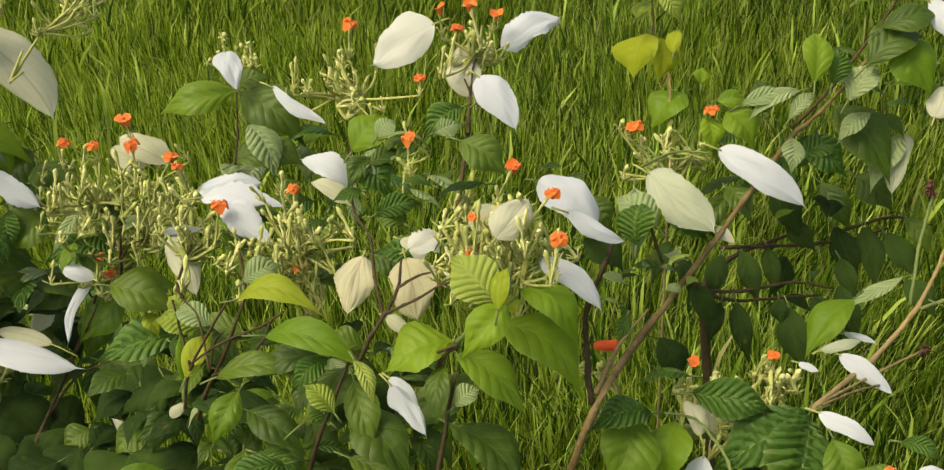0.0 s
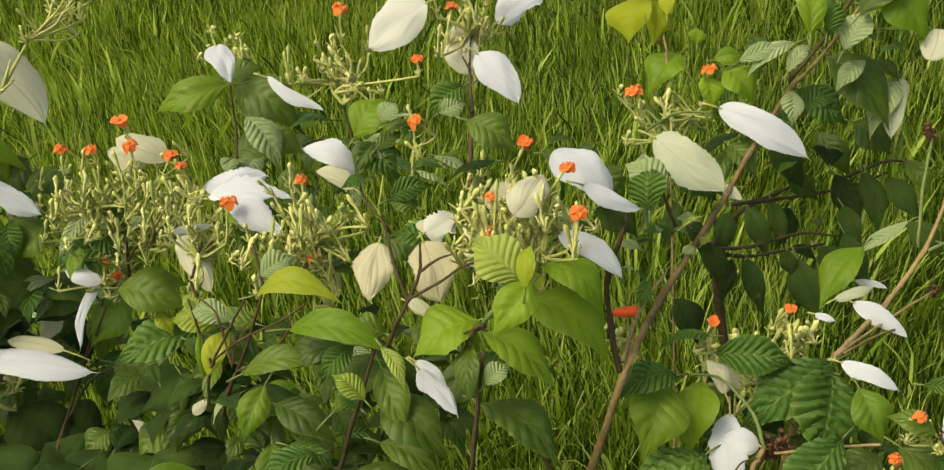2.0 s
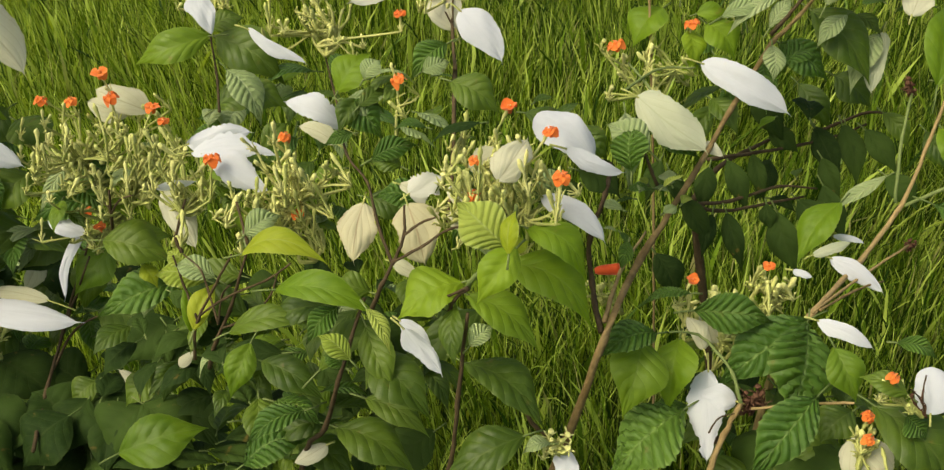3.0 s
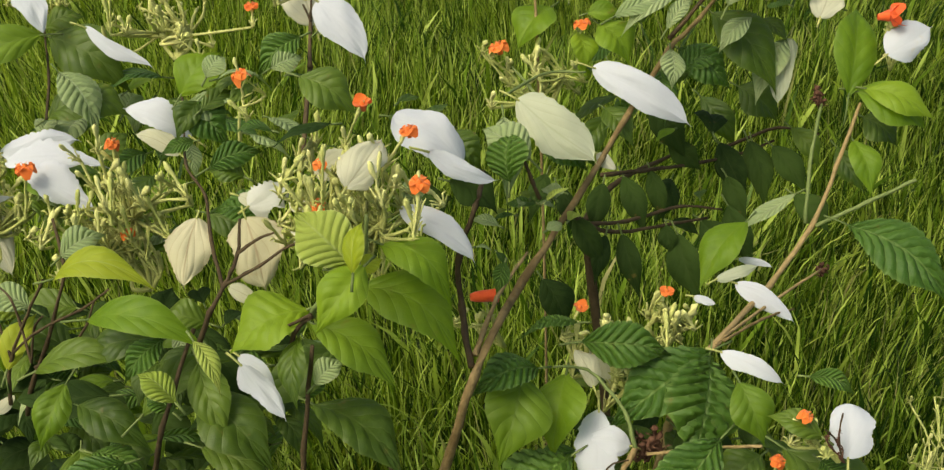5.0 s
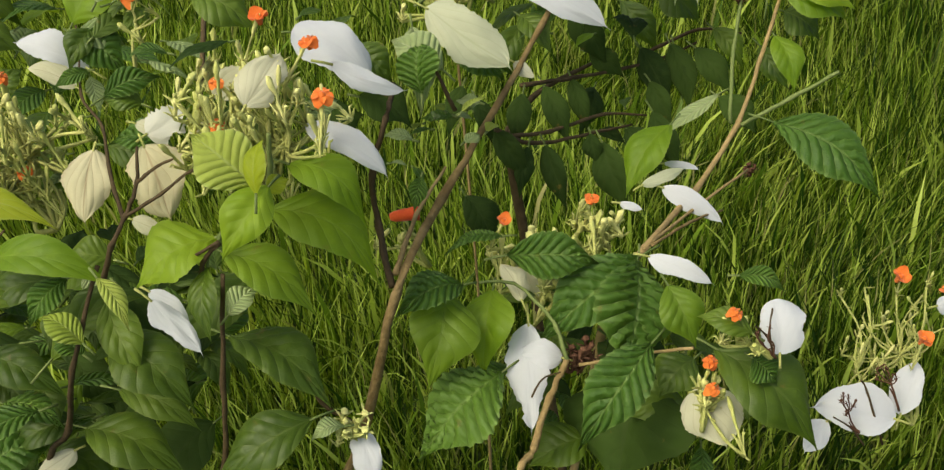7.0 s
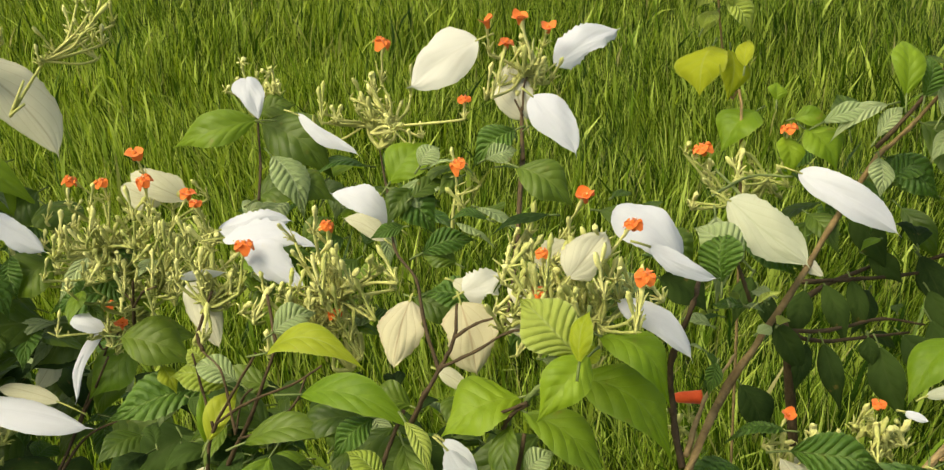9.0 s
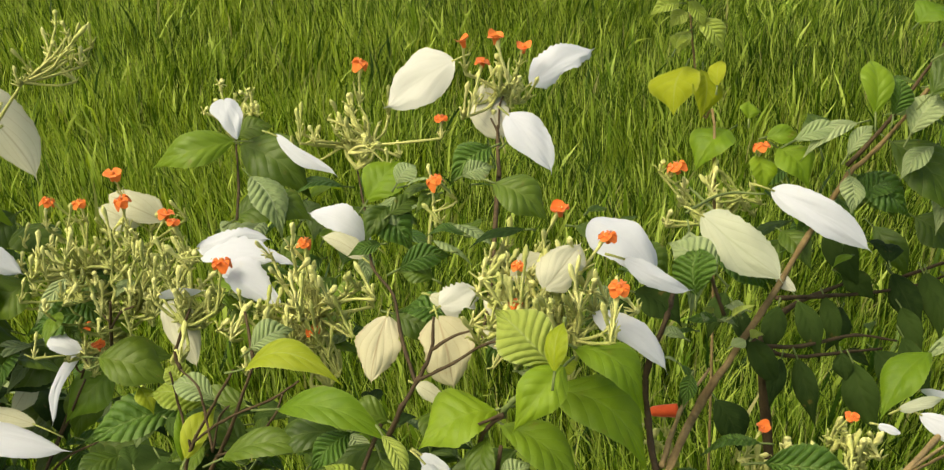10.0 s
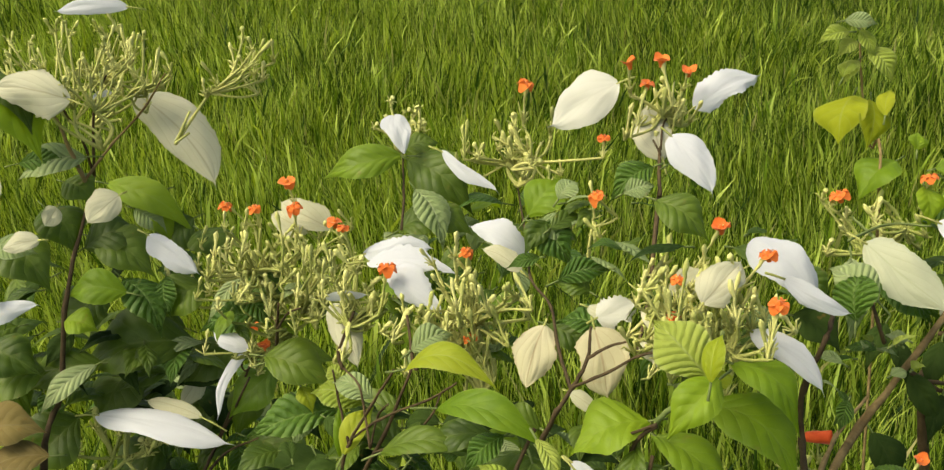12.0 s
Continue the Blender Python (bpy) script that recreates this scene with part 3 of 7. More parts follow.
leaf(shrub, "leaf", LEAF_RIBBED, (-0.0229, -0.0488, 1.0735), (0.0083, -0.0721, 1.0541), 0.0324, 27, 0.15, 0.28, "leaf", 1, 0.015, "deeply ribbed green leaf", 0.010)
leaf(shrub, "leaf", LEAF_PALE, (-0.0197, -0.0477, 1.0759), (0.0106, -0.0565, 1.0689), 0.0245, 30, 0.15, 0.28, "leaf", 1, 0.015, "pale leaf underside", 0.007)
leaf(shrub, "leaf", LEAF_RIBBED, (0.0665, -0.0669, 1.1343), (0.0349, -0.0844, 1.1187), 0.0241, -33, 0.15, 0.28, "leaf", 1, 0.015, "deeply ribbed green leaf", 0.009)
leaf(shrub, "leaf", LEAF_PALE, (0.0445, -0.0869, 1.1218), (0.0679, -0.0805, 1.1279), 0.0182, 31, 0.15, 0.28, "leaf", 1, 0.015, "pale leaf underside", 0.006)
leaf(shrub, "leaf", LEAF_GREEN, (0.0640, -0.1382, 1.1433), (0.0998, -0.1575, 1.1272), 0.0307, 25, 0.15, 0.28, "leaf", 0, 0.015, "mid-green leaf", 0.009)
leaf(shrub, "leaf", LEAF_GREEN, (0.0786, -0.0373, 1.1223), (0.0960, -0.0303, 1.1286), 0.0122, 44, 0.15, 0.28, "leaf", 0, 0.015, "mid-green leaf", 0.006)
leaf(shrub, "leaf", LEAF_GREEN, (0.0227, -0.1464, 1.0733), (-0.0023, -0.1393, 1.0788), 0.0193, -35, 0.15, 0.28, "leaf", 0, 0.015, "mid-green leaf", 0.006)
leaf(shrub, "leaf", LEAF_RIBBED, (-0.0005, -0.1416, 1.0791), (0.0371, -0.1332, 1.0871), 0.0196, 36, 0.15, 0.28, "leaf", 1, 0.015, "deeply ribbed green leaf", 0.009)
leaf(shrub, "leaf", LEAF_RIBBED, (0.0381, -0.1726, 1.0526), (-0.0010, -0.1613, 1.0613), 0.0286, -14, 0.15, 0.28, "leaf", 1, 0.015, "deeply ribbed green leaf", 0.009)
leaf(shrub, "bract", BRACT_WHITE, (-0.1601, -0.0442, 1.0397), (-0.1028, -0.0405, 1.0493), 0.0309, 54, 0.1, 0.08, "bract", 0, 0.09, "white papery flower bract", 0.016)
leaf(shrub, "bract", BRACT_WHITE, (-0.1551, -0.0588, 1.0409), (-0.0790, -0.0728, 1.0416), 0.0267, 27, 0.1, 0.08, "bract", 0, 0.1, "white papery flower bract", 0.017)
leaf(shrub, "bract", BRACT_WHITE, (-0.1381, -0.0702, 1.0423), (-0.0870, -0.0981, 1.0221), 0.0328, 41, 0.1, 0.08, "bract", 0, 0.08, "white papery flower bract", 0.009)
leaf(shrub, "bract", BRACT_WHITE, (-0.1923, -0.0614, 1.0071), (-0.1557, -0.0585, 1.0102), 0.0131, 97, 0.07, 0.08, "bract", 0, 0.03, "white papery flower bract", 0.009)
leaf(shrub, "bract", BRACT_WHITE, (-0.0301, 0.0197, 1.0033), (-0.0849, 0.0431, 1.0223), 0.0309, -38, 0.25, 0.08, "bract", 0, 0.05, "white papery flower bract", 0.014)
leaf(shrub, "bract", BRACT_CREAM_SHADED, (-0.0330, -0.0350, 1.0223), (-0.0679, -0.0189, 1.0353), 0.0209, -37, 0.1, 0.08, "bract", 0, 0.03, "cream papery flower bract", 0.009)
leaf(shrub, "bract", BRACT_CREAM_SHADED, (-0.1911, -0.0446, 0.9909), (-0.1623, -0.0867, 0.9559), 0.0338, 19, 0.07, 0.08, "bract", 0, 0.03, "cream papery flower bract", 0.015)
leaf(shrub, "bract", BRACT_PEACH, (-0.0081, -0.1795, 1.0668), (-0.0198, -0.2143, 1.0374), 0.0351, -11, 0.06, 0.08, "bract", 0, 0.07, "faded peach bract with visible veins", 0.010)
leaf(shrub, "bract", BRACT_PEACH, (0.0252, -0.2093, 1.0855), (0.0348, -0.2442, 1.0565), 0.0454, 15, 0.06, 0.08, "bract", 0, 0.06, "faded peach bract with visible veins", 0.010)
leaf(shrub, "bract", BRACT_CREAM_SHADED, (0.0108, -0.2261, 1.0450), (0.0316, -0.2368, 1.0365), 0.0141, 49, 0.07, 0.08, "bract", 0, 0.03, "cream papery flower bract", 0.006)
leaf(shrub, "bract", BRACT_WHITE, (0.1616, -0.2112, 1.1173), (0.1216, -0.1931, 1.1451), 0.0376, -39, 0.12, 0.08, "round", 0, 0.03, "white papery flower bract", 0.009)
leaf(shrub, "bract", BRACT_WHITE, (0.1383, -0.2244, 1.1367), (0.1798, -0.2358, 1.1201), 0.0168, 68, 0.14, 0.08, "bract", 0, 0.05, "white papery flower bract", 0.012)
leaf(shrub, "bract", BRACT_CREAM_SHADED, (0.0874, -0.2551, 1.1351), (0.1119, -0.2325, 1.1548), 0.0308, 37, 0.07, 0.08, "bract", 0, 0.06, "cream papery flower bract", 0.009)
leaf(shrub, "bract", BRACT_CREAM_SHADED, (0.0702, -0.2253, 1.1249), (0.1000, -0.2166, 1.1330), 0.0211, 54, 0.07, 0.08, "bract", 0, 0.06, "cream papery flower bract", 0.007)
leaf(shrub, "bract", BRACT_CREAM_SHADED, (0.0732, -0.2375, 1.1049), (0.0527, -0.2283, 1.1124), 0.0186, -35, 0.07, 0.08, "bract", 0, 0.08, "cream papery flower bract", 0.006)
leaf(shrub, "bract", BRACT_IVORY_SHADED, (0.0267, -0.1974, 1.0855), (0.0543, -0.1887, 1.0934), 0.0288, 39, 0.07, 0.08, "bract", 0, 0.1, "white papery flower bract toned ivory for shade", 0.007)
leaf(shrub, "bract", BRACT_CREAM_SHADED, (0.0538, -0.2330, 1.0924), (0.0795, -0.2469, 1.0810), 0.0196, 46, 0.08, 0.08, "bract", 0, 0.03, "cream papery flower bract", 0.007)
leaf(shrub, "bract", BRACT_CREAM_SHADED, (0.0206, -0.1861, 1.0866), (0.0370, -0.1934, 1.0808), 0.0130, 34, 0.07, 0.08, "bract", 0, 0.03, "cream papery flower bract", 0.006)
leaf(shrub, "bract", BRACT_WHITE, (0.1195, -0.2409, 1.1079), (0.1638, -0.2677, 1.0852), 0.0219, 41, 0.14, 0.08, "bract", 0, 0.03, "white papery flower bract", 0.013)
leaf(shrub, "leaf", LEAF_FRESH_RIBBED, (0.0881, -0.3039, 1.1173), (0.0573, -0.2766, 1.1397), 0.0328, -36, 0.15, 0.28, "leaf", 0.75, 0.015, "light ribbed young leaf", 0.011)
leaf(shrub, "leaf", LEAF_FRESH, (0.0874, -0.3241, 1.1276), (0.0945, -0.2998, 1.1484), 0.0142, -23, 0.15, 0.4, "leaf", 0, 0.015, "yellow-green fresh leaf", 0.008)
leaf(shrub, "leaf", LEAF_FRESH, (0.0926, -0.2916, 1.1025), (0.1054, -0.2859, 1.1075), 0.0120, 26, 0.15, 0.28, "leaf", 0, 0.015, "yellow-green fresh leaf", 0.006)
leaf(shrub, "leaf", LEAF_YOUNG, (0.1051, -0.2675, 1.1014), (0.1448, -0.2965, 1.0779), 0.0298, 7, 0.25, 0.15, "leaf", 0, 0.015, "bright green young leaf", 0.012, -0.1)
leaf(shrub, "leaf", LEAF_YOUNG, (0.0941, -0.3092, 1.1211), (0.0648, -0.3330, 1.1006), 0.0268, -21, 0.12, 0.4, "leaf", 0, 0.015, "bright green young leaf", 0.009)
leaf(shrub, "leaf", LEAF_YOUNG, (0.0909, -0.2679, 1.0711), (0.1488, -0.3030, 1.0428), 0.0417, 13, 0.2, 0.12, "leaf", 0, 0.015, "bright green young leaf", 0.016, -0.07)
leaf(shrub, "leaf", LEAF_YOUNG, (0.0606, -0.2669, 1.0557), (0.0126, -0.2823, 1.0420), 0.0427, -7, 0.16, 0.2, "leaf", 0.6, 0.015, "bright green young leaf", 0.012)
leaf(shrub, "leaf", LEAF_MID, (0.0620, -0.2783, 1.0543), (0.1097, -0.3098, 1.0291), 0.0334, 4, 0.12, 0.2, "leaf", 0, 0.015, "glossy mid-green leaf", 0.014)
leaf(shrub, "leaf", LEAF_YOUNG, (-0.0784, -0.2312, 1.0302), (0.0006, -0.2656, 1.0353), 0.0255, 22, 0.2, 0.16, "leaf", 0, 0.015, "bright green young leaf", 0.020)
leaf(shrub, "leaf", LEAF_FRESH, (-0.1083, -0.1772, 1.0210), (-0.0378, -0.1994, 1.0265), 0.0231, 22, 0.26, 0.2, "leaf", 0, 0.015, "yellow-green fresh leaf", 0.015, -0.1)
leaf(shrub, "leaf", LEAF_YOUNG, (-0.1062, -0.1295, 1.0032), (-0.1056, -0.1065, 1.0212), 0.0272, 13, 0.15, 0.28, "leaf", 0, 0.015, "bright green young leaf", 0.009)
leaf(shrub, "leaf", LEAF_PALE, (-0.1069, -0.1518, 1.0208), (-0.0762, -0.1391, 1.0322), 0.0217, 36, 0.15, 0.28, "leaf", 0, 0.015, "pale leaf underside", 0.008)
leaf(shrub, "leaf", LEAF_FRESH_RIBBED, (-0.1599, -0.0922, 0.9244), (-0.2070, -0.0813, 0.9325), 0.0295, -32, 0.15, 0.28, "leaf", 1, 0.015, "light ribbed young leaf", 0.011)
leaf(shrub, "leaf", LEAF_FRESH_RIBBED, (-0.1689, -0.1013, 0.9480), (-0.1888, -0.0860, 0.9602), 0.0222, -10, 0.15, 0.28, "leaf", 1, 0.015, "light ribbed young leaf", 0.007)
leaf(shrub, "leaf", LEAF_YOUNG, (-0.1727, -0.1347, 0.9017), (-0.1772, -0.1073, 0.9392), 0.0157, 10, 0.15, 0.35, "leaf", 0, 0.015, "light ribbed young leaf", 0.013)
leaf(shrub, "leaf", LEAF_FRESH, (-0.1684, -0.1412, 0.9101), (-0.1468, -0.1083, 0.9399), 0.0217, 20, 0.15, 0.3, "leaf", 0, 0.015, "yellow-green fresh leaf", 0.011)
leaf(shrub, "leaf", LEAF_RIBBED, (-0.2082, 0.0156, 0.8339), (-0.2924, -0.0213, 0.8286), 0.0437, -25, 0.1, 0.45, "leaf", 1, 0.015, "deeply ribbed green leaf", 0.023)
leaf(shrub, "leaf", LEAF_FRESH, (-0.2427, 0.0103, 0.8622), (-0.2284, -0.0068, 0.8482), 0.0192, -4, 0.15, 0.28, "leaf", 0, 0.015, "yellow-green fresh leaf", 0.006)
leaf(shrub, "leaf", LEAF_PALE, (-0.2404, 0.0262, 0.8175), (-0.2541, 0.0041, 0.7989), 0.0238, -16, 0.15, 0.28, "leaf", 0, 0.015, "pale leaf underside", 0.007)
leaf(shrub, "leaf", LEAF_GREEN, (-0.1201, -0.2255, 0.9846), (-0.0503, -0.2365, 1.0082), 0.0239, 15, 0.14, 0.28, "leaf", 0, 0.015, "mid-green leaf", 0.014)
leaf(shrub, "leaf", LEAF_RIBBED, (-0.0659, -0.2690, 0.9373), (-0.1113, -0.2942, 0.9347), 0.0242, -8, 0.12, 0.28, "leaf", 1, 0.015, "deeply ribbed green leaf", 0.012)
leaf(shrub, "leaf", LEAF_GREEN, (-0.0128, -0.2457, 1.0009), (0.0040, -0.2924, 0.9775), 0.0264, 10, 0.1, 0.3, "leaf", 0, 0.015, "mid-green leaf", 0.012)
leaf(shrub, "leaf", LEAF_PALE, (-0.1443, -0.1238, 0.9538), (-0.1809, -0.1059, 0.9619), 0.0236, -20, 0.12, 0.25, "leaf", 0.6, 0.015, "pale leaf underside", 0.012)
leaf(shrub, "leaf", LEAF_GREEN, (-0.0509, -0.2631, 0.9733), (0.0082, -0.2343, 0.9982), 0.0244, 17, 0.15, 0.28, "leaf", 0, 0.015, "mid-green leaf", 0.016)
leaf(shrub, "leaf", LEAF_PALE, (-0.1544, -0.1168, 0.8595), (-0.1756, -0.1352, 0.8497), 0.0163, 27, 0.15, 0.28, "leaf", 0, 0.015, "pale leaf underside", 0.014)
leaf(shrub, "leaf", LEAF_FRESH_RIBBED, (-0.0246, -0.2832, 1.0029), (-0.0476, -0.2653, 1.0172), 0.0193, -6, 0.15, 0.28, "leaf", 0, 0.015, "light ribbed young leaf", 0.008)
leaf(shrub, "bract", BRACT_WHITE, (0.0129, -0.2443, 1.0016), (0.0359, -0.2660, 0.9903), 0.0162, 21, 0.1, 0.08, "bract", 0, 0.03, "white papery flower bract", 0.008)
leaf(shrub, "leaf", LEAF_GREEN, (-0.0090, -0.2031, 0.9952), (-0.0422, -0.1960, 1.0005), 0.0236, -33, 0.15, 0.28, "leaf", 0, 0.015, "mid-green leaf", 0.008)
leaf(shrub, "leaf", LEAF_DARK_OR_SHADED, (-0.0084, -0.2195, 0.9851), (0.0118, -0.2511, 0.9595), 0.0437, -18, 0.15, 0.28, "leaf", 0, 0.015, "dark green or shade-darkened leaf", 0.011)
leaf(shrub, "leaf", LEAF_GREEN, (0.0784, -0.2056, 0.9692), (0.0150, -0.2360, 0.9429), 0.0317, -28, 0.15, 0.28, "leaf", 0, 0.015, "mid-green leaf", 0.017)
leaf(shrub, "leaf", LEAF_DARK_OR_SHADED, (0.1238, -0.1803, 1.0572), (0.1613, -0.1720, 1.0658), 0.0360, 18, 0.15, 0.28, "leaf", 0, 0.015, "dark green or shade-darkened leaf", 0.008)
leaf(shrub, "leaf", LEAF_DARK_OR_SHADED, (0.1585, -0.1667, 1.0726), (0.1901, -0.1831, 1.0586), 0.0327, 17, 0.15, 0.28, "leaf", 0, 0.015, "dark green or shade-darkened leaf", 0.008)
leaf(shrub, "leaf", LEAF_GREEN, (0.1600, -0.1500, 1.1007), (0.1816, -0.1670, 1.0852), 0.0241, 36, 0.15, 0.28, "leaf", 1, 0.015, "mid-green leaf", 0.006)
leaf(shrub, "leaf", LEAF_PALE, (0.2015, -0.1275, 1.0966), (0.1995, -0.1673, 1.0590), 0.0270, -17, 0.2, 0.28, "leaf", 1, 0.015, "pale leaf underside", 0.011)
leaf(shrub, "leaf", LEAF_RIBBED, (0.2512, -0.0751, 1.0519), (0.2805, -0.0976, 1.0334), 0.0272, 31, 0.15, 0.28, "leaf", 1, 0.015, "deeply ribbed green leaf", 0.009)
leaf(shrub, "leaf", LEAF_RIBBED, (0.0821, -0.1876, 1.0712), (0.0573, -0.2150, 1.0476), 0.0291, -3, 0.15, 0.28, "leaf", 0, 0.015, "deeply ribbed green leaf", 0.010)
leaf(shrub, "leaf", LEAF_GREEN, (-0.0071, -0.1343, 1.0367), (0.0275, -0.1486, 1.0253), 0.0244, 36, 0.15, 0.28, "leaf", 0, 0.015, "mid-green leaf", 0.009)
leaf(shrub, "leaf", LEAF_DARK_OR_SHADED, (-0.0519, -0.1516, 0.9619), (-0.0911, -0.1711, 0.9449), 0.0337, -33, 0.15, 0.28, "leaf", 0, 0.015, "dark green or shade-darkened leaf", 0.011)
leaf(shrub, "leaf", LEAF_GREEN, (-0.1072, 0.0204, 0.9846), (-0.0821, 0.0403, 1.0021), 0.0220, 31, 0.15, 0.28, "leaf", 0, 0.015, "mid-green leaf", 0.008)
leaf(shrub, "leaf", LEAF_GREEN, (-0.1566, 0.0924, 0.9856), (-0.1080, 0.1044, 0.9970), 0.0364, 21, 0.15, 0.28, "leaf", 0, 0.015, "mid-green leaf", 0.012)
leaf(shrub, "leaf", LEAF_PALE, (0.0611, -0.3057, 1.0302), (0.0804, -0.2955, 1.0398), 0.0157, 24, 0.15, 0.28, "leaf", 0, 0.015, "pale leaf underside", 0.006)
leaf(shrub, "leaf", LEAF_GREEN, (0.0540, -0.2819, 1.0487), (0.0505, -0.3179, 1.0253), 0.0192, 26, 0.15, 0.28, "leaf", 0, 0.015, "mid-green leaf", 0.010)
leaf(shrub, "bract", BRACT_WHITE, (0.0151, -0.2625, 1.0108), (0.0430, -0.2919, 0.9892), 0.0202, 14, 0.1, 0.08, "bract", 0, 0.07, "white papery flower bract", 0.014)
leaf(shrub, "leaf", LEAF_GREEN, (0.0578, -0.2846, 0.9922), (0.1113, -0.3292, 0.9731), 0.0397, -6, 0.12, 0.28, "leaf", 0.7, 0.015, "mid-green leaf", 0.016)
leaf(shrub, "leaf", LEAF_GREEN, (-0.0134, -0.2550, 0.9790), (0.0309, -0.3007, 0.9577), 0.0420, 4, 0.15, 0.28, "leaf", 0, 0.015, "mid-green leaf", 0.016)
leaf(shrub, "leaf", LEAF_GREEN, (0.1002, -0.3121, 0.9375), (0.0364, -0.3273, 0.9176), 0.0362, -18, 0.15, 0.28, "leaf", 0.4, 0.015, "mid-green leaf", 0.015)
leaf(shrub, "leaf", LEAF_GREEN, (-0.0386, -0.2273, 1.0069), (-0.0933, -0.2326, 0.9943), 0.0235, -24, 0.15, 0.28, "leaf", 0, 0.015, "mid-green leaf", 0.013)
leaf(shrub, "leaf", LEAF_RIBBED, (-0.0308, -0.2462, 1.0229), (-0.0569, -0.2632, 1.0077), 0.0219, -12, 0.15, 0.28, "leaf", 1, 0.015, "deeply ribbed green leaf", 0.008)
leaf(shrub, "leaf", LEAF_GREEN, (-0.1003, -0.2231, 0.9493), (-0.0505, -0.2537, 0.9384), 0.0285, 17, 0.15, 0.28, "leaf", 0, 0.015, "mid-green leaf", 0.014)
leaf(shrub, "leaf", LEAF_GREEN, (-0.0512, -0.2428, 0.8963), (-0.0997, -0.2504, 0.8837), 0.0269, -12, 0.15, 0.28, "leaf", 0, 0.015, "mid-green leaf", 0.011)
leaf(shrub, "leaf", LEAF_GREEN, (-0.0452, -0.2612, 0.9062), (0.0160, -0.2981, 0.8934), 0.0426, -3, 0.15, 0.28, "leaf", 0, 0.015, "mid-green leaf", 0.016)
leaf(shrub, "leaf", LEAF_RIBBED, (-0.0922, -0.2474, 0.9271), (-0.0545, -0.2686, 0.9201), 0.0223, -4, 0.15, 0.28, "leaf", 1, 0.015, "deeply ribbed green leaf", 0.010)
leaf(shrub, "leaf", LEAF_FRESH_RIBBED, (-0.0099, -0.2698, 1.0411), (0.0053, -0.2995, 1.0248), 0.0121, 1, 0.15, 0.4, "leaf", 0, 0.015, "light ribbed young leaf", 0.009)
leaf(shrub, "leaf", LEAF_RIBBED, (-0.0289, -0.2729, 0.9839), (-0.0465, -0.2596, 0.9893), 0.0202, 8, 0.15, 0.28, "leaf", 0, 0.015, "deeply ribbed green leaf", 0.006)
leaf(shrub, "leaf", LEAF_GREEN, (-0.0203, -0.2493, 0.9244), (0.0286, -0.2799, 0.9135), 0.0266, 19, 0.15, 0.28, "leaf", 0, 0.015, "mid-green leaf", 0.014)
leaf(shrub, "leaf", LEAF_DARK_OR_SHADED, (0.0337, -0.2356, 0.8620), (-0.0113, -0.2627, 0.8379), 0.0425, -16, 0.15, 0.28, "leaf", 0, 0.015, "dark green or shade-darkened leaf", 0.013)
leaf(shrub, "leaf", LEAF_GREEN, (-0.0840, -0.2276, 0.8522), (-0.0355, -0.2627, 0.8385), 0.0359, -3, 0.15, 0.28, "leaf", 0, 0.015, "mid-green leaf", 0.014)
leaf(shrub, "bract", BRACT_CREAM_SHADED, (-0.0530, -0.2690, 0.8958), (-0.0808, -0.2775, 0.8860), 0.0191, -29, 0.07, 0.08, "bract", 0, 0.03, "cream papery flower bract", 0.007)
leaf(shrub, "bract", BRACT_WHITE, (0.1294, -0.3128, 0.9188), (0.1329, -0.3378, 0.9040), 0.0254, 7, 0.07, 0.08, "round", 0, 0.03, "white papery flower bract", 0.006)
leaf(shrub, "leaf", LEAF_PALE, (0.1192, -0.3180, 0.9319), (0.0967, -0.3198, 0.9270), 0.0138, -2, 0.3, 0.28, "leaf", 0, 0.015, "pale leaf underside", 0.006)
leaf(shrub, "bract", BRACT_CREAM_SHADED, (-0.2606, -0.0531, 0.7357), (-0.2858, -0.0248, 0.7560), 0.0243, 20, 0.12, 0.3, "bract", 0, 0.03, "cream papery flower bract", 0.009)
leaf(shrub, "bract", BRACT_CREAM_SHADED, (-0.1978, -0.1089, 0.8335), (-0.1828, -0.1002, 0.8464), 0.0133, 45, 0.07, 0.08, "bract", 0, 0.03, "cream papery flower bract", 0.006)
leaf(shrub, "leaf", LEAF_MID, (-0.1079, -0.2093, 0.9567), (-0.1271, -0.2396, 0.9307), 0.0257, -15, 0.15, 0.5, "leaf", 0, 0.015, "glossy mid-green leaf", 0.014)
leaf(shrub, "leaf", LEAF_GREEN, (-0.2400, -0.0520, 0.7680), (-0.2710, -0.0731, 0.7527), 0.0355, -18, 0.15, 0.28, "leaf", 0.6, 0.015, "mid-green leaf", 0.009)
leaf(shrub, "leaf", LEAF_GREEN, (-0.3207, 0.0049, 0.7096), (-0.3482, -0.0134, 0.6963), 0.0323, -22, 0.15, 0.28, "leaf", 0, 0.015, "mid-green leaf", 0.008)
leaf(shrub, "leaf", LEAF_MID, (-0.2604, -0.1575, 0.7766), (-0.1774, -0.1403, 0.7905), 0.0512, 23, 0.15, 0.28, "leaf", 0.5, 0.015, "glossy mid-green leaf", 0.019)
leaf(shrub, "leaf", LEAF_RIBBED, (-0.1216, -0.2675, 0.8776), (-0.0712, -0.2505, 0.8905), 0.0437, 2, 0.15, 0.28, "leaf", 1, 0.015, "deeply ribbed green leaf", 0.012)
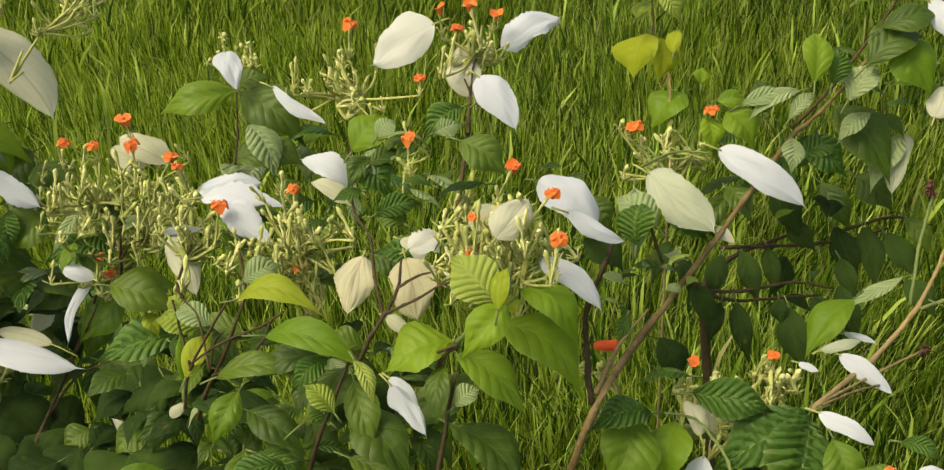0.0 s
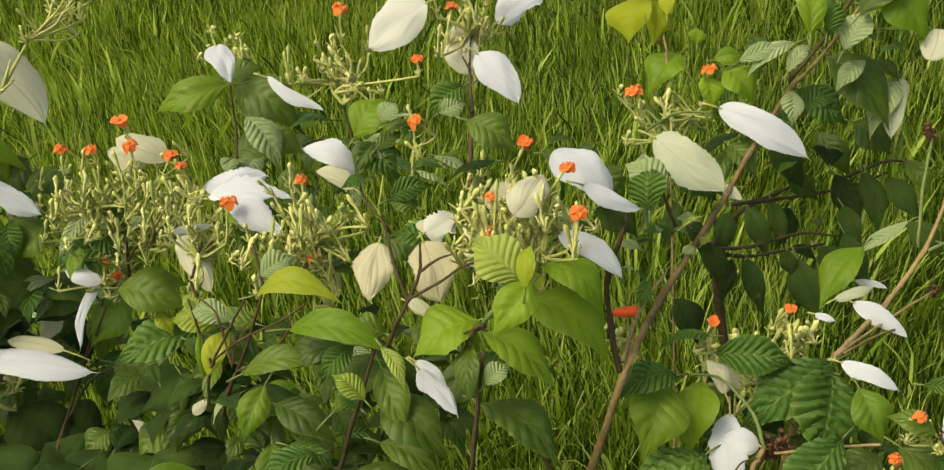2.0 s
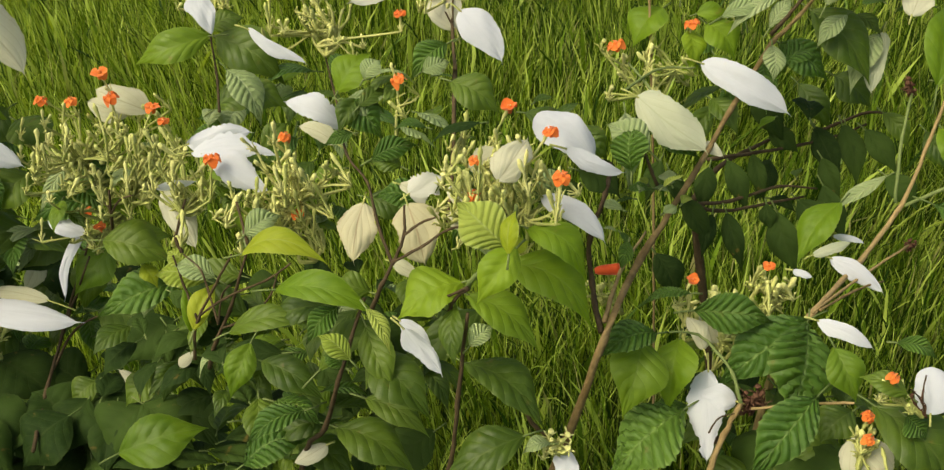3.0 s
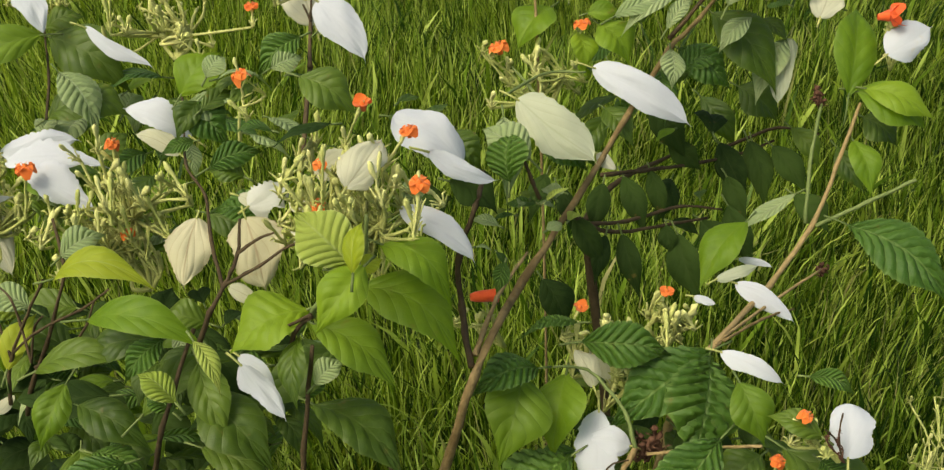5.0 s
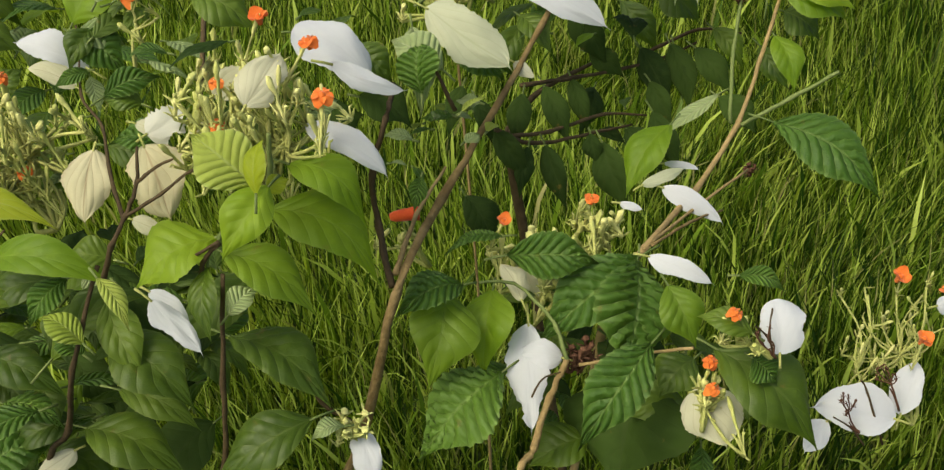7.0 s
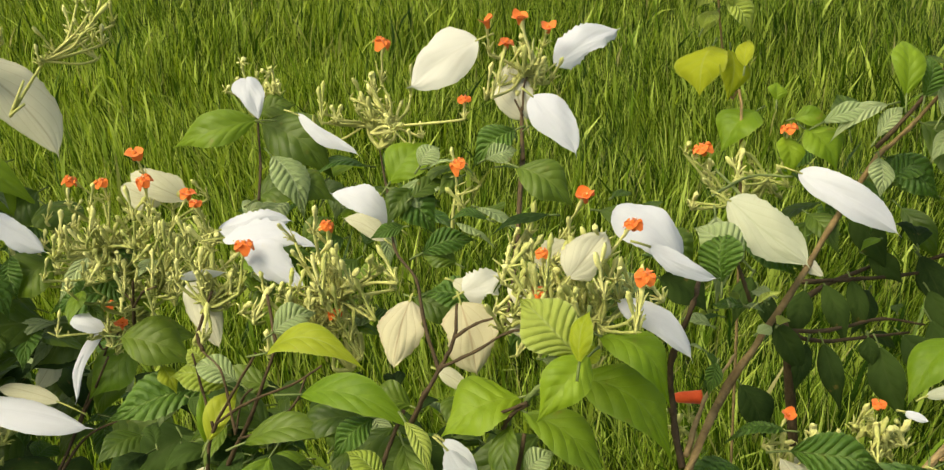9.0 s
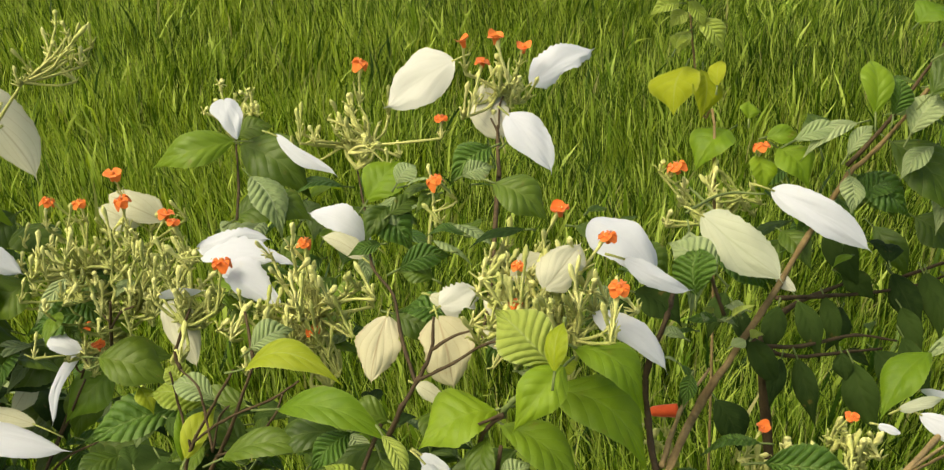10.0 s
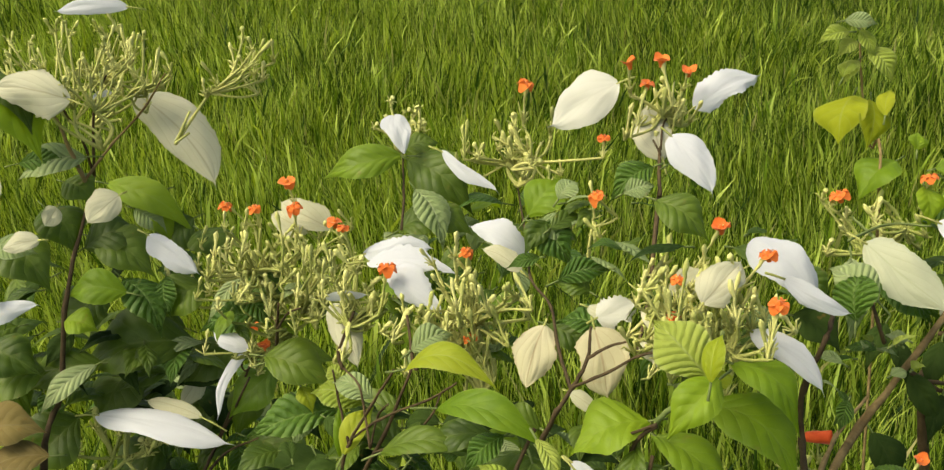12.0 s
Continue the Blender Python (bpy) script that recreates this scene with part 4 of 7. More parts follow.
# lower leaves: near-black colour paints in the shade under the shrub
leaf(shrub, "leaf", LEAF_DARK_OR_SHADED, (-0.0882, -0.1802, 0.9128), (-0.1472, -0.1844, 0.9031), 0.0301, -21, 0.15, 0.28, "leaf", 0, 0.015, "mid-green leaf", 0.014)
leaf(shrub, "leaf", LEAF_DARK_OR_SHADED, (-0.2521, -0.0804, 0.7595), (-0.2020, -0.1189, 0.7342), 0.0605, 6, 0.15, 0.28, "leaf", 0, 0.015, "dark green or shade-darkened leaf", 0.015)
leaf(shrub, "leaf", LEAF_DARK_OR_SHADED, (-0.2065, -0.0440, 0.8030), (-0.2292, -0.0877, 0.7753), 0.0414, -20, 0.12, 0.28, "leaf", 0, 0.02, "lower leaf coloured for shade", 0.012)
leaf(shrub, "leaf", LEAF_DARK_OR_SHADED, (-0.2229, -0.0323, 0.8180), (-0.1878, -0.0840, 0.7833), 0.0379, 15, 0.12, 0.28, "leaf", 0, 0.02, "lower leaf coloured for shade", 0.012)
leaf(shrub, "leaf", LEAF_GREEN, (-0.1555, -0.0652, 0.7772), (-0.1200, -0.1026, 0.7620), 0.0355, 25, 0.12, 0.28, "leaf", 0, 0.02, "lower leaf coloured for shade", 0.012)
leaf(shrub, "leaf", LEAF_DARK_OR_SHADED, (-0.1808, -0.0773, 0.7589), (-0.2249, -0.1000, 0.7586), 0.0331, -10, 0.12, 0.28, "leaf", 0, 0.02, "lower leaf coloured for shade", 0.012)
leaf(shrub, "leaf", LEAF_DARK_OR_SHADED, (-0.2537, -0.0405, 0.8046), (-0.2855, -0.0699, 0.7961), 0.0355, 5, 0.12, 0.28, "leaf", 0, 0.02, "lower leaf coloured for shade", 0.012)
leaf(shrub, "leaf", LEAF_DARK_OR_SHADED, (-0.3539, -0.0356, 0.6829), (-0.3933, 0.0050, 0.7093), 0.0670, 6, 0.15, 0.28, "leaf", 0, 0.015, "dark green or shade-darkened leaf", 0.014)
leaf(shrub, "leaf", LEAF_DARK_OR_SHADED, (-0.3539, 0.0519, 0.6548), (-0.4090, 0.0857, 0.6758), 0.0625, -10, 0.15, 0.28, "leaf", 0, 0.015, "dark green or shade-darkened leaf", 0.015)
# dark leaves mixed into the fill paint shade between the others
leafage(shrub, 46, (-0.1509, -0.0558, 0.8305), (0.114, 0.06, 0.042), 0.046, [LEAF_GREEN, LEAF_DARK_OR_SHADED, LEAF_DARK_OR_SHADED, LEAF_RIBBED, LEAF_GREEN], 11)
leafage(shrub, 28, (-0.0031, -0.1519, 0.9170), (0.074, 0.06, 0.042), 0.041, [LEAF_GREEN, LEAF_GREEN, LEAF_DARK_OR_SHADED, LEAF_PALE], 12)
leafage(shrub, 52, (-0.0455, -0.1806, 0.8739), (0.114, 0.06, 0.061), 0.042, [LEAF_GREEN, LEAF_DARK_OR_SHADED, LEAF_MID, LEAF_RIBBED, LEAF_GREEN], 13)
leafage(shrub, 20, (-0.0978, 0.1237, 0.9652), (0.097, 0.06, 0.040), 0.046, [LEAF_GREEN, LEAF_RIBBED, LEAF_PALE, LEAF_YOUNG], 20)
leafage(shrub, 14, (0.0339, -0.0711, 1.0696), (0.056, 0.06, 0.042), 0.035, [LEAF_GREEN, LEAF_RIBBED, LEAF_PALE, LEAF_GREEN], 25)
leafage(shrub, 12, (0.0987, -0.1660, 1.0972), (0.081, 0.06, 0.033), 0.037, [LEAF_GREEN, LEAF_DARK_OR_SHADED, LEAF_RIBBED], 21)
leafage(shrub, 30, (-0.1113, -0.1238, 0.7290), (0.144, 0.06, 0.042), 0.060, [LEAF_DARK_OR_SHADED, LEAF_GREEN, LEAF_DARK_OR_SHADED, LEAF_GREEN], 28)
leafage(shrub, 20, (-0.0874, -0.0685, 0.9990), (0.079, 0.06, 0.035), 0.035, [LEAF_GREEN, LEAF_RIBBED, LEAF_PALE, LEAF_MID], 31)
leafage(shrub, 10, (0.0867, -0.2120, 1.0830), (0.044, 0.06, 0.024), 0.028, [LEAF_GREEN, LEAF_RIBBED, LEAF_PALE], 32)
stem(shrub, "twig", [(-0.0071, -0.2699, 1.0359), (0.0033, -0.2721, 1.0646), (0.0128, -0.2604, 1.0749), (0.0212, -0.2458, 1.0867), (0.0228, -0.2235, 1.0947)], 0.0018, 0.0009, BARK_DARK)
stem(shrub, "twig", [(0.0216, -0.2476, 1.0881), (0.0345, -0.2431, 1.0944), (0.0447, -0.2446, 1.0992)], 0.00115, 0.00064, BARK_DARK)
stem(shrub, "twig", [(0.0129, -0.2621, 1.0762), (0.0340, -0.2593, 1.0863), (0.0525, -0.2602, 1.1001), (0.0721, -0.2804, 1.1192)], 0.00115, 0.00064, BARK_DARK)
stem(shrub, "twig", [(0.0112, -0.2600, 1.0732), (0.0020, -0.2051, 1.0663), (-0.0052, -0.1458, 1.0602), (-0.0225, -0.0866, 1.0479), (-0.0328, 0.0232, 1.0262), (-0.0472, 0.1361, 1.0148)], 0.0013, 0.0008, BARK_DARK)
stem(shrub, "stem", [(-0.1935, -0.2871, -0.0300), (-0.1571, -0.2783, 0.4632), (-0.0803, -0.2703, 0.8531), (-0.0522, -0.2721, 0.9190), (-0.0353, -0.2832, 0.9830), (-0.0115, -0.2503, 1.0332)], 0.0028, 0.00135, BARK_DARK)
stem(shrub, "stem", [(-0.0946, -0.3746, -0.0300), (-0.0589, -0.3559, 0.4636), (0.0147, -0.3255, 0.8493), (0.0407, -0.3132, 0.9039), (0.0510, -0.3086, 0.9773), (0.0616, -0.2914, 1.0497)], 0.0024, 0.00135, BARK_DARK)
stem(shrub, "twig", [(0.0478, -0.2864, 1.0411), (0.0524, -0.2845, 1.0559), (0.0622, -0.2909, 1.0720), (0.0339, -0.2761, 1.0450)], 0.0016, 0.00096, BARK_DARK)
stem(shrub, "twig", [(0.0625, -0.2832, 1.0653), (0.0680, -0.2867, 1.0789), (0.0928, -0.2822, 1.0969)], 0.002, 0.0014, STEM_GREEN)
stem(shrub, "twig", [(0.0928, -0.2822, 1.0969), (0.0962, -0.2772, 1.1073), (0.0979, -0.2765, 1.1309)], 0.0018, 0.0012, STEM_GREEN)
stem(shrub, "twig", [(-0.1613, -0.1482, 0.8704), (-0.1484, -0.1549, 0.9078), (-0.1298, -0.1610, 0.9488), (-0.1055, -0.1514, 1.0093)], 0.0021, 0.0011, BARK_DARK)
stem(shrub, "twig", [(-0.1385, -0.1735, 0.9459), (-0.1453, -0.1527, 0.9660), (-0.1495, -0.1453, 0.9826), (-0.1648, -0.1264, 0.9852)], 0.00115, 0.00064, BARK_DARK)
stem(shrub, "twig", [(-0.1385, -0.1735, 0.9459), (-0.1313, -0.1695, 0.9739), (-0.1216, -0.1750, 0.9894)], 0.00102, 0.00064, BARK_DARK)
stem(shrub, "twig", [(-0.1346, -0.1802, 0.9475), (-0.1034, -0.2092, 0.9849), (-0.0845, -0.2145, 1.0113), (-0.0783, -0.2052, 1.0238)], 0.00102, 0.00064, BARK_DARK)
stem(shrub, "twig", [(0.0713, -0.0804, 1.1180), (0.0738, -0.0212, 1.1177), (0.0754, 0.0145, 1.1255)], 0.00176, 0.00096, BARK_DARK)
stem(shrub, "twig", [(0.0745, -0.0216, 1.1230), (0.0667, 0.0108, 1.1270), (0.0544, 0.0295, 1.1315)], 0.00096, 0.00064, BARK_DARK)
stem(shrub, "twig", [(0.0748, -0.0132, 1.1239), (0.0769, 0.0087, 1.1334), (0.0796, 0.0124, 1.1393)], 0.00096, 0.00064, BARK_DARK)
stem(shrub, "twig", [(0.0717, -0.0714, 1.1131), (0.0615, -0.1752, 1.0956), (0.0535, -0.2163, 1.0714)], 0.00192, 0.00112, BARK_DARK)
stem(shrub, "twig", [(-0.1412, 0.0271, 1.0240), (-0.1514, 0.1078, 1.0212), (-0.1607, 0.1635, 1.0350)], 0.0013, 0.0009, BARK_DARK)
stem(shrub, "twig", [(-0.1737, -0.0947, 0.9603), (-0.1782, -0.0859, 0.9714), (-0.1647, -0.0756, 1.0041)], 0.0016, 0.00112, BARK_DARK)
stem(shrub, "twig", [(0.0946, -0.2856, 0.9582), (0.1108, -0.2923, 0.9233), (0.1291, -0.2965, 0.9073)], 0.00192, 0.00112, BARK_DARK)
stem(shrub, "twig", [(-0.1025, -0.1552, 1.0066), (-0.1057, -0.1503, 1.0111), (-0.1134, -0.1241, 1.0335)], 0.00176, 0.00104, BARK_DARK)
stem(shrub, "twig", [(-0.1735, -0.1412, 0.8750), (-0.1660, -0.1377, 0.9130), (-0.1399, -0.1594, 0.9717), (-0.1169, -0.1698, 1.0167)], 0.0016, 0.0009, BARK_DARK)
stem(shrub, "twig", [(-0.1595, -0.1429, 0.9293), (-0.1271, -0.1753, 0.9763), (-0.0877, -0.2022, 1.0157), (-0.0667, -0.2070, 1.0346)], 0.0011, 0.0007, BARK_DARK)
stem(shrub, "twig", [(-0.1628, -0.1401, 0.9212), (-0.1739, -0.1147, 0.9396), (-0.1786, -0.1083, 0.9693)], 0.0013, 0.0008, BARK_DARK)
cluster = flower_cluster(shrub, (-0.0447, 0.1093, 1.0272), (-0.0554, 0.1278, 1.0710), (0.0457, 0.0320, 0.0379), 26, 1, 0.034, 1, tips=[(-0.0378, 0.1260, 1.1236)], bare=.3)
flower(cluster, (-0.0378, 0.1260, 1.1236), 0.0161, 24, 106, 3)
cluster = flower_cluster(shrub, (-0.0460, 0.0495, 1.0735), (-0.0072, 0.0222, 1.1002), (0.0248, 0.0173, 0.0105), 5, 2, 0.018, 0.8, tips=[(0.0306, 0.0113, 1.1224)], bare=.4)
flower(cluster, (0.0306, 0.0113, 1.1224), 0.0119, 1, 311, 0)
cluster = flower_cluster(shrub, (0.0776, 0.0219, 1.1171), (0.0779, 0.0182, 1.1518), (0.0260, 0.0182, 0.0267), 19, 3, 0.034, 1, tips=[(0.0477, 0.0032, 1.1885), (0.0733, 0.0151, 1.1867), (0.0964, 0.0322, 1.1718), (0.0629, 0.0008, 1.1731)])
flower(cluster, (0.0477, 0.0032, 1.1885), 0.0123, -24, 45, 2)
flower(cluster, (0.0733, 0.0151, 1.1867), 0.0132, 2, 121, 2)
flower(cluster, (0.0964, 0.0322, 1.1718), 0.0123, 12, 10, 2)
flower(cluster, (0.0629, 0.0008, 1.1731), 0.0123, -7, 268, 1)
cluster = flower_cluster(shrub, (-0.1612, 0.1659, 1.0339), (-0.1628, 0.1776, 1.0650), (0.0268, 0.0188, 0.0224), 17, 4, 0.012, 1, tips=[])
cluster = flower_cluster(shrub, (0.0201, -0.1195, 1.0744), (0.0221, -0.1129, 1.1109), (0.0070, 0.0183, 0.0307), 1, 5, 0.04, 0.7, tips=[(0.0244, -0.1121, 1.1334)])
flower(cluster, (0.0244, -0.1121, 1.1334), 0.0131, -23, 91, 3)
cluster = flower_cluster(shrub, (0.0610, -0.1910, 1.1060), (0.0744, -0.1689, 1.1273), (0.0109, 0.0136, 0.0228), 3, 6, 0.045, 1, tips=[])
cluster = flower_cluster(shrub, (0.0255, -0.0986, 1.0868), (0.0212, -0.0852, 1.1303), (0.0027, 0.0062, 0.0104), 1, 7, 0.05, 0.7, tips=[])
cluster = flower_cluster(shrub, (-0.1809, -0.0666, 0.9444), (-0.1608, -0.0571, 1.0209), (0.0360, 0.0252, 0.0424), 22, 9, 0.034, 1, tips=[(-0.1799, -0.0259, 1.0543), (-0.1330, -0.0883, 1.0552)])
flower(cluster, (-0.1799, -0.0259, 1.0543), 0.0113, 20, 167, 0)
flower(cluster, (-0.1330, -0.0883, 1.0552), 0.0154, -10, 1, 3)
cluster = flower_cluster(shrub, (-0.0584, -0.1141, 0.9555), (-0.0729, -0.1039, 1.0409), (0.0419, 0.0293, 0.0438), 46, 10, 0.034, 1, tips=[(-0.0670, -0.1143, 1.0107), (-0.0713, -0.0828, 1.0673)], bare=.25)
flower(cluster, (-0.0670, -0.1143, 1.0107), 0.0121, 4, 233, 3)
flower(cluster, (-0.0713, -0.0828, 1.0673), 0.0112, 21, 51, 3)
cluster = flower_cluster(shrub, (0.0954, -0.2575, 1.0775), (0.0840, -0.2456, 1.1294), (0.0404, 0.0283, 0.0367), 62, 11, 0.034, 0.85, tips=[(0.1019, -0.1980, 1.1563), (0.0739, -0.2353, 1.1404), (0.0695, -0.2565, 1.1262), (0.1260, -0.2323, 1.1578), (0.1287, -0.2698, 1.1462)])
flower(cluster, (0.1019, -0.1980, 1.1563), 0.0125, 10, 320, 2)
flower(cluster, (0.0739, -0.2353, 1.1404), 0.0095, 2, 153, 0)
flower(cluster, (0.0695, -0.2565, 1.1262), 0.0118, -22, 83, 0)
flower(cluster, (0.1260, -0.2323, 1.1578), 0.0125, 15, 239, 0)
flower(cluster, (0.1287, -0.2698, 1.1462), 0.0132, -8, 155, 0)
cluster = flower_cluster(shrub, (-0.1056, -0.0990, 0.9685), (-0.1124, -0.1191, 1.0355), (0.0286, 0.0200, 0.0337), 16, 32, 0.034, 1, tips=[], bare=.3)

# dense green shrub with shade-darkened leaves, cream bracts and orange flowers
left_shrub = thing("flowering_shrub", (-0.3, 0.2, 0), "dense green shrub with shade-darkened leaves, cream bracts and orange flowers", "shrub", "flowering shrubs")
leaf(left_shrub, "leaf", LEAF_GREEN, (-0.1255, -0.1146, 0.8953), (-0.1759, -0.0912, 0.9138), 0.0299, -10, 0.15, 0.28, "leaf", 0, 0.015, "mid-green leaf", 0.013)
leaf(left_shrub, "leaf", LEAF_GREEN, (-0.3446, 0.1490, 0.8096), (-0.4110, 0.1208, 0.7846), 0.0478, -36, 0.15, 0.28, "leaf", 0, 0.015, "mid-green leaf", 0.017)
leaf(left_shrub, "leaf", LEAF_RIBBED, (-0.3001, 0.1043, 0.8788), (-0.3671, 0.0949, 0.8696), 0.0409, -37, 0.15, 0.28, "leaf", 1, 0.015, "deeply ribbed green leaf", 0.015)
leaf(left_shrub, "leaf", LEAF_GREEN, (-0.2793, 0.0259, 0.8840), (-0.2107, 0.0091, 0.8713), 0.0462, 28, 0.15, 0.28, "leaf", 0, 0.015, "mid-green leaf", 0.016)
leaf(left_shrub, "leaf", LEAF_PALE, (-0.3206, 0.1188, 0.9174), (-0.3526, 0.0815, 0.8851), 0.0147, -30, 0.15, 0.28, "leaf", 0, 0.015, "pale leaf underside", 0.013)
leaf(left_shrub, "bract", BRACT_WHITE, (-0.3118, 0.0765, 0.8549), (-0.3531, 0.0954, 0.8701), 0.0244, -41, 0.15, 0.08, "bract", 0, 0.03, "white papery flower bract", 0.010)
leaf(left_shrub, "bract", BRACT_WHITE, (-0.3174, 0.1007, 0.8417), (-0.3428, 0.0495, 0.7865), 0.0153, -18, 0.07, 0.08, "bract", 0, 0.03, "white papery flower bract", 0.015, 0.14)
leaf(left_shrub, "bract", BRACT_CREAM_SHADED, (-0.3883, 0.1338, 0.7805), (-0.4068, 0.1065, 0.7574), 0.0300, -28, 0.07, 0.08, "bract", 0, 0.03, "cream papery flower bract", 0.009)
leaf(left_shrub, "bract", BRACT_WHITE, (-0.4738, 0.0529, 0.7824), (-0.3231, 0.0280, 0.7751), 0.0507, 8, 0.08, 0.08, "bract", 0, 0.03, "white papery flower bract", 0.025)
leaf(left_shrub, "leaf", LEAF_GREEN, (-0.3404, 0.1778, 0.7408), (-0.3613, 0.1334, 0.7034), 0.0438, -23, 0.15, 0.28, "leaf", 0, 0.015, "mid-green leaf", 0.013)
leaf(left_shrub, "leaf", LEAF_DARK_OR_SHADED, (-0.4135, 0.2076, 0.7090), (-0.3818, 0.1656, 0.6747), 0.0573, -29, 0.15, 0.28, "leaf", 0, 0.015, "dark green or shade-darkened leaf", 0.014)
leaf(left_shrub, "leaf", LEAF_PALE, (-0.3227, 0.1513, 0.7691), (-0.3453, 0.1274, 0.7486), 0.0311, -20, 0.15, 0.28, "leaf", 0, 0.015, "pale leaf underside", 0.008)
leaf(left_shrub, "leaf", LEAF_GREEN, (-0.3336, 0.1023, 0.7211), (-0.2563, 0.0720, 0.6975), 0.0595, 13, 0.15, 0.28, "leaf", 0, 0.015, "mid-green leaf", 0.019)
leaf(left_shrub, "leaf", LEAF_DARK_OR_SHADED, (-0.2362, 0.0520, 0.7455), (-0.2925, 0.0218, 0.7194), 0.0550, -30, 0.15, 0.28, "leaf", 0, 0.015, "dark green or shade-darkened leaf", 0.015)
leaf(left_shrub, "leaf", LEAF_GREEN, (-0.2765, 0.0262, 0.8773), (-0.2118, 0.0332, 0.8845), 0.0411, 26, 0.15, 0.28, "leaf", 0, 0.015, "mid-green leaf", 0.015)
leaf(left_shrub, "leaf", LEAF_GREEN, (-0.3873, 0.1897, 0.9257), (-0.3529, 0.1639, 0.9042), 0.0567, -6, 0.15, 0.28, "leaf", 0, 0.015, "mid-green leaf", 0.011)
leaf(left_shrub, "leaf", LEAF_GREEN, (-0.3982, 0.2079, 0.9305), (-0.4368, 0.1796, 0.9055), 0.0516, -35, 0.15, 0.28, "leaf", 0, 0.015, "mid-green leaf", 0.012)
leaf(left_shrub, "leaf", LEAF_GREEN, (-0.3651, 0.1282, 0.8987), (-0.4080, 0.1016, 0.8753), 0.0490, -35, 0.15, 0.28, "leaf", 0, 0.015, "mid-green leaf", 0.012)
leaf(left_shrub, "bract", BRACT_CREAM_SHADED, (-0.4535, 0.0968, 1.1113), (-0.5278, 0.0994, 1.1239), 0.0527, -67, 0.07, 0.08, "bract", 0, 0.05, "cream papery flower bract", 0.017)
leaf(left_shrub, "bract", BRACT_CREAM_SHADED, (-0.4640, 0.2637, 1.0498), (-0.3632, 0.2013, 0.9765), 0.0737, 22, 0.06, 0.08, "bract", 0, 0.03, "cream papery flower bract", 0.031)
leaf(left_shrub, "bract", BRACT_WHITE, (-0.4183, 0.1313, 0.9520), (-0.3623, 0.1089, 0.9235), 0.0343, 46, 0.07, 0.08, "bract", 0, 0.06, "white papery flower bract", 0.015)
leaf(left_shrub, "bract", BRACT_WHITE, (-0.5535, 0.0225, 0.9133), (-0.4988, 0.0442, 0.9261), 0.0250, 57, 0.1, 0.08, "bract", 0, 0.03, "white papery flower bract", 0.013)
leaf(left_shrub, "leaf", LEAF_GREEN, (-0.5479, 0.1379, 1.1221), (-0.4992, 0.1003, 1.0794), 0.0438, -11, 0.15, 0.28, "leaf", 0, 0.015, "mid-green leaf", 0.017)
leaf(left_shrub, "leaf", LEAF_GREEN, (-0.4802, 0.1392, 0.9418), (-0.4137, 0.1186, 0.9135), 0.0500, 28, 0.15, 0.28, "leaf", 0, 0.015, "mid-green leaf", 0.017)
leaf(left_shrub, "leaf", LEAF_RIBBED, (-0.4459, 0.1125, 0.9100), (-0.3993, 0.0770, 0.8708), 0.0484, -8, 0.15, 0.28, "leaf", 1, 0.015, "deeply ribbed green leaf", 0.016)
leaf(left_shrub, "leaf", LEAF_PALE, (-0.4700, 0.1383, 1.0335), (-0.5348, 0.1165, 1.0217), 0.0390, -29, 0.15, 0.28, "leaf", 0, 0.015, "pale leaf underside", 0.016)
leaf(left_shrub, "leaf", LEAF_GREEN, (-0.5030, 0.1454, 1.0017), (-0.4692, 0.1352, 0.9875), 0.0390, 16, 0.15, 0.28, "leaf", 0, 0.015, "mid-green leaf", 0.009)
leaf(left_shrub, "bract", BRACT_CREAM_SHADED, (-0.4317, 0.1119, 1.0064), (-0.4603, 0.0884, 0.9881), 0.0413, -50, 0.07, 0.08, "bract", 0, 0.03, "cream papery flower bract", 0.009)
leaf(left_shrub, "bract", BRACT_CREAM_SHADED, (-0.4984, 0.1121, 0.9911), (-0.5071, 0.0972, 0.9783), 0.0266, -55, 0.07, 0.08, "bract", 0, 0.03, "cream papery flower bract", 0.006)
leaf(left_shrub, "leaf", LEAF_GREEN, (-0.5258, 0.1385, 0.9760), (-0.4874, 0.1101, 0.9441), 0.0521, -0, 0.15, 0.28, "leaf", 0, 0.015, "mid-green leaf", 0.013)
leaf(left_shrub, "leaf", LEAF_GREEN, (-0.5628, 0.1090, 0.9551), (-0.5050, 0.0786, 0.9190), 0.0561, 14, 0.15, 0.28, "leaf", 0, 0.015, "mid-green leaf", 0.017)
leaf(left_shrub, "bract", BRACT_CREAM_SHADED, (-0.3640, 0.0581, 0.7818), (-0.4328, 0.0835, 0.7817), 0.0256, -20, 0.12, 0.25, "bract", 0, 0.03, "cream papery flower bract", 0.030)
leaf(left_shrub, "leaf", LEAF_BROWN, (-0.5521, -0.0236, 0.8179), (-0.4909, -0.0119, 0.8206), 0.0444, 33, 0.15, 0.28, "leaf", 0, 0.015, "brownish old leaf", 0.014)
leaf(left_shrub, "leaf", LEAF_GREEN, (-0.4657, 0.0766, 0.8314), (-0.5421, 0.0487, 0.8159), 0.0455, -33, 0.15, 0.28, "leaf", 0, 0.015, "mid-green leaf", 0.018)
leaf(left_shrub, "leaf", LEAF_GREEN, (-0.4606, 0.1391, 0.7862), (-0.4892, 0.0865, 0.7417), 0.0666, -3, 0.15, 0.28, "leaf", 0, 0.015, "mid-green leaf", 0.016)
